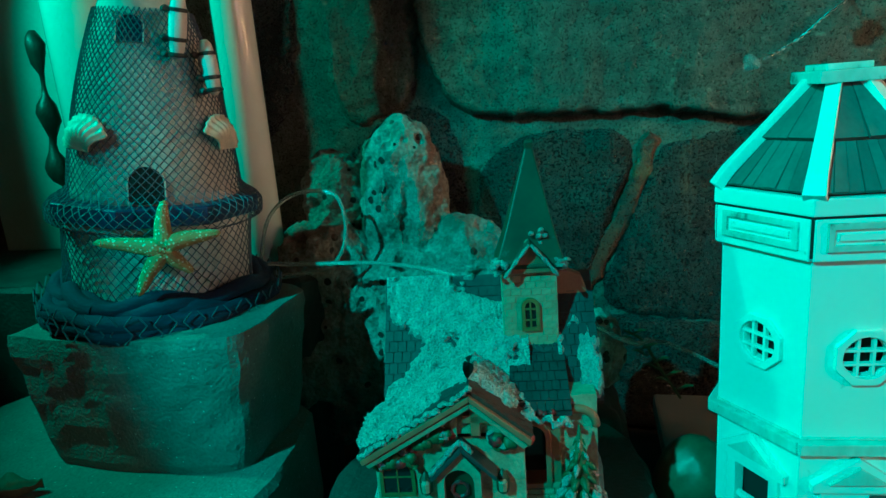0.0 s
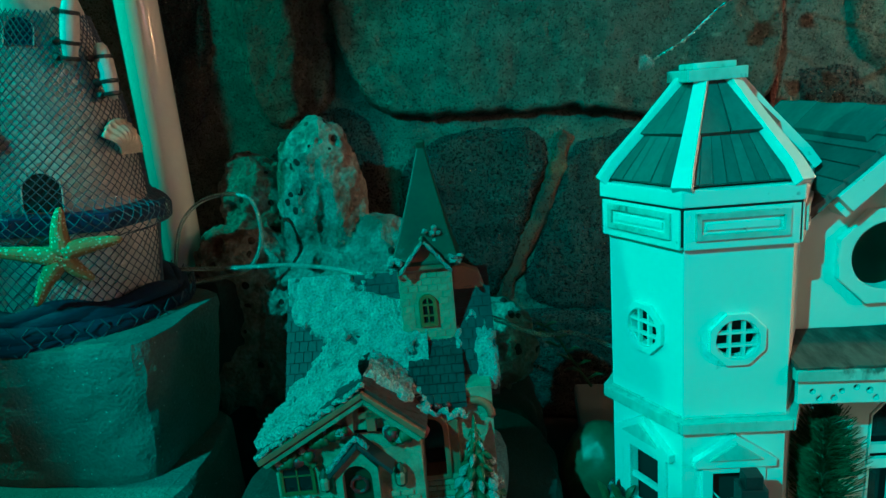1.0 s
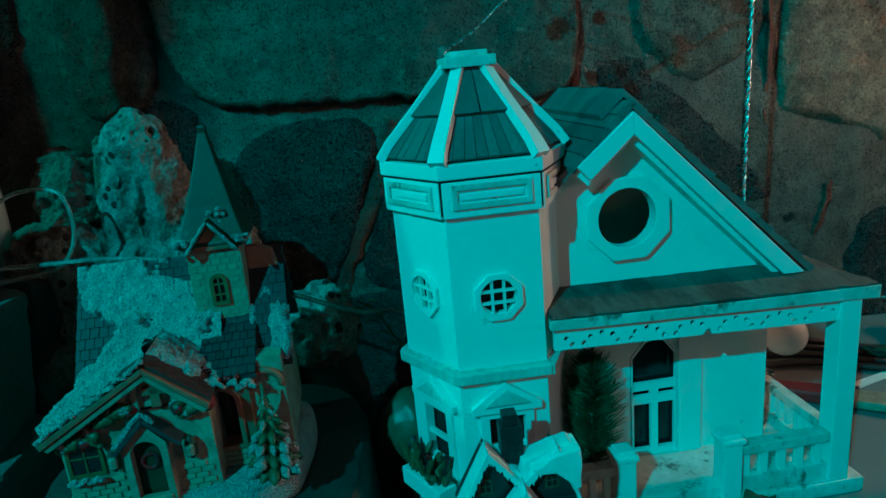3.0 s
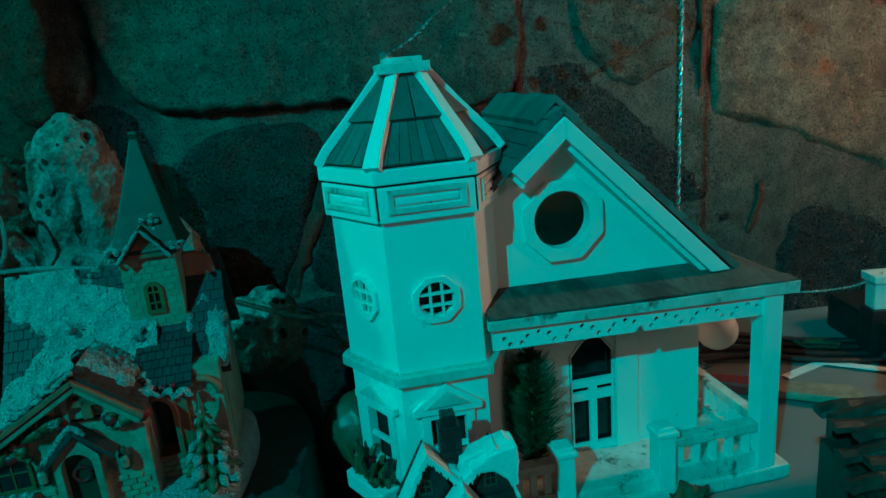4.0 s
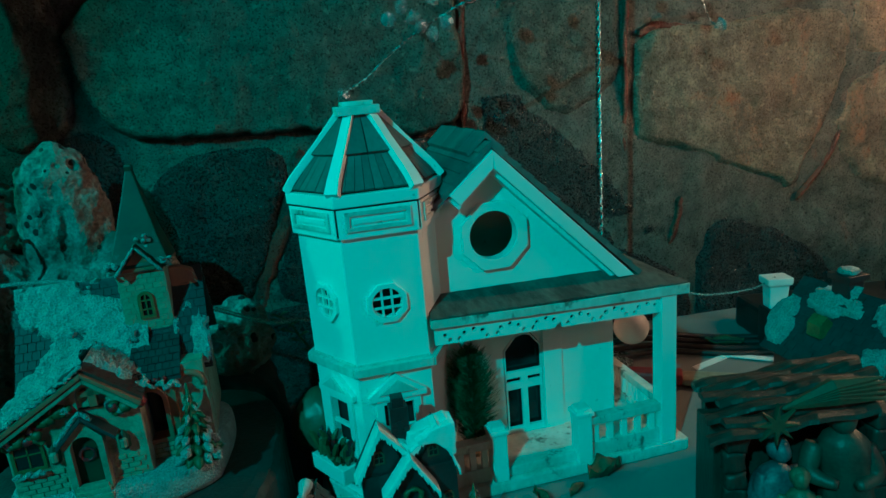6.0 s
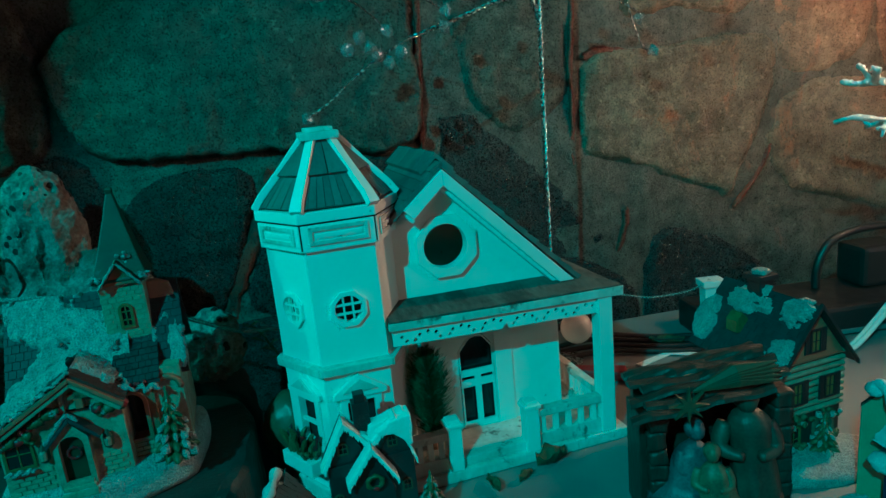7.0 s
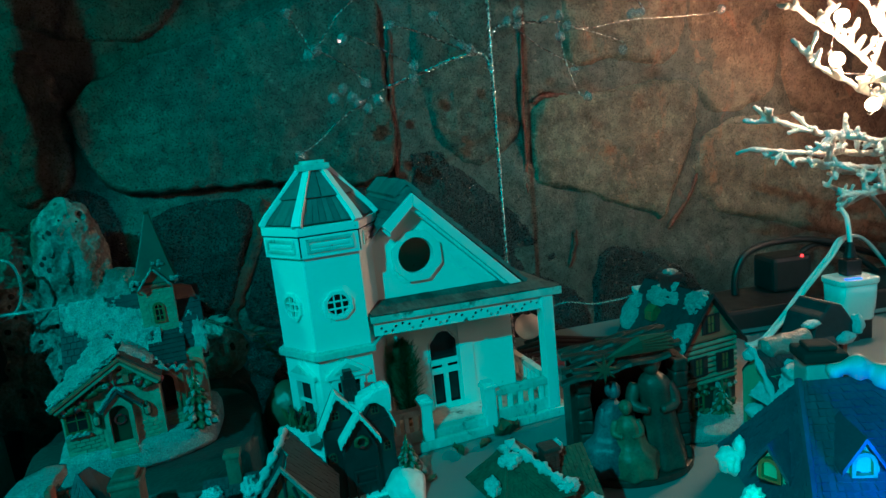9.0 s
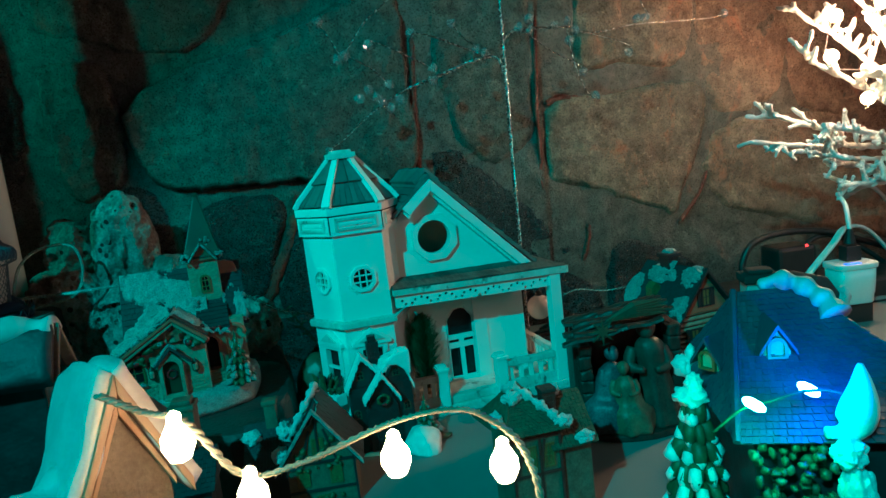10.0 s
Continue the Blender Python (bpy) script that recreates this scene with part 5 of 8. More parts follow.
for s in (-1, 1):
    b = bm()
    prism(b, [(cx, 0.1530), (cx + s * 0.0125, 0.1375), (cx + s * 0.0140, 0.1392), (cx, 0.1560)], TY0 - 0.0085, TY0 + 0.004)
    skirt = part("spire_skirt", b, GREEN_PAINT, tower, bevel=0.0005)
    b = bm()
    tube(b, smooth_line([(cx + s * 0.0135, TY0 - 0.0085, 0.1380), (cx + s * 0.007, TY0 - 0.0088, 0.1466), (cx + s * 0.0005, TY0 - 0.0088, 0.1546)], 5), [0.0007 + 0.0003 * (k % 3) for k in range(11)], 7)
    part("snow_edge", b, SNOW, skirt, smooth=True)
    b = bm()
    for k in range(16):
        blob(b, (cx + s * rng.uniform(0.0125, 0.0185), TY0 + rng.uniform(-0.0075, 0.004), 0.1395 + rng.uniform(0, 0.006)), (rng.uniform(0.0010, 0.0026), rng.uniform(0.0010, 0.0022), rng.uniform(0.0008, 0.0016)), 3, 0.5, 2, k + 5 * s)
    if s > 0:
        for k in range(7):
            blob(b, (cx + 0.0010 + rng.uniform(0, 0.008), TY0 + rng.uniform(-0.002, 0.001), 0.1530 + rng.uniform(0, 0.008)), (0.0014, 0.0010, 0.0012), 3, 0.5, 2, k)
    tagged(part("eave_snow", b, SNOW, tower, smooth=True), kind="stuff")
b = bm()
prism(b, [(0.107, 0.080), (0.1240, 0.080), (0.1240, 0.1225), (0.1215, 0.1300), (0.1135, 0.1335), (0.107, 0.1335)], 0.064, 0.072)
part("parapet", b, TERRA, church, "brown stepped parapet", bevel=0.0012)

# ---- porous rocks and pale pebble behind ----

def weathered(ob, voxel, depth, size):
    """Fuse the lobes into one skin and gnaw it."""
    m = ob.modifiers.new("fuse", "REMESH")
    m.mode, m.voxel_size, m.use_smooth_shade = "VOXEL", voxel, True
    for k, f in ((1.0, 1.0), (0.35, 0.5)):
        tex = bpy.data.textures.new("gnaw", "CLOUDS")
        tex.noise_scale, tex.noise_depth = size * k, 4
        d = ob.modifiers.new("gnaw", "DISPLACE")
        d.texture, d.strength, d.mid_level, d.texture_coords = tex, depth * f, 0.5, "LOCAL"


t = thing("tufa_rock", pose(-0.15, 0.55, 0), "tall pale porous tufa rock against the wall", "rock")
b = bm()
for c, r, s, p in (((0.002, 0.004, 0.170), (0.034, 0.029, 0.105), 1, 34), ((0.002, 0.006, 0.246), (0.028, 0.026, 0.034), 2, 12), ((0.054, 0.002, 0.140), (0.044, 0.034, 0.050), 3, 8), ((0.0, -0.008, 0.090), (0.062, 0.044, 0.085), 4, 18), ((-0.024, 0.006, 0.185), (0.016, 0.020, 0.075), 12, 3), ((0.026, 0.010, 0.195), (0.014, 0.018, 0.060), 14, 3)):
    blob(b, c, r, 5, 0.13, 1.8, s, None, p)
weathered(part("pale_rock", b, CORAL, t, smooth=True), 0.0016, 0.0060, 0.018)
t = thing("tufa_rock", pose(-0.225, 0.545, 0), "low brown porous tufa rock with rounded lobes", "rock")
b = bm()
for c, r, s, p in (((0.0, -0.01, 0.150), (0.042, 0.036, 0.046), 5, 10), ((0.008, 0.028, 0.208), (0.036, 0.030, 0.042), 6, 8), ((0.0, -0.015, 0.060), (0.058, 0.045, 0.075), 7, 12), ((0.040, -0.012, 0.085), (0.035, 0.036, 0.085), 8, 10)):
    blob(b, c, r, 5, 0.22, 1.8, s, None, p)
weathered(part("lobed_rock", b, CORAL, t, smooth=True), 0.0020, 0.011, 0.024)
b = bm()
blob(b, (0, 0, 0.028), (0.033, 0.026, 0.036), 5, 0.22, 1.9, 9, None, 20)
solo("tufa_rock", b, CORAL, "small rounded porous rock behind the church", "rock", pose(0.002, 0.474, 0.070), smooth=True)
b = bm()
blob(b, (0, 0, 0.030), (0.040, 0.030, 0.056), 4, 0.2, 2, 10)
solo("rock", b, SLAB, "dark rock propping the small porous rock", "rock", pose(-0.002, 0.478, -0.008), smooth=True)
b = bm()
blob(b, (0, 0, 0.010), (0.022, 0.013, 0.013), 4, 0.25, 1.7, 11)
solo("pebble", b, BLOCK, "pale pebble in the gap behind the block", "pebble", pose(-0.258, 0.459, 0.052), smooth=True)

# ---- net-covered lighthouse on a concrete block ----
b = bm()
line = smooth_line([(x, y, 0) for x, y in ((-0.382, 0.346), (-0.30, 0.340), (-0.214, 0.350), (-0.206, 0.40), (-0.212, 0.46), (-0.30, 0.468), (-0.382, 0.46), (-0.382, 0.346))], 8)[:-1]
rows = []
for k in range(15):
    f = k / 14
    w = 0.84 + 0.16 * f - (0.02 if k in (0, 14) else 0)
    rows.append([b.verts.new((-0.297 + (p.x + 0.297) * w, 0.405 + (p.y - 0.405) * w, 0.054 + 0.102 * f + 0.003 * noise.noise(p * 40) * f)) for p in line])
for r in rows:
    for v in r:
        v.co += Vector((noise.noise(v.co * 60), noise.noise(v.co * 60 + Vector((5, 0, 0))), 0)) * 0.0022
for p, q in zip(rows, rows[1:]):
    for i in range(len(line)):
        b.faces.new((p[i], p[(i + 1) % len(line)], q[(i + 1) % len(line)], q[i]))
b.faces.new(rows[0][::-1])
b.faces.new(rows[-1])
solo("concrete_block", b, BLOCK, "rough pale concrete block under the lighthouse", "block")

L = pose(-0.3070, 0.422, 0.155, 0, 6.5, 0)
light = thing("toy_lighthouse", L, "white wooden toy lighthouse wrapped in blue fishing net", "lighthouse")


def lh_radius(z):
    """Radius of the tapering tower above the gallery."""
    f = max(0.0, z - 0.088)
    return max(0.024, 0.057 - 0.10 * f - 1.0 * f * f)


b = bm()
lathe(b, [(0.0620, 0.010), (0.0620, 0.022), (0.0613, 0.0225), (0.0613, 0.0465), (0.0620, 0.047), (0.0620, 0.075)], 40)
part("drum", b, LH_WHITE, light, smooth=False)
b = bm()
lathe(b, [(0.0705, 0.0745), (0.0720, 0.0748), (0.0720, 0.0865), (0.0710, 0.0872), (0.05, 0.0874)], 8, None, 0.26)
part("gallery", b, NAVY, light, "dark blue gallery board", bevel=0.0012)
b = bm()
lathe(b, [(lh_radius(z), z) for z in [0.086 + 0.008 * k for k in range(26)]], 40)
part("tower", b, LH_WHITE, light, smooth=True)
# rimmed door and window openings, filled with dark plugs; the door's black paints shade
for x, z0, z1, w, lean in ((0.027, 0.0885, 0.113, 0.0215, 8), (0.012, 0.190, 0.208, 0.016, 20)):
    rr = lh_radius((z0 + z1) / 2)
    a = math.asin(x / rr)
    m = pose(0, 0, 0, 0, 0, math.degrees(a)) @ pose(0, -rr - 0.0008, (z0 + z1) / 2, -lean if z0 < 0.15 else -20, 0, 0)
    h = (z1 - z0) / 2
    b = bm()
    panel(b, arch(-w / 2 - 0.0009, w / 2 + 0.0009, -h, h + 0.0009), [arch(-w / 2, w / 2, -h, h)], -0.0004, 0.004, m)
    d = part("doorway" if z0 < 0.15 else "window", b, LH_WHITE, light, bevel=0.0004)
    b = bm()
    prism(b, arch(-w / 2, w / 2, -h, h), 0.0002, 0.003, "y", m)
    part("dark_opening", b, INNER_SHADE if z0 < 0.15 else NAVY, d)


def skin(a, z):
    """A point on the net, which hangs from the tower over the gallery to the drum."""
    if z > 0.092:
        r = lh_radius(z) + 0.0022
    elif z > 0.070:
        r = 0.059 + (0.0732 - 0.059) * min(1, (0.092 - z) / 0.008)
    else:
        r = 0.0645 + 0.004 * math.sin(a * 5) * (0.07 - z) / 0.06
    return (r * math.sin(a), -r * math.cos(a), z)


b = bm()
for k in range(62):
    for s in (-1, 1):
        pts = []
        for i in range(47):
            z = 0.012 + 0.200 * i / 46
            a = 2 * math.pi * k / 62 + s * (i / 46) ** 1.15 * 3.2 + 0.03 * noise.noise(Vector((k * 3.1, i * 0.4, s)))
            pts.append(skin(a, z))
        tube(b, pts, 0.00042, 3, False)
part("fishing_net", b, NET, light, "fine dark blue fishing net")
rng = random.Random(9)
b = bm()
for k in range(5):
    tube(b, [((0.0685 + 0.005 * math.sin(k * 2 + a * 0.5)) * math.sin(a * 0.1257), -(0.0685 + 0.005 * math.sin(k * 2 + a * 0.5)) * math.cos(a * 0.1257), 0.009 + 0.0035 * k + 0.003 * math.sin(a * 0.9 + k)) for a in range(51)], [0.0058 + 0.0016 * noise.noise(Vector((k, a * 0.4, 0))) for a in range(51)], 8, False)
for k in range(2):
    tube(b, [((0.0775 + 0.003 * math.sin(a)) * math.sin(a * 0.1257), -(0.0775 + 0.003 * math.sin(a)) * math.cos(a * 0.1257), 0.006 + 0.007 * k) for a in range(51)], 0.0065, 8, False)
roll = part("net_roll", b, ROPE, light, "bundled dark blue net round the foot", smooth=True)
b = bm()
for k in range(3):
    for s in range(60):
        a = s / 60 * 2 * math.pi
        tube(b, [(0.0855 * math.sin(a + 0.06 * q), -0.0855 * math.cos(a + 0.06 * q), 0.002 + 0.0065 * k + 0.0065 * (q if (s + k) % 2 else 1 - q)) for q in (0, 1)], 0.0006, 3, False)
part("net_mesh", b, NET, roll)
# starfish and shells
t = thing("starfish", pose(-0.252, 0.3600, 0.2155, 4, 0, 30), "dried orange starfish tied to the lighthouse net", "starfish")
b = bm()
for k, (ln, an) in enumerate(((0.029, 82), (0.034, 8), (0.041, 172), (0.038, 236), (0.024, 300))):
    a = radians(an)
    d = Vector((math.cos(a), 0, math.sin(a)))
    q = Vector((-d.z, 0, d.x))
    tube(b, [d * ln * f + q * 0.0016 * math.sin(f * 3 + k) + Vector((0, -0.0055 + 0.004 * f, 0)) for f in (0, 0.2, 0.4, 0.6, 0.8, 0.95, 1.0)], [0.0066, 0.0060, 0.0052, 0.0043, 0.0034, 0.0022, 0.0006], 10)
    for i in range(16):
        f = 0.06 + 0.9 * (i / 16)
        for s in (-1, 0, 1):
            blob(b, d * ln * f + q * (s * 0.0040 * (1 - f * 0.7) + 0.0016 * math.sin(f * 3 + k)) + Vector((0, -0.0055 + 0.004 * f - (0.0066 - 0.0042 * f) * (0.98 if s == 0 else 0.62), 0)), 0.0008, 1, 0.2, 2, i)
part("starfish_body", b, STAR, t, smooth=True)
for ang, z, tw in ((-12, 0.130, -12), (88, 0.130, 20)):
    rr = lh_radius(z)
    t = thing("seashell", L @ pose(0, 0, 0, 0, 0, ang) @ pose(0, -rr - 0.002, z, -14, tw, 0), "pale ribbed scallop shell fixed to the net", "seashell", "shells on the lighthouse")
    b = bm()
    n, k = 40, 9
    rows = []
    for j in range(k + 1):
        f = j / k
        row = []
        for i in range(n + 1):
            u = i / n * 2 - 1
            ang2 = u * 1.25
            r = 0.0245 * f * (1 - 0.10 * u * u)
            rib = 0.0007 * math.cos(u * 30) * f
            row.append(b.verts.new((r * math.sin(ang2), -0.0105 * math.sin(min(1, f * 1.15) * math.pi * 0.86) * (1 - 0.5 * u * u) - rib, -0.010 + r * math.cos(ang2))))
        rows.append(row)
    for p, q in zip(rows, rows[1:]):
        for i in range(n):
            b.faces.new((p[i], p[i + 1], q[i + 1], q[i]))
    g = bmesh.ops.extrude_face_region(b, geom=list(b.faces))["geom"]
    for v in g:
        if isinstance(v, bmesh.types.BMVert):
            v.co.y += 0.0012
    part("shell", b, SHELL, t, smooth=True)
# hanging white wooden floats with dark lashings
for x, z, ln, tilt in ((0.044, 0.200, 0.021, 6), (0.055, 0.176, 0.018, -10)):
    t = thing("wooden_float", L @ pose(x, -0.012 if x > 0.05 else -0.028, z, 0, tilt, 0), "white wooden float with dark lashings hung on the net", "float", "floats on the lighthouse")
    b = bm()
    lathe(b, [(0.0015, -ln), (0.0042, -ln * 0.8), (0.0056, -ln * 0.2), (0.0056, ln * 0.4), (0.004, ln * 0.85), (0.002, ln)], 14)
    part("float_body", b, LH_WHITE, t, smooth=True)
    for zz in (-0.8, -0.35, 0.5):
        b = bm()
        lathe(b, [(0.0050, ln * zz - 0.0014), (0.0061, ln * zz - 0.0008), (0.0061, ln * zz + 0.0008), (0.0050, ln * zz + 0.0014)], 14)
        blob(b, (-0.006, -0.004, ln * zz), (0.003, 0.003, 0.0024), 2, 0.4, 2, zz)
        part("lashing", b, BLACK, t)

# white tubes behind the lighthouse
for x, y, r, z1 in ((-0.2825, 0.540, 0.0172, 0.62), (-0.425, 0.545, 0.040, 0.66)):
    b = bm()
    lathe(b, [(r - 0.001, 0), (r, 0.001), (r, z1 - 0.16), (r - 0.001, z1 - 0.159), (r - 0.002, z1 - 0.159)], 40)
    solo("white_tube", b, WAX, "glossy white plastic tube standing on the ledge", "tube", pose(x, y, 0.1555), smooth=False, group="white tubes").data.shade_smooth()
b = bm()
prism(b, [(-0.655, 0.155), (-0.500, 0.155), (-0.492, 0.62), (-0.655, 0.62)], 0.612, 0.620)
solo("plaster_board", b, PLASTER, "smooth pale plaster board standing on the ledge", "board", bevel=0.002)
b = bm()
line = smooth_line([(0.0, 0.0, 0.0), (0.006, 0.0, 0.05), (-0.003, 0.0, 0.10), (0.004, 0.0, 0.16), (0.010, 0.0, 0.23)], 8)
vs = tube(b, line, [0.010 + 0.004 * math.sin(k * 0.9) - 0.00015 * k for k in range(33)], 14)
for v in vs:
    v.co += Vector((noise.noise(v.co * 90), noise.noise(v.co * 90 + Vector((7, 0, 0))), 0)) * 0.004
solo("driftwood", b, STABLE, "dark piece of driftwood leaning on the plaster board", "driftwood", pose(-0.500, 0.560, 0.1545, 0, -4, 0), smooth=True)

# clear cable running along the back
def cable(name, pts, r, material, label, n=8):
    b = bm()
    tube(b, smooth_line(pts, 10), r, n)
    return solo(name, b, material, label, "cable", smooth=True)


cable("clear_cable", [(-0.262, 0.49, 0.168), (-0.250, 0.492, 0.205), (-0.225, 0.495, 0.224), (-0.190, 0.495, 0.222), (-0.183, 0.492, 0.190), (-0.196, 0.485, 0.165), (-0.235, 0.482, 0.158), (-0.262, 0.478, 0.1585)], 0.0017, CABLE, "clear plastic cable looping beside the rocks")
cable("clear_cable", [(-0.262, 0.470, 0.172), (-0.205, 0.470, 0.171), (-0.150, 0.465, 0.172), (-0.095, 0.430, 0.175), (-0.050, 0.395, 0.172), (-0.01, 0.388, 0.160), (0.01, 0.392, 0.150), (0.040, 0.44, 0.118), (0.066, 0.49, 0.098), (0.12, 0.52, 0.06), (0.18, 0.53, 0.012), (0.24, 0.55, 0.002)], 0.0018, CABLE, "clear plastic cable behind the church")
cable("thin_cable", [(0.33, 0.56, 0.003), (0.40, 0.54, 0.040), (0.44, 0.515, 0.066), (0.48, 0.50, 0.062), (0.52, 0.485, 0.068), (0.541, 0.478, 0.080)], 0.0010, CABLE, "thin pale cable leading to a white plug")
# twig and dry leaf beside the tower
twig = thing("twig", pose(0.075, 0.47, 0.062), "leafy twig lying behind the tower", "twig")
b = bm()
tube(b, smooth_line([(0, 0, 0), (-0.015, 0.005, 0.023), (-0.027, 0.008, 0.043), (-0.040, 0.010, 0.050)], 5), 0.0012, 6)
part("stem", b, LEAF_GREEN, twig)
for k in range(9):
    p = Vector((-0.003 - 0.004 * k, 0.001 + 0.001 * k, 0.006 + 0.005 * k))
    b = bm()
    tube(b, [p, p + Vector((0.007 * (-1) ** k, -0.004, 0.006)), p + Vector((0.011 * (-1) ** k, -0.006, 0.007))], [0.0005, 0.0014, 0.0003], 5)
    part("leaf", b, LEAF_GREEN, twig)


def leaf_mesh(b, length, width, curl, n=14):
    rows = []
    for i in range(n + 1):
        f = i / n
        w = width * math.sin(math.pi * min(1, f * 0.96 + 0.03)) ** 0.6 * (0.85 + 0.5 * noise.noise(Vector((f * 5, length * 900, 2))))
        row = []
        for k in range(7):
            u = k / 6 * 2 - 1
            row.append(b.verts.new((length * (f - 0.5), u * w / 2, 0.001 + curl * (u * u * 0.8 + 0.6 * (f - 0.5) ** 2) * (1 + 0.3 * math.sin(f * 9 + u * 3)) + curl * 0.7 * abs(noise.noise(Vector((f * 4, u * 2.2, length * 700)))))))
        rows.append(row)
    for p, q in zip(rows, rows[1:]):
        for k in range(6):
            b.faces.new((p[k], p[k + 1], q[k + 1], q[k]))
    g = bmesh.ops.extrude_face_region(b, geom=list(b.faces))["geom"]
    for v in g:
        if isinstance(v, bmesh.types.BMVert):
            v.co.z += 0.0005


for x, y, z, rz, ln, w, curl, rx in ((0.228, 0.303, 0.0, 100, 0.022, 0.010, 0.006, 0), (0.256, 0.304, 0.0, 30, 0.016, 0.008, 0.006, 0), (0.284, 0.318, 0.0, 15, 0.030, 0.020, 0.012, 0), (0.186, 0.262, 0.0, 20, 0.022, 0.010, 0.005, 0), (-0.372, 0.312, 0.054, 30, 0.045, 0.022, 0.010, 0), (0.50, 0.50, 0.0, -20, 0.04, 0.02, 0.008, 0)):
    b = bm()
    leaf_mesh(b, ln, w, curl)
    solo("dry_leaf", b, DRYLEAF, "small dry curled leaf lying loose", "leaf", pose(x, y, z, rx, 0, rz), smooth=True, group="dry leaves")

b = bm()
blob(b, (0.0, 0.0, 0.062), (0.024, 0.021, 0.032), 5, 0.08, 1.2, 3)
blob(b, (0.006, 0.006, 0.028), (0.019, 0.018, 0.036), 4, 0.12, 1.4, 4)
for v in b.verts:
    v.co.z = max(v.co.z, 0.0)
    v.co.x += 0.10 * (v.co.z - 0.06)
weathered(solo("dark_rock", b, OLIVE_ROCK, "smooth dark rounded olive-green rock beside the birdhouse tower", "rock", pose(0.0715, 0.397, -0.022), smooth=True), 0.0016, 0.0022, 0.03)


# ---- small dark house with crossing snowy verges, in front of the tower ----
X = pose(0.134, 0.271, 0, 0, 0, 4)
cross_house = thing("ceramic_house", X, "dark ceramic house with three snow-edged gables and wreath", "house figurine")
b = bm()
box(b, -0.031, 0.030, 0.0, 0.018, 0.0, 0.074)
part("wall", b, DARK_HOUSE, cross_house, bevel=0.0005)
for cx, top, w in ((-0.016, 0.109, 0.016), (0.018, 0.106, 0.013)):
    b = bm()
    prism(b, [(cx - w, 0.072), (cx + w, 0.072), (cx, top - 0.003)], 0.002, 0.015)
    part("gable", b, DARK_HOUSE, cross_house, bevel=0.0005)
b = bm()
prism(b, [(-0.018, 0.0475), (0.014, 0.0475), (-0.001, 0.087)], -0.006, 0.004)
part("front_gable", b, DARK_HOUSE, cross_house, bevel=0.0005)
b = bm()
box(b, -0.017, 0.013, -0.006, 0.004, 0.0, 0.048)
part("front_wall", b, DARK_HOUSE, cross_house, bevel=0.0005)
for cx, top, xl, zl, xr, zr, y in ((-0.017, 0.111, -0.034, 0.074, 0.0, 0.088, -0.001), (0.019, 0.108, 0.0, 0.088, 0.032, 0.067, -0.001), (-0.0005, 0.0905, -0.020, 0.062, 0.016, 0.060, -0.010)):
    for xe, ze in ((xl, zl), (xr, zr)):
        b = bm()
        d = Vector((xe - cx, 0, ze - top))
        n = 26
        lo, hi = [], []
        for k in range(n + 1):
            p = Vector((cx, 0, top)) + d * (k / n)
            drip = 0.0044 + 0.0013 * math.sin(k * 2.4) + 0.0010 * math.sin(k * 1.1)
            lo.append((p.x, p.z - drip))
            hi.append((p.x, p.z + 0.0012))
        prism(b, hi + lo[::-1], y - 0.003, y + (0.010 if y > -0.005 else 0.010))
        part("snowy_verge", b, BRIGHT_SNOW, cross_house, "snow-covered verge", bevel=0.0004)
b = bm()
prism(b, [(-0.002, 0.087), (0.017, 0.105), (0.029, 0.107), (0.026, 0.109), (0.001, 0.101)], 0.000, 0.012)
part("roof_snow", b, BRIGHT_SNOW, cross_house, bevel=0.002)
b = bm()
prism(b, [(0.0040, 0.0985), (0.0100, 0.1010), (0.0140, 0.1050), (0.0240, 0.1075), (0.0300, 0.1085), (0.0305, 0.0970), (0.0295, 0.0895), (0.0300, 0.0830), (0.0265, 0.0820), (0.0230, 0.0880), (0.0165, 0.0945), (0.0075, 0.0950)], -0.006, 0.010)
part("roof_snow", b, BRIGHT_SNOW, cross_house, "thick snow slab on the gable", bevel=0.0012)
b = bm()
prism(b, [(-0.0175, 0.1130), (-0.0360, 0.0735), (-0.0340, 0.0735), (-0.0155, 0.1110)], -0.004, 0.008)
part("roof_snow", b, BRIGHT_SNOW, cross_house, bevel=0.001)
b = bm()
prism(b, [(-0.0145, 0.1085), (-0.0005, 0.0885), (0.002, 0.0905), (-0.002, 0.0960), (-0.0085, 0.0975)], 0.0, 0.010)
part("roof_snow", b, BRIGHT_SNOW, cross_house, bevel=0.001)
b = bm()
for cx, top, w, z in ((-0.017, 0.1095, 0.017, 0.074), (0.019, 0.1065, 0.013, 0.068)):
    for q in (-1, 1):
        prism(b, [(cx, top), (cx + q * w, z), (cx + q * w, z - 0.002), (cx, top - 0.003)], 0.009, 0.016)
part("roof", b, SLATE, cross_house)
b = bm()
box(b, -0.0085, 0.0032, 0.006, 0.016, 0.070, 0.120)
box(b, -0.0065, 0.0012, 0.007, 0.015, 0.120, 0.127)
rng = random.Random(6)
for r in range(7):
    for k in range(3):
        box(b, -0.0080 + k * 0.0037, -0.0050 + k * 0.0037, 0.0052, 0.006, 0.075 + r * 0.0052, 0.0785 + r * 0.0052)
part("chimney", b, DARK_HOUSE, cross_house, "dark brick chimney", bevel=0.0004)
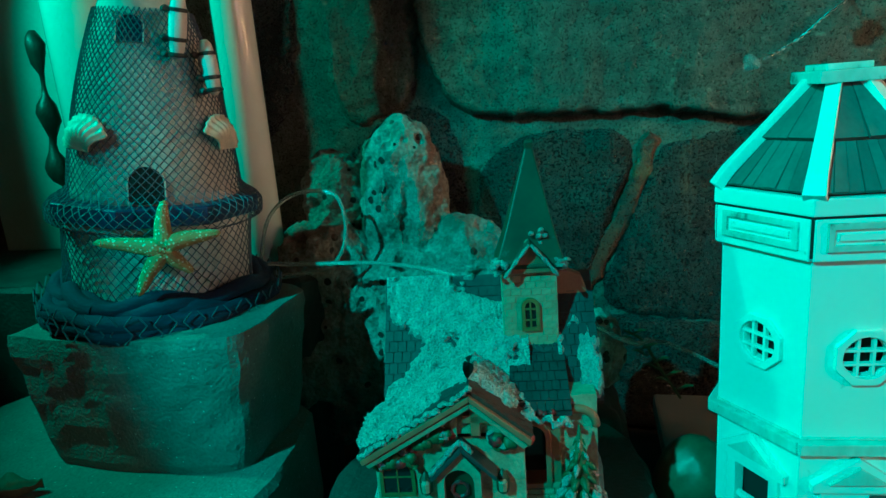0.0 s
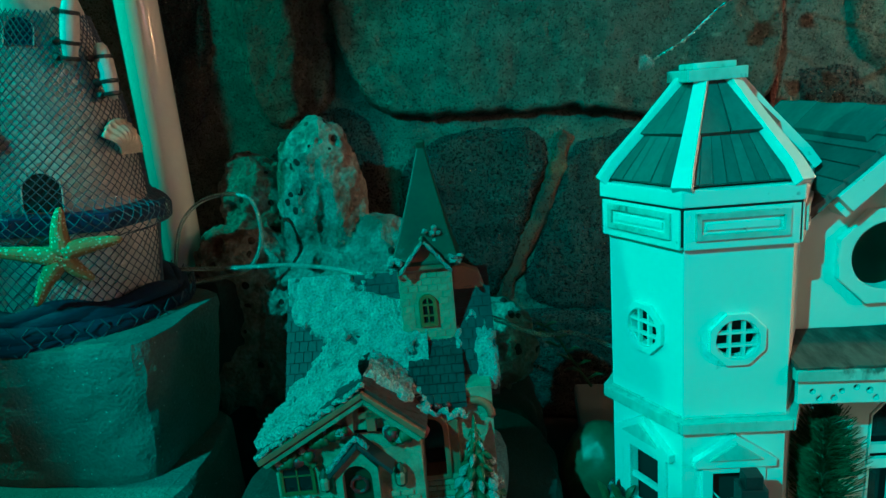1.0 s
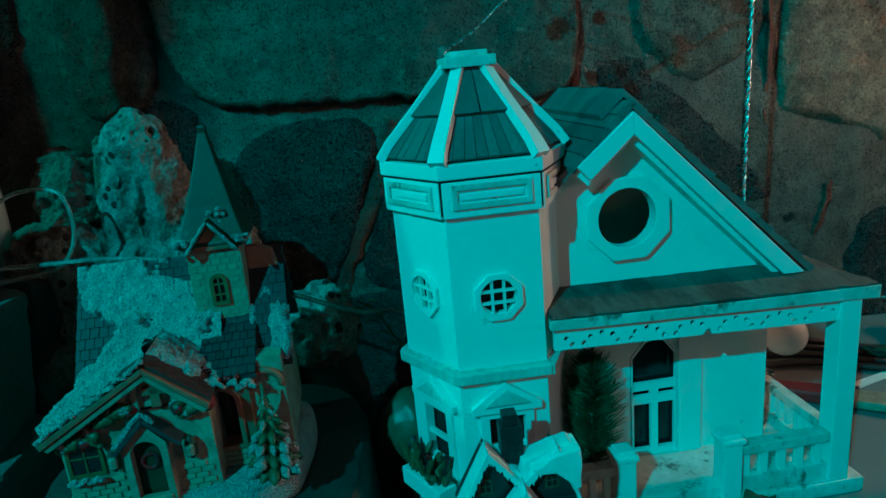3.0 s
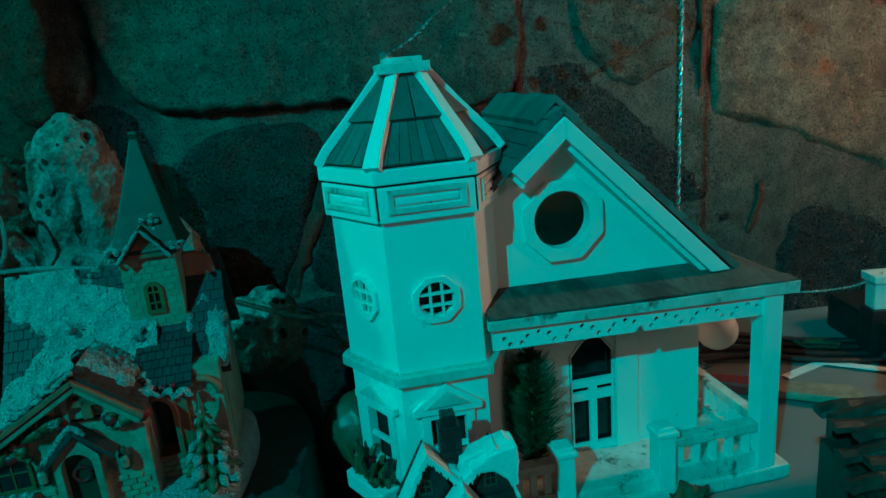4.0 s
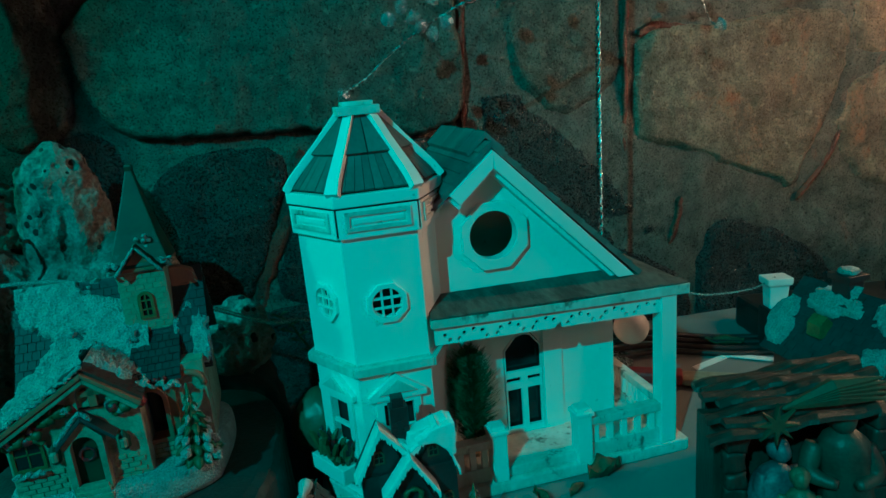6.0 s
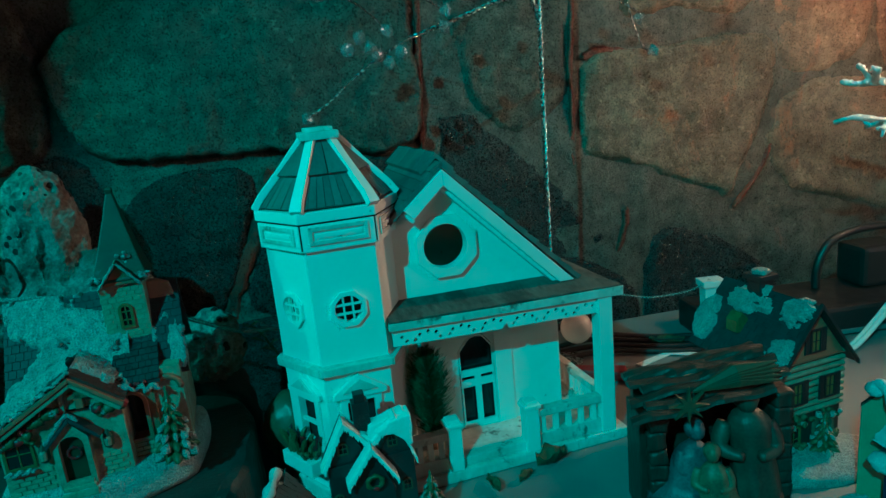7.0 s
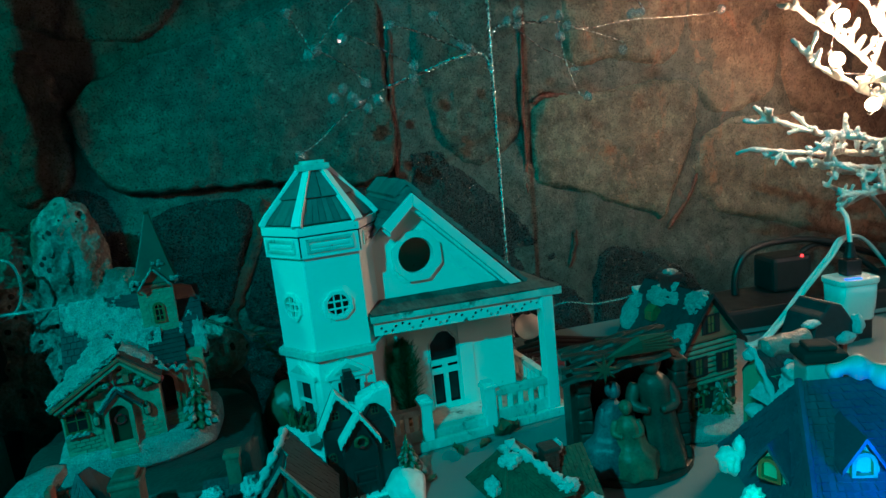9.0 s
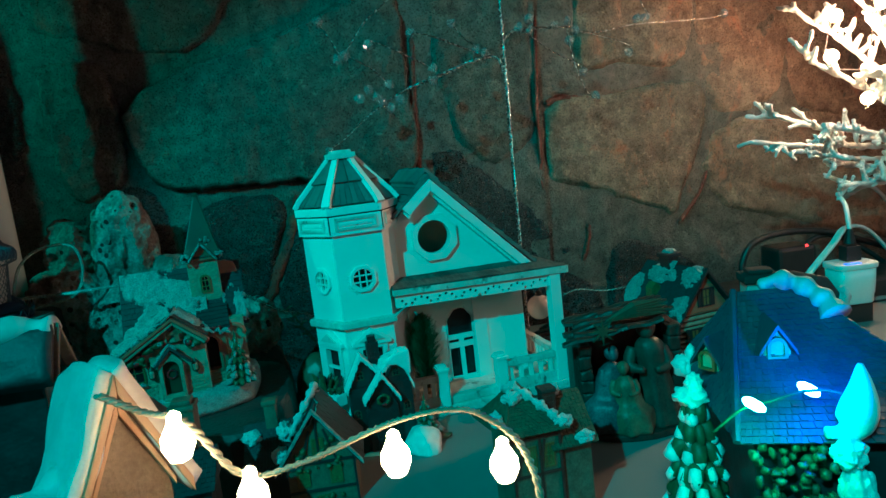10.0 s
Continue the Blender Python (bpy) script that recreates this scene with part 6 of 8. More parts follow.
for x, z, y in ((-0.019, 0.082, 0.002), (0.016, 0.080, 0.002), (-0.026, 0.040, 0.0), (0.023, 0.040, 0.0)):
    window(cross_house, x - 0.0038, x + 0.0038, z, z + 0.0105, y, PALM, PANE, 0.0012, (1, 1), True)
b = bm()
panel(b, rect(-0.0105, 0.0105, 0.0, 0.030), [rect(-0.0085, -0.001, 0.002, 0.014), rect(0.001, 0.0085, 0.002, 0.014), rect(-0.0085, 0.0085, 0.017, 0.027)], -0.0085, -0.006)
part("door", b, DARK_HOUSE, cross_house, "dark panelled door", bevel=0.0004)
b = bm()
tube(b, [(-0.001 + 0.0052 * math.cos(a * 0.3927), -0.0095, 0.0600 + 0.0052 * math.sin(a * 0.3927)) for a in range(17)], [0.0017 + 0.0005 * math.sin(a * 2.2) for a in range(17)], 7, False)
wr = part("wreath", b, LEAF_GREEN, cross_house, smooth=True)
b = bm()
blob(b, (-0.001, -0.0105, 0.0550), (0.0028, 0.0012, 0.0018), 2, 0.3, 2, 1)
part("bow", b, RED, wr, smooth=True)
fir(cross_house, 0.040, 0.000, 0.006, 0.046, 0.015, LEAF_GREEN, SHADED_SNOW, 8)
b = bm()
blob(b, (0.033, -0.013, 0.002), (0.017, 0.026, 0.021), 4, 0.14, 1.6, 4)
blob(b, (0.004, -0.006, 0.0), (0.030, 0.007, 0.003), 4, 0.15, 2, 5)
for v in b.verts:
    v.co.z = max(v.co.z, 0.0)
part("snow_bank", b, BRIGHT_SNOW, cross_house, smooth=True)

for ob in cross_house.children_recursive:
    ob.data.transform(Matrix.Scale(0.888, 4, (0, 0, 1)))

# ---- half-timbered house with chimney, nearer the camera ----
t = thing("ceramic_house", pose(0.070, 0.187, -0.011, 0, 0, -4), "green half-timbered ceramic house with snow and brick chimney", "house figurine")
sides = gable_house(t, 0.058, 0.060, 0.052, 0.040, STUCCO, SLATE, 0.006, 9, 14)
for o, ex, ey in sides[:1]:
    b = bm()
    snow_patch(b, o, ex, ey, 0.0035, -0.05, 2.2, o[0] * 100, (36, 36), 0.0)
    if o[0] < 0:
        bmesh.ops.reverse_faces(b, faces=b.faces)
    for v in b.verts:
        v.co.z += 0.003
    part("roof_snow", b, SNOW, t, smooth=True)
for s in (-1, 1):
    b = bm()
    prism(b, [(0, 0.0945), (s * 0.036, 0.0455), (s * 0.036, 0.0495), (0, 0.0995)], -0.009, -0.0055)
    part("snowy_verge", b, SNOW, t, bevel=0.001)
for x0, z0, x1, z1 in ((-0.028, 0.0, -0.028, 0.052), (0.028, 0.0, 0.028, 0.052), (-0.028, 0.050, 0.028, 0.050), (0, 0.05, 0, 0.088), (-0.014, 0.05, -0.006, 0.078), (0.014, 0.05, 0.006, 0.078), (-0.028, 0.026, 0.028, 0.026)):
    b = bm()
    tube(b, [(x0, -0.0006, z0), (x1, -0.0006, z1)], 0.0013, 4)
    part("timber", b, DARK_HOUSE, t)
for x, z in ((0.0, 0.056), (-0.015, 0.030), (0.012, 0.030), (0.0, 0.006)):
    window(t, x - 0.0052, x + 0.0052, z, z + 0.015, 0.0, GOLD, GOLD, 0.0014, (1, 1), False)
b = bm()
rng = random.Random(7)
for k in range(40):
    blob(b, (rng.uniform(-0.022, 0.022), -0.001, rng.uniform(0.044, 0.072) if k % 2 else rng.uniform(0.0, 0.02)), rng.uniform(0.001, 0.003), 2, 0.5, 2, k)
tagged(part("ivy", b, LEAF_GREEN, t, smooth=True), kind="stuff")
b = bm()
box(b, -0.043, -0.033, 0.025, 0.034, 0.0, 0.096)
chimney = part("chimney", b, STUCCO, t, "grey stone chimney", bevel=0.0006)
b = bm()
box(b, -0.0443, -0.0317, 0.0237, 0.0353, 0.096, 0.1000)
part("chimney_cap", b, STUCCO, chimney, bevel=0.0008)
b = bm()
tube(b, smooth_line([(-0.002, 0.058, 0.0965), (-0.003, 0.040, 0.0975), (-0.008, 0.026, 0.0920), (-0.014, 0.018, 0.0840), (-0.020, 0.012, 0.0760), (-0.025, 0.010, 0.0690)], 6), [0.0030 + 0.0012 * math.sin(k * 1.1) + 0.0006 * math.sin(k * 2.7) for k in range(31)], 10)
part("ridge_snow", b, GLITTER, t, smooth=True)
# side wing whose slate slope faces the front
b = bm()
prism(b, [(0.004, 0.0), (0.054, 0.0), (0.054, 0.050), (0.030, 0.076), (0.004, 0.050)], -0.058, -0.027, "x")
part("side_wing", b, DARK_HOUSE, t, bevel=0.0006)
b = bm()
prism(b, [(-0.002, 0.0465), (0.030, 0.0795), (0.060, 0.0465)], -0.061, -0.020, "x")
wing = part("wing_roof", b, SLATE, t)
b = bm()
slope_tiles(b, (-0.062, -0.002, 0.0470), (-0.014, -0.002, 0.0470), (-0.062, 0.030, 0.0800), (-0.014, 0.030, 0.0800), 15, 18)
tagged(part("slate", b, SLATE, wing), kind="stuff")
for c, r, sd in (((-0.055, 0.022, 0.0715), (0.008, 0.009, 0.0055), 21), ((-0.058, 0.003, 0.0525), (0.005, 0.005, 0.0035), 22), ((-0.027, 0.020, 0.0740), (0.006, 0.013, 0.0065), 23), ((-0.032, 0.006, 0.0590), (0.006, 0.010, 0.0055), 24)):
    b = bm()
    blob(b, c, r, 5, 0.42, 2.3, sd)
    part("roof_snow", b, GLITTER, t, smooth=True)

# ---- slate house with a stout chimney, beside the half-timbered one ----
t = thing("ceramic_house", pose(-0.030, 0.120, -0.004, 0, 0, 0), "dark slate-roofed ceramic house with stout stone chimney and snow", "house figurine")
b = bm()
box(b, -0.018, 0.012, 0.002, 0.034, 0.0, 0.108)
part("wall", b, STUCCO, t, bevel=0.0006)
b = bm()
v = [b.verts.new(p) for p in ((-0.021, -0.004, 0.106), (0.013, -0.004, 0.105), (0.013, 0.038, 0.106), (-0.021, 0.038, 0.107), (-0.010, 0.013, 0.1375), (-0.006, 0.022, 0.1370))]
for f in ((0, 1, 4), (1, 2, 5, 4), (2, 3, 5), (3, 0, 4, 5), (3, 2, 1, 0)):
    b.faces.new([v[i] for i in f])
roof = part("roof", b, SLATE, t)
b = bm()
slope_tiles(b, (-0.021, -0.005, 0.1062), (0.013, -0.005, 0.1052), (-0.0105, 0.0125, 0.1382), (-0.0095, 0.0125, 0.1382), 14, 14)
tagged(part("slate", b, SLATE, roof), kind="stuff")
b = bm()
box(b, 0.0095, 0.0250, -0.001, 0.014, 0.0, 0.1290)
bmesh.ops.subdivide_edges(b, edges=b.edges, cuts=6, use_grid_fill=True)
for v in b.verts:
    v.co += 0.0011 * noise.noise_vector(v.co * 150)
chimney = part("chimney", b, STUCCO, t, "stout grey stone chimney", smooth=False)
b = bm()
box(b, 0.0082, 0.0263, -0.0024, 0.0154, 0.1290, 0.1330)
box(b, 0.0105, 0.0240, 0.0000, 0.0130, 0.1330, 0.1362)
part("chimney_cap", b, STUCCO, chimney, bevel=0.0012)
b = bm()
box(b, -0.008, 0.034, -0.030, 0.002, 0.0, 0.086)
wing = part("front_wing", b, DARK_HOUSE, t, bevel=0.0006)
b = bm()
prism(b, [(-0.034, 0.084), (0.0, 0.1015), (0.006, 0.086)], -0.012, 0.037, "x")
part("wing_roof", b, SLATE, wing)
b = bm()
slope_tiles(b, (-0.012, -0.0345, 0.0842), (0.037, -0.0345, 0.0842), (-0.012, -0.0005, 0.1022), (0.037, -0.0005, 0.1022), 10, 16)
tagged(part("slate", b, SLATE, wing), kind="stuff")
b = bm()
tube(b, smooth_line([(-0.019, -0.006, 0.1060), (-0.008, -0.005, 0.1050), (0.006, -0.004, 0.1060), (0.022, -0.003, 0.1055)], 8), [0.0026 + 0.0010 * noise.noise(Vector((k * 0.5, 3.0, 1.0))) for k in range(25)], 9)
part("ridge_snow", b, SNOW, t, smooth=True)
b = bm()
box(b, -0.0225, -0.0190, -0.004, 0.004, 0.0, 0.1385)
part("corner_post", b, TERRA, t, bevel=0.0008)
b = bm()
box(b, -0.046, -0.0225, 0.002, 0.030, 0.0, 0.122)
part("side_wall", b, STUCCO, t, bevel=0.0006)
b = bm()
prism(b, [(-0.050, 0.124), (-0.022, 0.130), (-0.022, 0.137), (-0.034, 0.1375), (-0.050, 0.1310)], -0.003, 0.034)
bmesh.ops.subdivide_edges(b, edges=b.edges, cuts=5, use_grid_fill=True)
for v in b.verts:
    v.co += 0.0014 * noise.noise_vector(v.co * 110)
part("side_snow", b, SNOW, t, "snow-covered side roof", smooth=True)

# ---- cottage with mossy thatch, front middle ----
t = thing("ceramic_cottage", pose(0.205, 0.085, 0, 0, 0, 3), "half-timbered ceramic cottage with mossy hipped roof, snow and chimney", "house figurine")
b = bm()
box(b, 0.002, 0.041, 0.003, 0.046, 0.0, 0.0765)
part("wall", b, STUCCO, t, bevel=0.0006)
b = bm()
prism(b, [(0.006, 0.0), (0.052, 0.0), (0.052, 0.058), (0.030, 0.085), (0.006, 0.062)], 0.0415, 0.066, "x")
part("side_wing", b, STUCCO, t, bevel=0.0006)
E0, E1, E2, E3, T0, T1 = (-0.003, -0.003, 0.0750), (0.046, -0.003, 0.0740), (0.046, 0.050, 0.0750), (-0.011, 0.046, 0.0760), (0.013, 0.026, 0.1030), (0.020, 0.034, 0.1030)
b = bm()
v = [b.verts.new(p) for p in (E0, E1, E2, E3, T0, T1)]
for f in ((0, 1, 4), (1, 5, 4), (1, 2, 5), (2, 3, 5), (3, 4, 5), (3, 0, 4), (3, 2, 1, 0)):
    b.faces.new([v[i] for i in f])
roof = part("hipped_roof", b, MOSS_TILE, t)
b = bm()
for lo0, lo1, hi0, hi1, cols in ((E0, E1, T0, T0, 17), (E3, E0, T0, T0, 17), (E1, E2, T1, T1, 17), (E2, E3, T1, T0, 17)):
    slope_tiles(b, lo0, lo1, hi0, hi1, 15, cols)
tagged(part("tile", b, MOSS_TILE, roof), kind="stuff")
b = bm()
prism(b, [(0.000, 0.0575), (0.030, 0.0885), (0.058, 0.0575)], 0.034, 0.069, "x")
wing = part("wing_roof", b, MOSS_TILE, t)
b = bm()
slope_tiles(b, (0.033, 0.000, 0.0580), (0.070, 0.000, 0.0580), (0.033, 0.030, 0.0890), (0.070, 0.030, 0.0890), 14, 12)
slope_tiles(b, (0.070, 0.058, 0.0580), (0.033, 0.058, 0.0580), (0.070, 0.030, 0.0890), (0.033, 0.030, 0.0890), 14, 12)
tagged(part("tile", b, MOSS_TILE, wing), kind="stuff")
b = bm()
tube(b, [Vector(E0).lerp(Vector(T0), k / 10) + Vector((0, -0.0006, 0.0008)) for k in range(11)], 0.0011, 6)
part("hip_ridge", b, MOSS_TILE, roof)


def crust(centre, size, seed, parent):
    """A rough clump of glittering snow."""
    b = bm()
    blob(b, centre, size, 5, 0.42, 2.3, seed)
    return part("roof_snow", b, GLITTER, parent, "clump of glittering snow", smooth=True)


b = bm()
line = smooth_line([(0.009, 0.022, 0.1010), (0.014, 0.025, 0.1040), (0.021, 0.020, 0.0985), (0.029, 0.012, 0.0915), (0.036, 0.006, 0.0850), (0.041, 0.002, 0.0800)], 7)
tube(b, line, [(0.0030 + 0.0013 * math.sin(k * 0.9) + 0.0009 * math.sin(k * 2.3)) * (0.55 if k in (0, len(line) - 1) else 1) for k in range(len(line))], 12)
part("hip_snow", b, GLITTER, t, "thick snow along the hip", smooth=True)
crust((0.012, 0.018, 0.0965), (0.0075, 0.0055, 0.0050), 3, t)
crust((0.043, 0.003, 0.0775), (0.0080, 0.0050, 0.0046), 5, t)
crust((-0.0035, 0.013, 0.0845), (0.0045, 0.0065, 0.0055), 8, t)
crust((0.0600, 0.003, 0.0625), (0.0075, 0.0050, 0.0040), 9, t)
crust((0.0490, 0.026, 0.0930), (0.0035, 0.0035, 0.0050), 11, t)
b = bm()
box(b, 0.0355, 0.0460, 0.017, 0.027, 0.060, 0.0950)
for k in range(6):
    for j in range(3):
        box(b, 0.0358 + 0.0034 * j, 0.0388 + 0.0034 * j, 0.0163, 0.017, 0.0650 + 0.0047 * k, 0.0690 + 0.0047 * k)
chimney = part("chimney", b, WING_RED, t, "dark red brick chimney", bevel=0.0003)
b = bm()
box(b, 0.0345, 0.0470, 0.016, 0.028, 0.0950, 0.0980)
part("chimney_cap", b, SLAB, chimney, bevel=0.0006)
for x in (0.017, 0.031):
    window(t, x - 0.0042, x + 0.0042, 0.046, 0.064, 0.003, GOLD, GOLD, 0.0012, (1, 1))
for x0, z0, x1, z1 in ((0.003, 0.0, 0.003, 0.075), (0.024, 0.0, 0.024, 0.072), (0.040, 0.0, 0.040, 0.075), (0.003, 0.070, 0.040, 0.070), (0.003, 0.042, 0.040, 0.042), (0.006, 0.044, 0.012, 0.068), (0.028, 0.068, 0.024, 0.046)):
    b = bm()
    tube(b, [(x0, 0.0026, z0), (x1, 0.0026, z1)], 0.0013, 4)
    part("timber", b, WING_RED, t)
b = bm()
blob(b, (0.032, -0.004, 0.002), (0.042, 0.016, 0.009), 4, 0.15, 2.4, 8)
for v in b.verts:
    v.co.z = max(v.co.z, 0.0)
part("snow_bank", b, GLITTER, t, smooth=True)

# ---- nativity stable with three plain figures ----
ST = pose(0.362, 0.210, 0, 0, 0, -11)
stable = thing("nativity_stable", ST, "dark bark-covered nativity stable with log roof and star", "stable")
b = bm()
line = [(x, y) for x, y in ngon(28, 0.056, 0, 0.008, 0, 0.040)]
prism(b, line, 0.0, 0.007, "z")
part("base", b, STABLE, stable, "dark oval base", bevel=0.002)
b = bm()
panel(b, rect(-0.046, 0.048, 0.007, 0.096), [], 0.030, 0.036)
part("back_wall", b, STABLE, stable)
rng = random.Random(12)
for x0, x1, n in ((-0.0455, -0.0340, 7), (0.0380, 0.0500, 8)):
    z = 0.007
    for k in range(n):
        b = bm()
        h = rng.uniform(0.0100, 0.0138)
        dx, dy = rng.uniform(-0.0008, 0.0008), rng.uniform(-0.001, 0.001)
        box(b, x0 + dx, x1 + dx, -0.005 + dy, 0.012 + dy, z, min(z + h, 0.098) - 0.0006)
        bmesh.ops.subdivide_edges(b, edges=b.edges, cuts=4, use_grid_fill=True)
        for v in b.verts:
            v.co += 0.0016 * noise.noise_vector(v.co * 160)
        part("pillar_stone", b, STABLE, stable, smooth=True)
        z += h
b = bm()
box(b, 0.042, 0.050, 0.004, 0.034, 0.007, 0.098)
part("side_wall", b, STABLE, stable, bevel=0.001)
b = bm()
box(b, -0.050, -0.043, 0.004, 0.034, 0.007, 0.086)
part("side_wall", b, STABLE, stable, bevel=0.001)
for k, (y, z, x0, x1) in enumerate(((-0.016, 0.104, -0.062, 0.030), (-0.008, 0.107, -0.050, 0.043), (0.000, 0.109, -0.058, 0.040), (0.008, 0.111, -0.047, 0.043), (0.016, 0.112, -0.054, 0.038), (0.025, 0.112, -0.050, 0.043), (0.034, 0.110, -0.052, 0.041))):
    b = bm()
    n = 14
    rows = []
    for i in range(n + 1):
        x = x0 + (x1 - x0) * i / n
        c = z + 0.17 * x + 0.0014 * math.sin(i * 0.9 + k * 2.1)
        w = 0.0050 + 0.0013 * noise.noise(Vector((i * 0.6, k * 3.1, 1)))
        h = 0.0022 + 0.0010 * noise.noise(Vector((i * 0.9, k * 1.7, 4)))
        rows.append([b.verts.new((x, y + v * w, c + u * h)) for v, u in ((-1, -0.6), (-0.8, 0.5), (-0.2, 1.1), (0.5, 0.8), (1, 0.1), (0.6, -1))])
    for p, q in zip(rows, rows[1:]):
        for i in range(6):
            b.faces.new((p[i], p[(i + 1) % 6], q[(i + 1) % 6], q[i]))
    b.faces.new(rows[0][::-1])
    b.faces.new(rows[-1])
    part("roof_board", b, STABLE, stable)
for k in range(5):
    b = bm()
    a = -0.4 + k * 0.22
    tip = Vector((-0.010 + 0.044 * math.cos(a * 0.5 + 0.15), -0.018, 0.114 + 0.026 * math.sin(a * 0.6 + 0.25)))
    o = Vector((-0.022, -0.018, 0.112))
    tube(b, [o, o.lerp(tip, 0.5) + Vector((0, 0, 0.004)), tip], [0.0010, 0.0048, 0.0006], 6)
    part("palm_leaf", b, PALM, stable)
b = bm()
star = []
for k in range(16):
    r = 0.013 if k % 2 == 0 else 0.004
    star.append((-0.026 + r * math.cos(k * math.pi / 8), 0.104 + r * math.sin(k * math.pi / 8)))
prism(b, star, -0.0225, -0.0195)
part("star", b, PALM, stable, "carved eight-pointed star", bevel=0.0004)


def figure(name, m, label, material, height, seated=False, lean=0.0):
    """A plain robed statue: one lathed body with head, hood, arms and folds."""
    b = bm()
    h = height
    prof = [(0.19, 0.0), (0.20, 0.04), (0.165, 0.25), (0.135, 0.5), (0.145, 0.68), (0.12, 0.78), (0.055, 0.835)] if not seated else [(0.34, 0.0), (0.36, 0.08), (0.33, 0.30), (0.22, 0.42), (0.175, 0.60), (0.14, 0.72), (0.06, 0.80)]
    prof = smooth_line([(r * h, 0, z * h) for r, z in prof], 5)
    vs = lathe(b, [(p.x, p.z) for p in prof], 28)
    for v in vs:
        a = math.atan2(v.co.y, v.co.x)
        f = v.co.z / h
        k = 1 + 0.10 * math.sin(a * 7 + f * 4) * (1 - f) + 0.05 * noise.noise(v.co * 200)
        v.co.x *= k
        v.co.y *= k * 0.82
        v.co.x += lean * h * f * f
    x = lean * h * 0.85
    blob(b, (x, -0.02 * h, 0.905 * h), (0.068 * h, 0.072 * h, 0.088 * h), 3, 0.06, 3, 1)
    blob(b, (x, 0.018 * h, 0.915 * h), (0.088 * h, 0.080 * h, 0.098 * h), 3, 0.10, 3, 2)
    for s in (-1, 1):
        tube(b, smooth_line([(x + s * 0.13 * h, 0, 0.74 * h), (x + s * 0.17 * h, -0.05 * h, 0.58 * h), (x + s * 0.05 * h, -0.15 * h, 0.56 * h)], 5), [0.05 * h, 0.056 * h, 0.06 * h, 0.06 * h, 0.056 * h, 0.054 * h, 0.05 * h, 0.045 * h, 0.04 * h, 0.034 * h, 0.026 * h], 9)
    return solo(name, b, material, label, "statue", m, smooth=True)


figure("statue", ST @ pose(-0.021, -0.004, 0.007, 0, 0, 10), "plain seated robed statuette in muted blue", ROBE_BLUE, 0.076, True, 0.10)
figure("statue", ST @ pose(-0.006, -0.016, 0.007, 0, 0, -15), "plain small pale statuette of a child", ROBE_PALE, 0.064, True, -0.05)
figure("statue", ST @ pose(0.024, -0.008, 0.007, 0, 0, -10), "plain standing robed statuette in dark brown", ROBE, 0.100, False, -0.08)

# ---- log cabin behind the stable ----
K = pose(0.472, 0.251, 0, 0, 0, 7)
cabin = thing("ceramic_cabin", K, "two-storey ceramic log cabin with snow-patched dark roof", "house figurine")
sides = gable_house(cabin, 0.064, 0.082, 0.088, 0.042, WING_RED, SLATE, 0.007, 9, 12, 0.0014)
for z in range(9):
    for x0, x1 in ((-0.033, 0.033), ):
        b = bm()
        tube(b, [(x0, -0.0004, 0.045 + z * 0.0054), (x1, -0.0004, 0.045 + z * 0.0054)], 0.0021, 8)
        part("log", b, LOG, cabin)
b = bm()
prism(b, [(-0.030, 0.0885), (0.030, 0.0885), (0.0, 0.1275)], -0.0035, 0.0)
part("gable_boarding", b, TERRA, cabin, "dark red gable boarding", bevel=0.0004)
for s in (-1, 1):
    b = bm()
    prism(b, [(0, 0.130), (s * 0.0395, 0.0775), (s * 0.0395, 0.0815), (0, 0.1345)], -0.0095, -0.0065)
    part("bargeboard", b, DARK_HOUSE, cabin, bevel=0.0005)
for x, z in ((-0.016, 0.054), (0.016, 0.054), (0.0, 0.094)):
    w = window(cabin, x - 0.0055, x + 0.0055, z, z + 0.019, -0.0036, DARK_HOUSE, GOLD, 0.0016, (1, 1))
    for s in (-1, 1):
        b = bm()
        box(b, x + s * 0.0082 - 0.0022, x + s * 0.0082 + 0.0022, -0.0045, -0.0032, z, z + 0.019)
        part("shutter", b, DARK_HOUSE, w)
window(cabin, -0.022, -0.008, 0.012, 0.034, 0.0, GOLD, PANE, 0.002, (1, 1))
b = bm()
panel(b, arch(0.004, 0.024, 0.008, 0.040), [arch(0.007, 0.021, 0.008, 0.037)], -0.003, 0.0)
part("door_arch", b, STUCCO, cabin, bevel=0.0005)
b = bm()
prism(b, arch(0.007, 0.021, 0.008, 0.037), -0.0012, -0.0004)
part("door", b, DARK_HOUSE, cabin)
fir(cabin, 0.006, -0.010, 0.006, 0.040, 0.014, LEAF_GREEN, SNOW, 15, tiers=6)
rng = random.Random(52)
b, sn = bm(), bm()
for k in range(90):
    blob(b if k % 4 else sn, (rng.uniform(-0.030, 0.030), rng.uniform(-0.004, -0.0005), rng.choice((rng.uniform(0.006, 0.020), rng.uniform(0.034, 0.043)))), rng.uniform(0.0012, 0.0028), 2, 0.5, 2, k)
ivy = tagged(part("ivy", b, MOSS, cabin, "olive leaves in relief", smooth=True), kind="stuff")
tagged(part("ivy_snow", sn, SNOW, ivy, smooth=True), kind="stuff")
b = bm()
blob(b, (0.008, -0.008, 0.002), (0.054, 0.028, 0.013), 4, 0.12, 2.4, 3)
for v in b.verts:
    v.co.z = max(v.co.z, 0.0)
part("snow_bank", b, SNOW, cabin, smooth=True)
o, ex, ey = sides[0]
o, ex, ey = Vector(o), Vector(ex), Vector(ey)
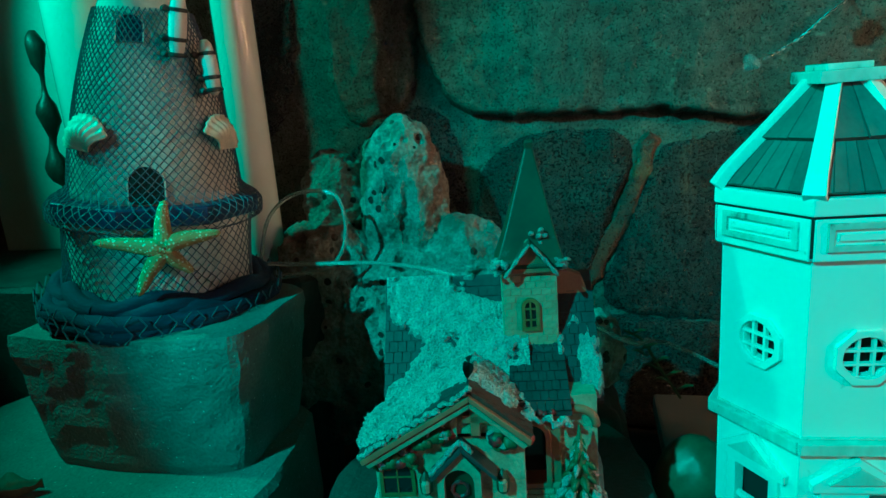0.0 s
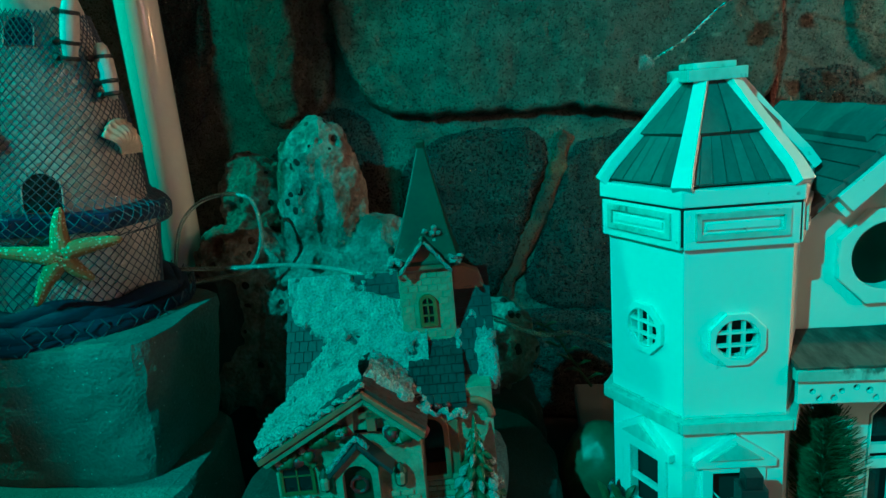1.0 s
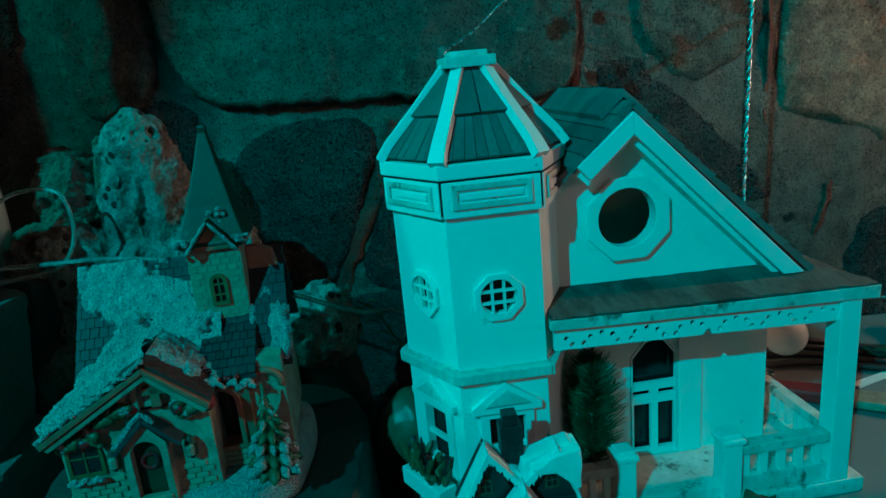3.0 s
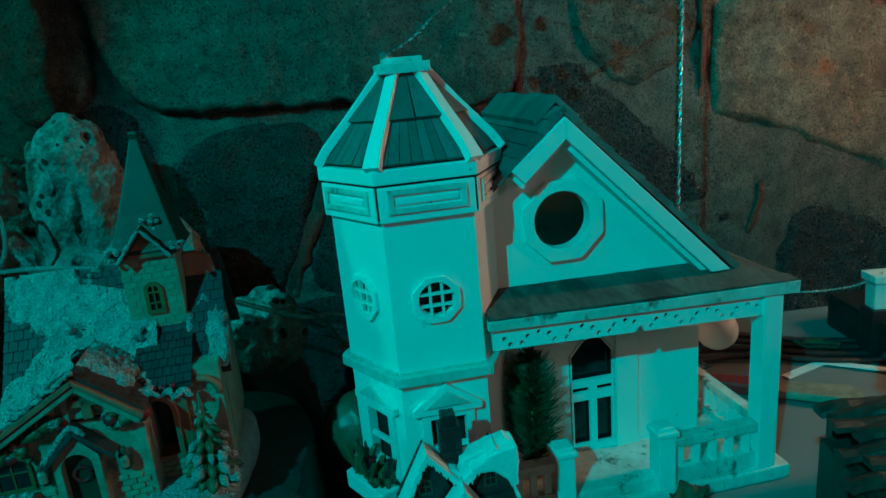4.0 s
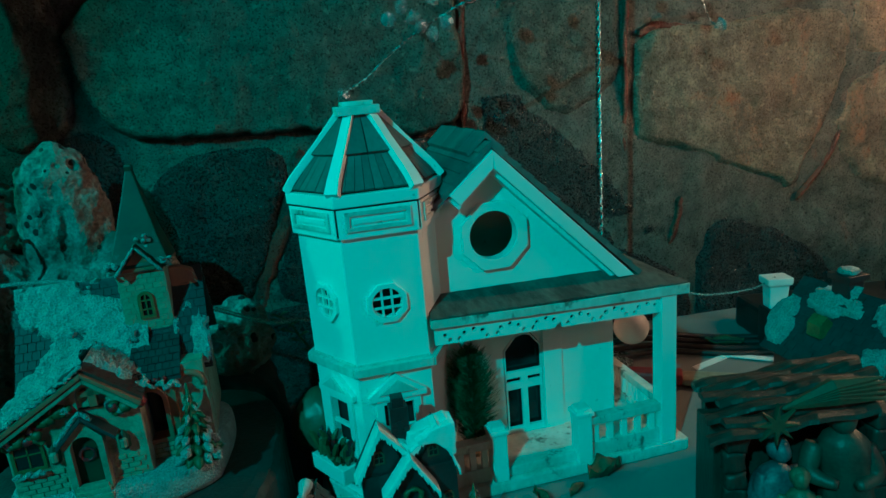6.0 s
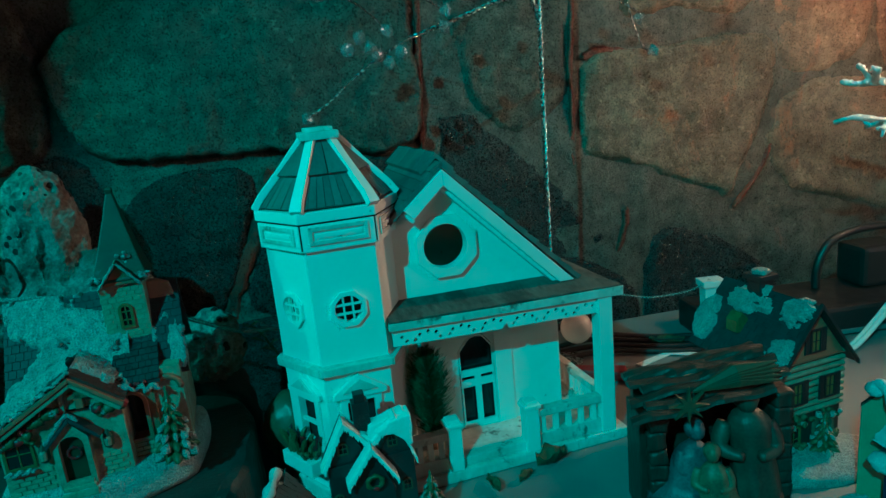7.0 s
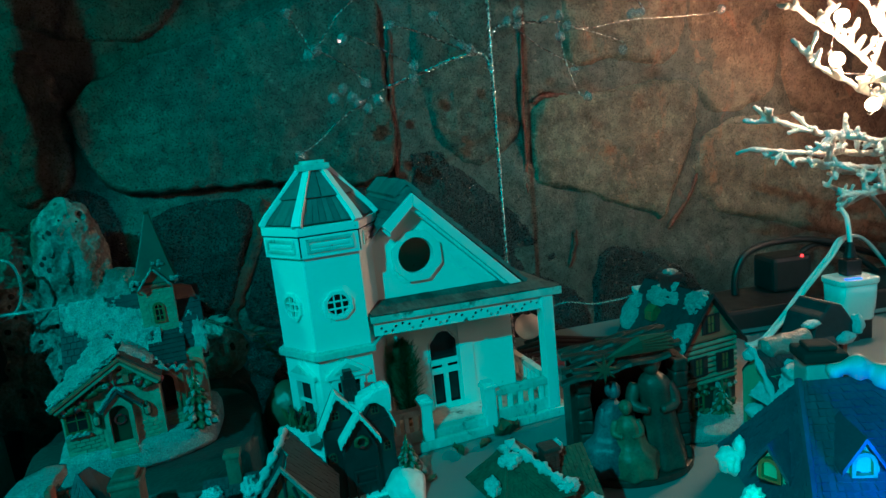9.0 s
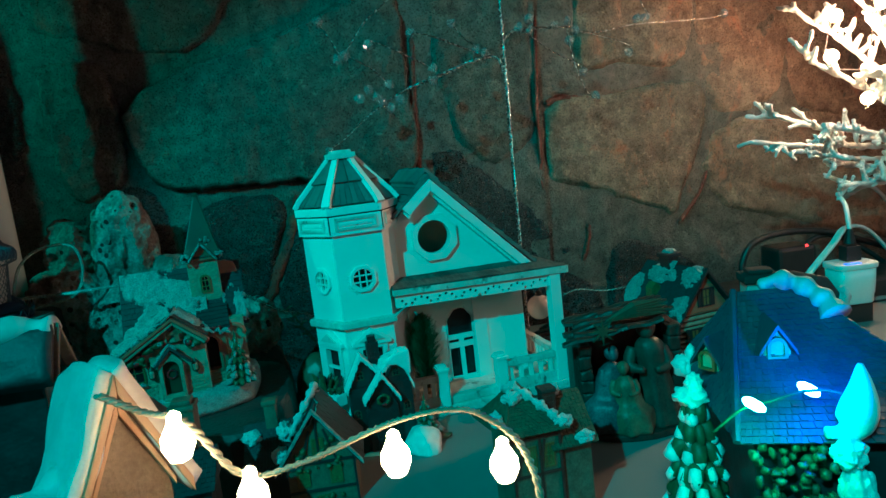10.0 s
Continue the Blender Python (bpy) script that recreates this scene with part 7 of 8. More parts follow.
for s0, s1, t0, t1, sd in ((-0.04, 0.26, -0.04, 0.50, 1), (-0.02, 0.28, 0.62, 1.04, 2), (0.36, 0.82, 0.58, 1.06, 3), (0.80, 1.06, 0.08, 0.72, 4)):
    b = bm()
    snow_patch(b, o + ex * s0 + ey * t0, ey * (t1 - t0), ex * (s1 - s0), 0.0035, 0.30, 2.0, sd * 3.3, (30, 30), 0.0, None, lambda s, t: 0.62 - 1.7 * math.hypot(s - 0.5, t - 0.5))
    bmesh.ops.recalc_face_normals(b, faces=b.faces)
    for v in b.verts:
        v.co += Vector((-0.0014, 0, 0.002))
    part("roof_snow", b, SNOW, cabin, smooth=True)
b = bm()
box(b, -0.008, 0.006, 0.042, 0.056, 0.118, 0.140)
box(b, -0.0105, 0.0085, 0.0395, 0.0585, 0.140, 0.1445)
chim = part("chimney", b, DARK_HOUSE, cabin, bevel=0.0006)
b = bm()
blob(b, (-0.001, 0.049, 0.146), (0.007, 0.007, 0.003), 3, 0.3, 2, 3)
part("snow", b, SNOW, chim, smooth=True)
b = bm()
prism(b, [(-0.022, 0.100), (-0.010, 0.100), (-0.010, 0.110), (-0.016, 0.116), (-0.022, 0.110)], 0.044, 0.056, "y", pose(-0.007, 0, 0.000))
part("dormer", b, GOLD, cabin, "small ochre dormer", bevel=0.0005)

# ---- sage house with big snow cap ----
G = pose(0.457, 0.136, 0, 0, 0, -2)
t = thing("ceramic_house", G, "sage green ceramic house with navy front wing and glittering snow", "house figurine")
b = bm()
prism(b, [(0.029, 0.0), (0.066, 0.0), (0.066, 0.074), (0.0455, 0.094), (0.029, 0.076)], 0.010, 0.082, "x")
part("wall", b, SAGE, t, bevel=0.001)
b = bm()
roof_courses(b, (0.006, 0.017, 0.060), (0.080, 0, 0), (0, 0.0295, 0.036), 8, 0.0014, None, 14)
prism(b, [(0.018, 0.058), (0.0460, 0.0925), (0.0460, 0.0965)], 0.007, 0.085, "x")
prism(b, [(0.0460, 0.0925), (0.066, 0.0705), (0.066, 0.0735), (0.0460, 0.0965)], 0.010, 0.085, "x")
part("roof", b, SLATE, t)
b = bm()
tube(b, smooth_line([(0.014, 0.048, 0.094), (0.026, 0.047, 0.097), (0.040, 0.047, 0.097), (0.054, 0.048, 0.098), (0.062, 0.048, 0.097)], 6), [(0.0088 + 0.0006 * math.sin(k * 0.7)) * min(1.0, 0.25 + 0.25 * k, 0.25 + 0.25 * (24 - k)) for k in range(25)], 14)
# ridge snow painted dull and pinkish, as if the cyan beam missed it
part("ridge_snow", b, SHADED_SNOW, t, "smooth glossy snow on the ridge, coloured as in shade", smooth=True)
b = bm()
tube(b, smooth_line([(0.005, 0.055, 0.089), (0.005, 0.046, 0.0975), (0.005, 0.034, 0.083), (0.005, 0.022, 0.067), (0.006, 0.018, 0.060)], 6), [0.0027 + 0.0009 * math.sin(k * 1.3) for k in range(25)], 10)
blob(b, (0.005, 0.050, 0.092), (0.0050, 0.006, 0.005), 3, 0.3, 2, 3)
part("snowy_verge", b, GLITTER, t, smooth=True)
b = bm()
prism(b, [(0.0, 0.0), (0.072, 0.0), (0.072, 0.047), (0.036, 0.076), (0.0, 0.047)], 0.0, 0.034)
part("front_wing", b, NAVY, t, bevel=0.0006)
for s in (-1, 1):
    b = bm()
    prism(b, [(0.036, 0.0785), (0.036 + s * 0.042, 0.0450), (0.036 + s * 0.042, 0.0480), (0.036, 0.0820)], -0.005, 0.040)
    part("wing_roof", b, SLATE, t, bevel=0.0006)
    b = bm()
    tube(b, smooth_line([(0.036 + s * 0.042, -0.006, 0.0470), (0.036 + s * 0.021, -0.0065, 0.0645), (0.036, -0.0065, 0.0825)], 6), 0.0017, 8)
    part("snowy_verge", b, GLITTER, t, smooth=True)
b = bm()
tube(b, smooth_line([(-0.0065, 0.036, 0.049), (-0.0065, 0.016, 0.0475), (-0.006, -0.006, 0.0465)], 6), [0.0026 + 0.0008 * math.sin(k * 1.1) for k in range(13)], 8)
blob(b, (-0.004, 0.032, 0.051), (0.007, 0.008, 0.006), 3, 0.3, 2, 4)
part("eave_snow", b, GLITTER, t, smooth=True)
b = bm()
snow_patch(b, (0.002, 0.000, 0.0560), (0.034, 0, 0.0285), (0, 0.044, 0), 0.005, 0.55, 1.8, 5, (40, 40), 0.03)
bmesh.ops.recalc_face_normals(b, faces=b.faces)
blob(b, (0.030, 0.020, 0.083), (0.014, 0.012, 0.006), 3, 0.3, 2, 8)
part("roof_snow", b, GLITTER, t, smooth=True)
window(t, 0.008, 0.026, 0.010, 0.040, 0.0, LOG, RED, 0.0018, (1, 2), label="cream six-pane window")
b = bm()
panel(b, arch(0.034, 0.058, 0.004, 0.050), [arch(0.038, 0.054, 0.004, 0.046)], -0.007, 0.0)
d = part("door_arch", b, GLITTER, t, bevel=0.001)
b = bm()
prism(b, arch(0.038, 0.054, 0.004, 0.046), -0.0025, -0.0005)
part("door", b, NAVY, d)
b = bm()
tube(b, smooth_line([(0.018, -0.0035, 0.050), (0.026, -0.0035, 0.060), (0.036, -0.0035, 0.067), (0.046, -0.0035, 0.060), (0.054, -0.0035, 0.050)], 6), 0.0009, 6)
part("gable_trim", b, BLUE_ROOF, t)
b = bm()
blob(b, (0.034, 0.006, 0.0), (0.058, 0.040, 0.012), 4, 0.14, 2.2, 5)
blob(b, (-0.006, 0.040, 0.004), (0.014, 0.022, 0.013), 4, 0.2, 2.2, 6)
for v in b.verts:
    v.co.z = max(v.co.z, 0.0)
part("snow_bank", b, GLITTER, t, smooth=True)

for ob in t.children_recursive:
    ob.data.transform(Matrix.Scale(1.02, 4, (0, 0, 1)))

# ---- small dark house with snow clumps behind the sage one ----
t = thing("ceramic_house", pose(0.568, 0.206, 0, 0, 0, 4), "small dark ceramic house with snow clumps and brick front", "house figurine")
b = bm()
prism(b, [(-0.020, 0.0), (0.022, 0.0), (0.022, 0.080), (0.0, 0.098), (-0.020, 0.080)], 0.0, 0.026)
part("wall", b, TERRA, t, bevel=0.0006)
b = bm()
prism(b, [(-0.030, 0.082), (0.032, 0.076), (0.022, 0.098), (0.008, 0.116), (-0.004, 0.120), (-0.012, 0.112), (-0.019, 0.108)], -0.006, 0.030)
part("roof", b, SLATE, t, "dark peaked roof", bevel=0.0025)
for p, r, sd in (((0.010, -0.008, 0.084), (0.012, 0.004, 0.006), 1), ((0.026, -0.006, 0.094), (0.006, 0.006, 0.010), 2), ((-0.026, -0.003, 0.103), (0.009, 0.005, 0.004), 3)):
    b = bm()
    blob(b, p, r, 3, 0.3, 2, sd)
    part("snow_clump", b, GLITTER, t, smooth=True)
for x in (-0.012, 0.0, 0.012):
    b = bm()
    box(b, x - 0.0012, x + 0.0012, -0.003, 0.0, 0.0, 0.084)
    part("porch_post", b, DARK_HOUSE, t)

# ---- big blue-roofed house with coloured bulbs, front right ----
B = pose(0.259, -0.076, 0, 0, 0, -22)
blue = thing("ceramic_house", B, "large ceramic house with blue hipped shingle roof, snow and bulbs", "house figurine")
b = bm()
box(b, 0.010, 0.094, -0.030, 0.062, 0.0, 0.150)
part("wall", b, DARK_HOUSE, blue, bevel=0.001)
C0, C1, C2, C3, RL, RR = (0.002, -0.039, 0.150), (0.105, -0.039, 0.148), (0.104, 0.074, 0.150), (-0.004, 0.058, 0.152), (0.019, 0.026, 0.1955), (0.047, 0.029, 0.1955)
b = bm()
v = [b.verts.new(p) for p in (C0, C1, C2, C3, RL, RR)]
for f in ((0, 1, 5, 4), (1, 2, 5), (2, 3, 4, 5), (3, 0, 4), (3, 2, 1, 0)):
    b.faces.new([v[i] for i in f])
roof = part("roof", b, BLUE_ROOF, blue)
b = bm()
for lo0, lo1, hi0, hi1, rows, cols in ((C0, C1, RL, RR, 25, 40), (C3, C0, RL, RL, 25, 28), (C1, C2, RR, RR, 25, 28), (C2, C3, RR, RL, 25, 36)):
    lo0, lo1, hi0, hi1 = Vector(lo0), Vector(lo1), Vector(hi0), Vector(hi1)
    nor = (lo1 - lo0).cross(hi0 - lo0).normalized()
    for r in range(rows):
        f0, f1 = r / rows, min(1, (r + 1.2) / rows)
        a0, a1, c0, c1 = lo0.lerp(hi0, f0), lo1.lerp(hi1, f0), lo0.lerp(hi0, f1), lo1.lerp(hi1, f1)
        n = max(1, int(cols * (a1 - a0).length / (lo1 - lo0).length))
        for k in range(n):
            k0, k1 = (k + 0.03) / n, (k + 0.97) / n
            q = [a0.lerp(a1, k0), a0.lerp(a1, k1), c0.lerp(c1, k1), c0.lerp(c1, k0)]
            lift = 0.0009 + 0.0003 * math.sin(k * 2.7 + r)
            vs = [b.verts.new(p) for p in q] + [b.verts.new(p + nor * (lift if j < 2 else 0.0003)) for j, p in enumerate(q)]
            for f in ((4, 5, 6, 7), (0, 1, 5, 4), (1, 2, 6, 5), (3, 0, 4, 7)):
                b.faces.new([vs[j] for j in f])
tagged(part("shingle", b, BLUE_ROOF, roof), kind="stuff")
b = bm()
tube(b, [Vector(C0).lerp(Vector(RL), k / 10) + Vector((-0.0008, -0.0008, 0.0012)) for k in range(11)], 0.0016, 6)
part("hip_ridge", b, BLUE_ROOF, roof)
b = bm()
line = smooth_line([(0.031, 0.030, 0.1965), (0.038, 0.030, 0.1990), (0.046, 0.029, 0.1975), (0.052, 0.024, 0.1945), (0.056, 0.018, 0.1905), (0.058, 0.012, 0.1855)], 6)
tube(b, line, [0.0016 + 0.0030 * min(1, k / 8) + 0.0009 * math.sin(k * 0.9) + (0.0016 if k > 25 else 0) for k in range(31)], 12)
part("ridge_snow", b, FRONT_SNOW, blue, "smooth snow trailing off the ridge", smooth=True)
b = bm()
blob(b, (-0.005, 0.038, 0.156), (0.0048, 0.0060, 0.0055), 4, 0.3, 2, 4)
blob(b, (-0.001, 0.037, 0.162), (0.0025, 0.003, 0.005), 3, 0.3, 2, 5)
part("eave_snow", b, BRIGHT_SNOW, blue, smooth=True)
b = bm()
tube(b, smooth_line([(0.050, -0.030, 0.178), (0.049, -0.033, 0.168), (0.046, -0.036, 0.159), (0.042, -0.038, 0.154), (0.034, -0.039, 0.154)], 6), [0.0010 + 0.0062 * math.sin(min(1, k / 15) * 2.0) ** 1.2 * (1 if k < 16 else max(0.25, 1 - (k - 15) * 0.12)) for k in range(25)], 14)
part("eave_snow", b, BRIGHT_SNOW, blue, smooth=True)
b = bm()
box(b, 0.031, 0.046, 0.050, 0.064, 0.140, 0.1930)
chimney = part("chimney", b, FRONT_SNOW, blue, "pale chimney with a dark cap", bevel=0.0008)
b = bm()
box(b, 0.0295, 0.0475, 0.0485, 0.0655, 0.1930, 0.1975)
box(b, 0.0325, 0.0445, 0.0515, 0.0625, 0.1975, 0.2000)
part("chimney_cap", b, SOOT, chimney, bevel=0.0012)
# two dormers with pale gables, one on each visible slope
for m, mt in ((pose(0.006, 0.012, 0.1635, 0, 0, -45), GOLD), (pose(0.0275, 0.001, 0.1720, 0, 0, 0), LOG)):
    w = 0.0058
    b = bm()
    prism(b, [(-w, 0), (w, 0), (w, 0.004), (0, 0.014), (-w, 0.004)], -0.006, 0.012)
    move(b.verts, m)
    d = part("dormer", b, SAGE, blue, bevel=0.0005)
    for s in (-1, 1):
        b = bm()
        prism(b, [(0, 0.0145), (s * (w + 0.002), 0.0025), (s * (w + 0.002), 0.0045), (0, 0.0168)], -0.009, 0.012)
        move(b.verts, m)
        part("dormer_roof", b, BLUE_ROOF, d)
    b = bm()
    panel(b, arch(-0.0042, 0.0042, 0.001, 0.0105), [arch(-0.0028, 0.0028, 0.002, 0.0090)], -0.0078, -0.006)
    move(b.verts, m)
    part("window_frame", b, mt, d)
snowy_fir(blue, -0.007, 0.003, 0.066, 0.098, 0.0220, 21)
b = bm()
lathe(b, [(0.030, 0.0), (0.026, 0.03), (0.018, 0.062), (0.006, 0.076), (0.0005, 0.078)], 20, pose(-0.008, 0.004, 0))
part("hillock", b, MOSS, blue, "mossy hillock under the fir", smooth=True)
b = bm()
for p, r, sd in (((0.044, -0.040, 0.128), (0.0062, 0.0055, 0.013), 7), ((0.041, -0.041, 0.146), (0.0062, 0.0055, 0.0062), 8), ((0.048, -0.040, 0.100), (0.013, 0.010, 0.022), 9), ((0.045, -0.040, 0.055), (0.018, 0.014, 0.056), 10)):
    blob(b, p, r, 5, 0.26, 2.6, sd)
for v in b.verts:
    v.co.z = max(v.co.z, 0.0)
part("snow_drift", b, BRIGHT_SNOW, blue, "tall knobbly snow drift", smooth=True)

b = bm()
rng = random.Random(44)
for k in range(170):
    blob(b, (rng.uniform(0.006, 0.036), rng.uniform(-0.044, -0.034), rng.uniform(0.075, 0.148)), (rng.uniform(0.0012, 0.0026), 0.002, rng.uniform(0.0012, 0.0028)), 2, 0.6, 2, k)
tagged(part("shrub", b, LEAF_GREEN, blue, "leafy climbing shrub", smooth=True), kind="stuff")

bulbs = thing("coloured_light_string", pose(0, 0, 0), "string of coloured mini bulbs draped on the blue house", "light string")
b = bm()
tube(b, smooth_line([(0.236, -0.112, 0.157), (0.246, -0.116, 0.166), (0.258, -0.118, 0.168), (0.272, -0.120, 0.170), (0.288, -0.122, 0.166), (0.308, -0.122, 0.152), (0.325, -0.135, 0.12), (0.335, -0.16, 0.05), (0.34, -0.18, 0.001)], 8), 0.0006, 6)
part("wire", b, LEAF_GREEN, bulbs, smooth=True)
for x, y, z, mt, nm in ((0.250, -0.118, 0.1680, LED_GREEN, "green bulb"), (0.2745, -0.118, 0.1695, LED_BLUE, "blue bulb"), (0.309, -0.118, 0.1530, LED_AMBER, "amber bulb")):
    b = bm()
    lathe(b, [(0.0010, -0.005), (0.0020, -0.003), (0.0021, 0.0025), (0.0013, 0.005), (0.0004, 0.006)], 12, pose(x, y, z, 0, 125, 0))
    part("bulb", b, mt, bulbs, nm, smooth=True)

for nm, x, y, z, c, w in (("green_bulb_light", 0.2465, -0.132, 0.1640, (0.0, 1.0, 0.30), 0.15), ("blue_bulb_light", 0.2780, -0.127, 0.1760, (0.0, 0.10, 1.0), 0.22), ("amber_bulb_light", 0.309, -0.124, 0.157, (1.0, 0.25, 0.03), 0.06)):
    lamp(nm, "POINT", pose(x, y, z), w, c, 0.004)

# ---- snowy house at the front left, and the warm light string over it ----
F = pose(0.029, -0.126, -0.004, 0, 0, 36)
front = thing("ceramic_house", F, "tall ceramic house with thick snow roof and wooden gable", "house figurine")
b = bm()
prism(b, [(-0.0125, 0.0), (0.0125, 0.0), (0.0125, 0.196), (0, 0.224), (-0.0125, 0.196)], 0.0, 0.036)
part("wall", b, STUCCO, front, bevel=0.0008)
for s in (-1, 1):
    b = bm()
    prism(b, [(0, 0.2225), (s * 0.0175, 0.1835), (s * 0.0175, 0.1885), (0, 0.2290)], -0.0055, -0.001)
    part("bargeboard", b, WOOD, front, "brown wooden verge", bevel=0.0006)
    b = bm()
    prism(b, [(0, 0.2160), (s * 0.0130, 0.1875), (s * 0.0130, 0.1905), (0, 0.2205)], -0.0030, 0.0)
    part("inner_verge", b, WOOD, front, bevel=0.0004)
    b = bm()
    n = 14
    vs = []
    for i in range(n + 1):
        for j in range(13):
            f, g = i / n, j / 12
            x, z = s * 0.0185 * f, 0.2300 - 0.0425 * f - 0.022 * max(0, g - 0.2) ** 2
            th = 0.0042 * (1 - 0.3 * f) + 0.0016 * noise.noise(Vector((f * 3, g * 4, s)))
            vs.append(b.verts.new((x + s * th * 0.8, -0.0045 + 0.046 * g, z + th * 0.5)))
    for i in range(n):
        for j in range(12):
            q = i * 13 + j
            b.faces.new((vs[q], vs[q + 1], vs[q + 14], vs[q + 13]))
    g = bmesh.ops.extrude_face_region(b, geom=list(b.faces))["geom"]
    for e in g:
        if isinstance(e, bmesh.types.BMVert):
            e.co += Vector((-s * 0.0045, 0, -0.0045))
    part("roof_snow", b, FRONT_SNOW, front, "thick smooth snow", smooth=True)
b = bm()
box(b, -0.050, -0.012, 0.010, 0.034, 0.004, 0.190)
part("side_wing", b, DARK_HOUSE, front, bevel=0.001)
b = bm()
tube(b, smooth_line([(-0.054, 0.012, 0.190), (-0.040, 0.010, 0.193), (-0.026, 0.010, 0.192), (-0.012, 0.012, 0.196)], 6), [0.0065 + 0.001 * math.sin(k * 1.2) for k in range(19)], 12)
part("wing_snow", b, FRONT_SNOW, front, smooth=True)
t = thing("ceramic_house", pose(-0.030, -0.085, -0.004, 0, 0, 4), "dark ceramic house with snow-laden ridge", "house figurine")
b = bm()
prism(b, [(-0.009, 0.0), (0.009, 0.0), (0.009, 0.221), (0.0, 0.233), (-0.009, 0.221)], -0.032, 0.027, "x")
part("wall", b, DARK_HOUSE, t, bevel=0.001)
for s in (-1, 1):
    b = bm()
    sheet(b, (-0.036 if s < 0 else 0.031, s * 0.0110, 0.2220), (s * -0.067, 0, 0) if s > 0 else (0.067, 0, 0), (0, -s * 0.0110, 0.0145), (20, 8), lambda u, v: 0.003 + 0.0010 * noise.noise(Vector((u * 7, v * 3, 2))))
    g = bmesh.ops.extrude_face_region(b, geom=list(b.faces))["geom"]
    for q in g:
        if isinstance(q, bmesh.types.BMVert):
            q.co.z -= 0.0045
    part("roof", b, SLATE, t, smooth=True)
    b = bm()
    prism(b, [(0, 0.2350), (s * 0.0115, 0.2185), (s * 0.0115, 0.2215), (0, 0.2385)], 0.0285, 0.0325, "x")
    part("verge", b, STUCCO, t, bevel=0.0005)
b = bm()
tube(b, [(-0.037 + 0.0034 * k, 0.0012 * math.sin(k * 0.8), 0.2370 + 0.0008 * math.sin(k * 1.3)) for k in range(21)], [0.0046 + 0.0010 * math.sin(k * 0.9) for k in range(21)], 12)
part("ridge_snow", b, FRONT_SNOW, t, "smooth snow along the ridge", smooth=True)

string = thing("warm_light_string", pose(0, 0, 0), "string of warm white bulbs on twine along the front", "light string")
pts = [(0.034, -0.150, 0.2250), (0.044, -0.150, 0.2185), (0.054, -0.150, 0.2135), (0.066, -0.150, 0.196), (0.083, -0.150, 0.196), (0.102, -0.150, 0.201), (0.113, -0.150, 0.203), (0.126, -0.150, 0.203), (0.136, -0.150, 0.199), (0.147, -0.151, 0.186), (0.150, -0.155, 0.160), (0.148, -0.160, 0.08), (0.150, -0.166, 0.001)]
b = bm()
for s in (0, math.pi):
    line = smooth_line(pts, 22)
    tube(b, [p + Vector((0.0007 * math.cos(i * 0.9 + s), 0.0007 * math.sin(i * 0.9 + s), 0)) for i, p in enumerate(line)], 0.0007, 6)
part("twine", b, LOG, string, smooth=True)
for x, z in ((0.0512, 0.2095), (0.068, 0.190), (0.1085, 0.1925), (0.1405, 0.1835)):
    b = bm()
    lathe(b, [(0.0006, 0.0080), (0.0018, 0.007), (0.0020, 0.005), (0.0042, 0.001), (0.0044, -0.002), (0.0028, -0.0055), (0.0006, -0.0065)], 20, pose(x, -0.1505, z))
    part("bulb", b, WARM, string, "glowing warm white bulb", smooth=True)
for x, z in ((0.054, 0.2060), (0.112, 0.1900)):
    lamp("front_bulb_light", "POINT", pose(x, -0.160, z), 0.085, (1.0, 0.55, 0.20), 0.006)

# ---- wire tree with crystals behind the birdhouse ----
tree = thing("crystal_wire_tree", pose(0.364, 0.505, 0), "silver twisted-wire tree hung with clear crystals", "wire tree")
b = bm()
lathe(b, [(0.030, 0), (0.030, 0.004), (0.006, 0.010), (0.004, 0.016)], 24)
part("foot", b, SILVER, tree)
for s in (0, 2.094, 4.189):
    b = bm()
    tube(b, [(0.0015 * math.cos(i * 0.55 + s) - 0.001 + 0.012 * (i / 300) ** 2, 0.0015 * math.sin(i * 0.55 + s), 0.012 + 0.0022 * i) for i in range(290)], 0.0013, 6)
    part("stem_strand", b, SILVER, tree, smooth=True)


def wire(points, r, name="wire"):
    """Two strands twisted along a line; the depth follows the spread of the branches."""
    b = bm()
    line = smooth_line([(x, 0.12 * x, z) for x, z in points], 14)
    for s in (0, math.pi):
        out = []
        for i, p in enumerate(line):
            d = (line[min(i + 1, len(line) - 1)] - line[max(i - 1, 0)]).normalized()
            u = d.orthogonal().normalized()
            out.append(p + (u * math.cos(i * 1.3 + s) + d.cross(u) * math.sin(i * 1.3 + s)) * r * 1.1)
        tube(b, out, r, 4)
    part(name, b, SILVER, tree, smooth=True)


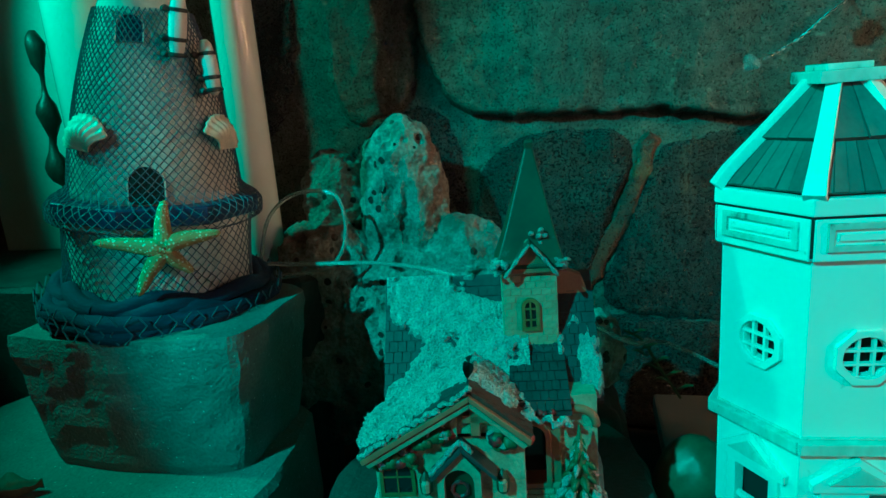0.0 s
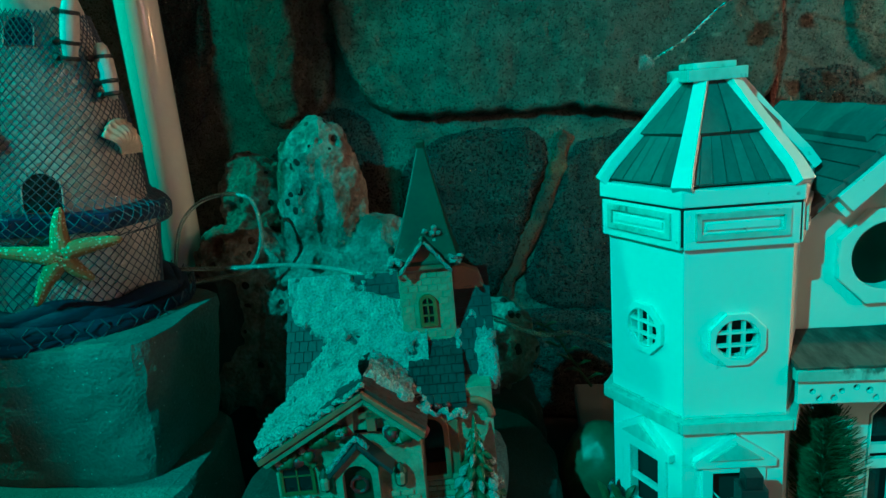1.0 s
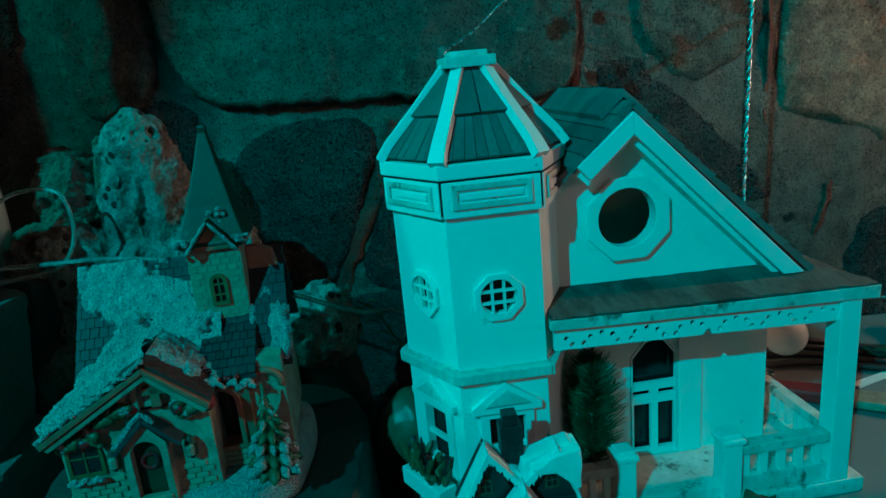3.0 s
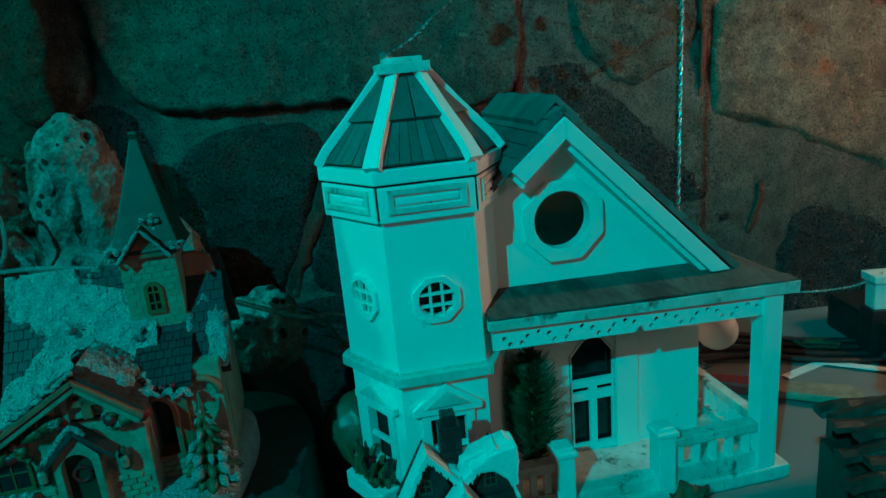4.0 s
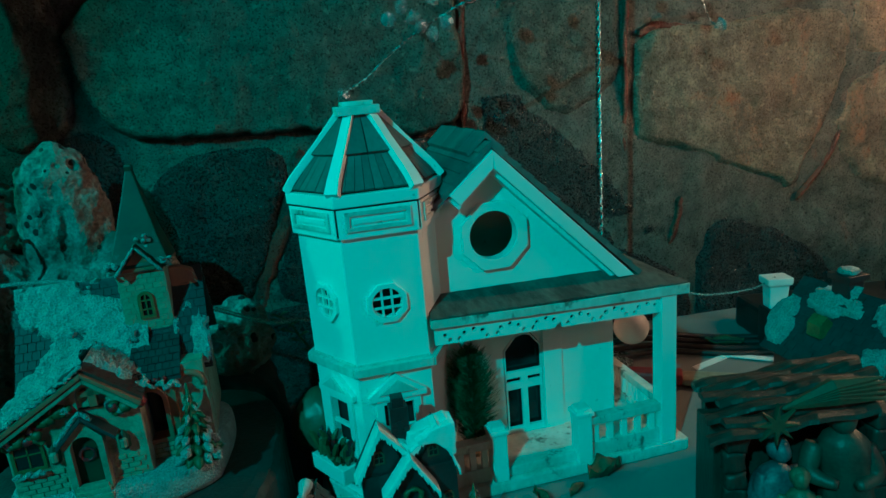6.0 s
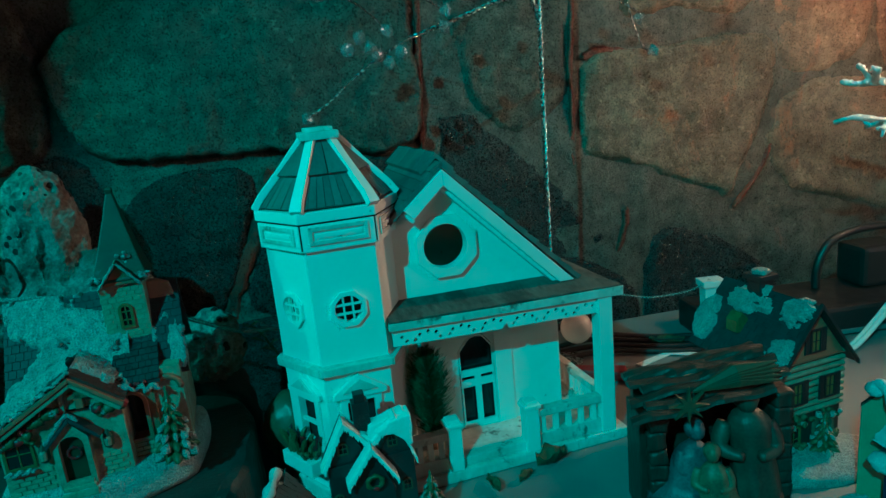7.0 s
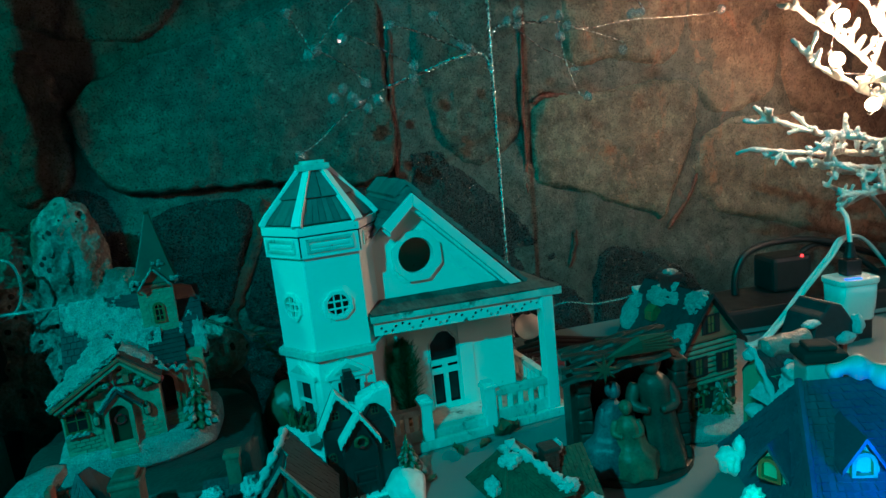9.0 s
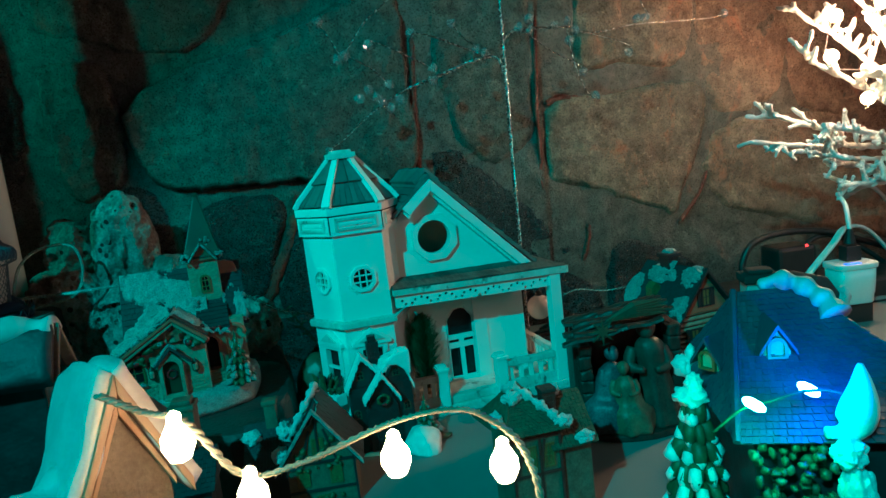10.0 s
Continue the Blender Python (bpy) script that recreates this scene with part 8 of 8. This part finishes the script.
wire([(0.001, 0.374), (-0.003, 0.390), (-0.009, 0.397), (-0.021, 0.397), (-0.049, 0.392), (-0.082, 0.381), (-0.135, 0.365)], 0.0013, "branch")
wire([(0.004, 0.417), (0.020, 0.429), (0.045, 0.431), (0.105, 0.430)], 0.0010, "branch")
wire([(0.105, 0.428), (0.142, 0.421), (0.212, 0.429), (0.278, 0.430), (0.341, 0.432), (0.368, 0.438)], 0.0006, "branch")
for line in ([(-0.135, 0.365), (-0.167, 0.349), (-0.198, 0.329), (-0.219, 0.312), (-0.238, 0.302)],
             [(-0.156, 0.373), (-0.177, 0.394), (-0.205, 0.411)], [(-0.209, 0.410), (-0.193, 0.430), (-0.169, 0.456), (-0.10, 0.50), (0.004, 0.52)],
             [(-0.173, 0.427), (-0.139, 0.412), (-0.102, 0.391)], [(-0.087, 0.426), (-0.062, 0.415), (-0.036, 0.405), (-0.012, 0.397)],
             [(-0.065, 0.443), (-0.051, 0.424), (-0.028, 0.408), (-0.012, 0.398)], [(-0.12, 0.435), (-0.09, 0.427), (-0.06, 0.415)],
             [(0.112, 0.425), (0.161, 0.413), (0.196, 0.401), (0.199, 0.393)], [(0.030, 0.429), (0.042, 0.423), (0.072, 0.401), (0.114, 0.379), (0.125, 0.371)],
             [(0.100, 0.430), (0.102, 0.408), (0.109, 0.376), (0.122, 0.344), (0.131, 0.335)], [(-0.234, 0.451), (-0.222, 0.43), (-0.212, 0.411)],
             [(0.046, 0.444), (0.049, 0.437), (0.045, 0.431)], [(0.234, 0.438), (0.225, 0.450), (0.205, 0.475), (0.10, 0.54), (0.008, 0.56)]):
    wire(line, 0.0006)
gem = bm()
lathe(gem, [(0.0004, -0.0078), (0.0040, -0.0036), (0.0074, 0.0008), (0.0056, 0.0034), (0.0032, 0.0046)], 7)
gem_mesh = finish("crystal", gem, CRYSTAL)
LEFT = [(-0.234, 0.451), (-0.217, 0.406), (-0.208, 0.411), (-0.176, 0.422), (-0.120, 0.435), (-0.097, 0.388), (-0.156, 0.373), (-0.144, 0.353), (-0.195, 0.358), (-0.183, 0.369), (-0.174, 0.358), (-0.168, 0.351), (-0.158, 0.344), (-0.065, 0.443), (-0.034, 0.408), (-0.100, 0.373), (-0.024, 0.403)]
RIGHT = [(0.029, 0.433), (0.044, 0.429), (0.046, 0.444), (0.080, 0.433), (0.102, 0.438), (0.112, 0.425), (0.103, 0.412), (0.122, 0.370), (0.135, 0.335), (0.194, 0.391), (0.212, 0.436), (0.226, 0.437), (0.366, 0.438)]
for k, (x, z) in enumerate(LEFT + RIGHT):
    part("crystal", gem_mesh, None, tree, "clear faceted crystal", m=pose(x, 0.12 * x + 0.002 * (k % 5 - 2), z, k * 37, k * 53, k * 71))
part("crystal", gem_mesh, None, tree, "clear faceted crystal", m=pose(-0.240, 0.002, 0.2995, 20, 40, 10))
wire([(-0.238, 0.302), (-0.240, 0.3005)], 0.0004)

# ---- flocked tree with warm bulbs at the right ----
flock = thing("flocked_twig_tree", pose(0.97, 0.44, 0), "white flocked twig tree wound with warm lights", "twig tree")
b = bm()
tube(b, smooth_line([(0, 0, 0.0), (-0.006, 0, 0.2), (0.004, 0, 0.4), (0.0, 0, 0.62)], 8), [0.016 - 0.0004 * k for k in range(25)], 12)
lathe(b, [(0.05, 0), (0.05, 0.01), (0.02, 0.02)], 24)
part("trunk", b, FLOCK, flock, smooth=True)
rng = random.Random(31)


def knobby(b, p, d, length, r, depth, goal=None):
    """A flocked twig that wanders, steered towards its goal, with knobbly side twigs."""
    n = max(4, int(length / 0.008))
    pts, rs = [], []
    q = Vector(p)
    d = Vector(d).normalized()
    for i in range(n + 1):
        pts.append(q.copy())
        rs.append(r * (1 - 0.35 * i / n) * (1 + 0.42 * rng.uniform(-1, 1)))
        d = d + Vector((rng.uniform(-1, 1), rng.uniform(-1, 1), rng.uniform(-1, 1))) * 0.20
        if goal is not None:
            d = d.normalized() * 0.6 + (goal - q).normalized() * 0.4
        d.normalize()
        q = q + d * (length / n)
    tube(b, pts, [q * 0.84 for q in rs], 7)
    blob(b, pts[-1], rs[-1] * 0.8, 2, 0.3, 2, length * 100)
    if depth:
        for k in range(13 if depth == 2 else 2):
            i = rng.randint(max(1, n // 3), n - 1)
            up = Vector((rng.uniform(-0.8, 0.1), rng.uniform(-0.8, 0.8), rng.uniform(-0.15, 1.0)))
            knobby(b, pts[i], (d * 0.6 + up), min(0.034, length * 0.3) * rng.uniform(0.5, 1.1), r * 0.85, depth - 1)


for z, tx, ty, tz, r in ((0.205, -0.300, -0.01, 0.246, 0.0050), (0.19, -0.255, -0.04, 0.228, 0.0048), (0.215, -0.245, 0.02, 0.280, 0.0052), (0.20, -0.215, -0.05, 0.258, 0.0050), (0.235, -0.205, -0.01, 0.352, 0.0056), (0.27, -0.185, 0.03, 0.418, 0.0056), (0.17, -0.172, -0.03, 0.172, 0.0050), (0.18, -0.13, 0.04, 0.205, 0.005), (0.28, -0.15, -0.05, 0.39, 0.0056), (0.31, -0.155, 0.02, 0.47, 0.0056), (0.23, -0.15, -0.06, 0.32, 0.0056), (0.33, -0.12, 0.0, 0.48, 0.005), (0.30, 0.16, 0.02, 0.42, 0.0055), (0.2, 0.16, -0.06, 0.30, 0.0055)):
    b = bm()
    d = Vector((tx, ty, tz - z))
    knobby(b, (0, 0, z), d + Vector((0, 0, -0.03)), d.length * 1.06, r, 2, Vector((tx, ty, tz)))
    part("branch", b, FLOCK, flock, smooth=True)
lights = thing("warm_light_string", pose(0, 0, 0), "warm bulb string wound through the flocked tree", "light string")
spots = [(0.775, 0.395, 0.395), (0.768, 0.395, 0.345), (0.838, 0.385, 0.318), (0.815, 0.388, 0.287), (0.852, 0.40, 0.408), (0.880, 0.405, 0.360), (0.905, 0.39, 0.300), (0.835, 0.41, 0.460), (0.90, 0.41, 0.44)]
b = bm()
tube(b, smooth_line([(x, y + 0.006, z - 0.010 * (k % 2)) for k, (x, y, z) in enumerate(spots)] + [(0.965, 0.43, 0.40)], 8), 0.0006, 5)
part("wire", b, SILVER, lights)
one = bm()
bmesh.ops.create_uvsphere(one, u_segments=14, v_segments=10, radius=0.0085)
bulb_mesh = finish("bulb", one, WARM, smooth=True)
for p in spots:
    part("bulb", bulb_mesh, None, lights, "glowing warm bulb", m=pose(*p))

# ---- plugs, power strip and cables by the wall ----
t = thing("power_strip", pose(0.72, 0.475, 0, 0, 0, -6), "long black power strip along the wall", "power strip")
b = bm()
box(b, -0.18, 0.30, -0.040, 0.060, 0.0, 0.036)
part("housing", b, BLACK, t, bevel=0.005)
b = bm()
box(b, -0.178, 0.298, -0.0415, -0.040, 0.004, 0.009)
part("edge_trim", b, TABLE, t)
t = thing("power_adapter", pose(0.780, 0.500, 0.0362, 0, 0, -6), "black power adapter with a red light", "adapter")
b = bm()
box(b, -0.030, 0.030, -0.024, 0.024, 0.0, 0.050)
part("housing", b, BLACK, t, bevel=0.006)
b = bm()
bmesh.ops.create_uvsphere(b, u_segments=10, v_segments=8, radius=0.0022, matrix=pose(0.014, -0.0235, 0.0495))
part("indicator", b, LED_RED, t, "glowing red indicator", smooth=True)
t = thing("usb_charger", pose(0.766, 0.372, -0.004, 0, 0, -8), "white plug charger with blue display light", "charger")
b = bm()
tub = [(math.copysign(abs(math.cos(k * math.pi / 18)) ** 0.45, math.cos(k * math.pi / 18)), math.copysign(abs(math.sin(k * math.pi / 18)) ** 0.45, math.sin(k * math.pi / 18))) for k in range(36)]
levels = [[b.verts.new((x * 0.027 * f, y * 0.021 * f, z)) for x, y in tub] for z, f in ((0.030, 0.80), (0.032, 0.86), (0.042, 0.88), (0.043, 0.91), (0.060, 0.95), (0.077, 0.97))]
for p, q in zip(levels, levels[1:]):
    for k in range(36):
        b.faces.new((p[k], p[(k + 1) % 36], q[(k + 1) % 36], q[k]))
b.faces.new(levels[0][::-1])
b.faces.new(levels[-1])
part("body", b, PLASTIC, t, smooth=True)
b = bm()
prism(b, [(x * 0.0282, y * 0.0222) for x, y in tub], 0.0765, 0.084, "z")
rim = part("rim", b, PLASTIC, t, bevel=0.002)
b = bm()
box(b, -0.018, 0.002, -0.0185, -0.013, 0.0838, 0.0848)
part("display", b, BLUE_DISPLAY, rim, "glowing blue display")
b = bm()
box(b, -0.018, 0.022, -0.012, 0.016, 0.0, 0.031)
part("socket_block", b, BLACK, t, bevel=0.003)
t = thing("mains_plug", pose(0.771, 0.377, 0.0802, 0, 0, -8), "black mains plug pushed into the charger", "plug")
b = bm()
prism(b, [(-0.010, -0.008), (0.010, -0.008), (0.010, 0.008), (-0.010, 0.008)], 0.0, 0.020, "z")
lathe(b, [(0.008, 0.022), (0.006, 0.030), (0.0035, 0.042)], 12)
part("plug_body", b, BLACK, t, bevel=0.001)
cable("white_cable", [(0.771, 0.377, 0.120), (0.777, 0.388, 0.150), (0.80, 0.42, 0.165), (0.90, 0.47, 0.16), (0.98, 0.50, 0.10), (1.05, 0.52, 0.002)], 0.0030, PLASTIC, "white cable rising from the plug")
for off in (0.0, 0.0052):
    cable("white_cable", [(0.640, 0.400 + off, 0.003), (0.668, 0.405 + off, 0.004), (0.705, 0.412 + off, 0.026), (0.745, 0.418 + off, 0.058), (0.790, 0.424 + off, 0.092), (0.83, 0.44 + off, 0.11), (0.90, 0.47, 0.09), (1.0, 0.50, 0.002)], 0.0028, PLASTIC, "flat white twin cable")
cable("black_cable", [(0.700, 0.50, 0.038), (0.703, 0.50, 0.070), (0.722, 0.50, 0.096), (0.770, 0.50, 0.105), (0.836, 0.50, 0.099), (0.896, 0.50, 0.080), (0.97, 0.50, 0.050), (1.04, 0.50, 0.003)], 0.0050, BLACK, "thick black cable arching over the adapter")
cable("black_cable", [(0.802, 0.505, 0.040), (0.812, 0.505, 0.075), (0.84, 0.505, 0.090), (0.88, 0.505, 0.082), (0.93, 0.50, 0.05), (0.98, 0.49, 0.003)], 0.0042, BLACK, "black cable looping beside the adapter")
for k in range(4):
    cable("black_cable", [(0.34 + 0.02 * k, 0.50 + 0.02 * k, 0.004), (0.42, 0.50 + 0.012 * k, 0.006 + 0.003 * k), (0.50, 0.47 + 0.016 * k, 0.004), (0.555 + 0.01 * k, 0.46 + 0.01 * k, 0.004)], 0.0032, BLACK, "black cable lying on the board")
t = thing("white_plug_box", pose(0.545, 0.482, 0, 0, 0, -8), "small white plastic plug box with flared top", "plug box")
b = bm()
ring = [[b.verts.new((sx * w, sy * w * 0.8, z)) for sx, sy in ((-1, -1), (1, -1), (1, 1), (-1, 1))] for z, w in ((0.046, 0.0092), (0.070, 0.0102), (0.0715, 0.0128), (0.0790, 0.0134))]
for p, q in zip(ring, ring[1:]):
    for k in range(4):
        b.faces.new((p[k], p[(k + 1) % 4], q[(k + 1) % 4], q[k]))
b.faces.new(ring[0][::-1])
b.faces.new(ring[-1])
part("body", b, PLASTIC, t, bevel=0.0014)
b = bm()
box(b, -0.012, 0.012, -0.010, 0.010, 0.0, 0.046)
part("stand", b, BLACK, t, bevel=0.001)
t = thing("paint_brush", pose(0.425, 0.430, 0, 0, 0, -28), "flat wooden brush handle with a red end", "brush")
b = bm()
prism(b, [(-0.012, -0.010), (0.045, -0.013), (0.052, -0.008), (0.052, 0.008), (0.045, 0.013), (-0.012, 0.010)], 0.003, 0.010, "z")
part("handle", b, LOG, t, bevel=0.002)
b = bm()
prism(b, [(-0.085, -0.006), (-0.012, -0.010), (-0.012, 0.010), (-0.085, 0.006)], 0.002, 0.013, "z")
part("red_grip", b, RED, t, bevel=0.003)
b = bm()
for k, (x, y, rz, ln) in enumerate(((0.470, 0.47, 20, 0.03), (0.505, 0.462, -35, 0.045))):
    box(b, -ln, ln, -0.004, 0.004, 0.0, 0.0012, pose(x, y, 0.0005 + 0.0015 * k, 0, 0, rz))
solo("paper_strip", b, PLASTIC, "white plastic strips lying among the cables", "strip")
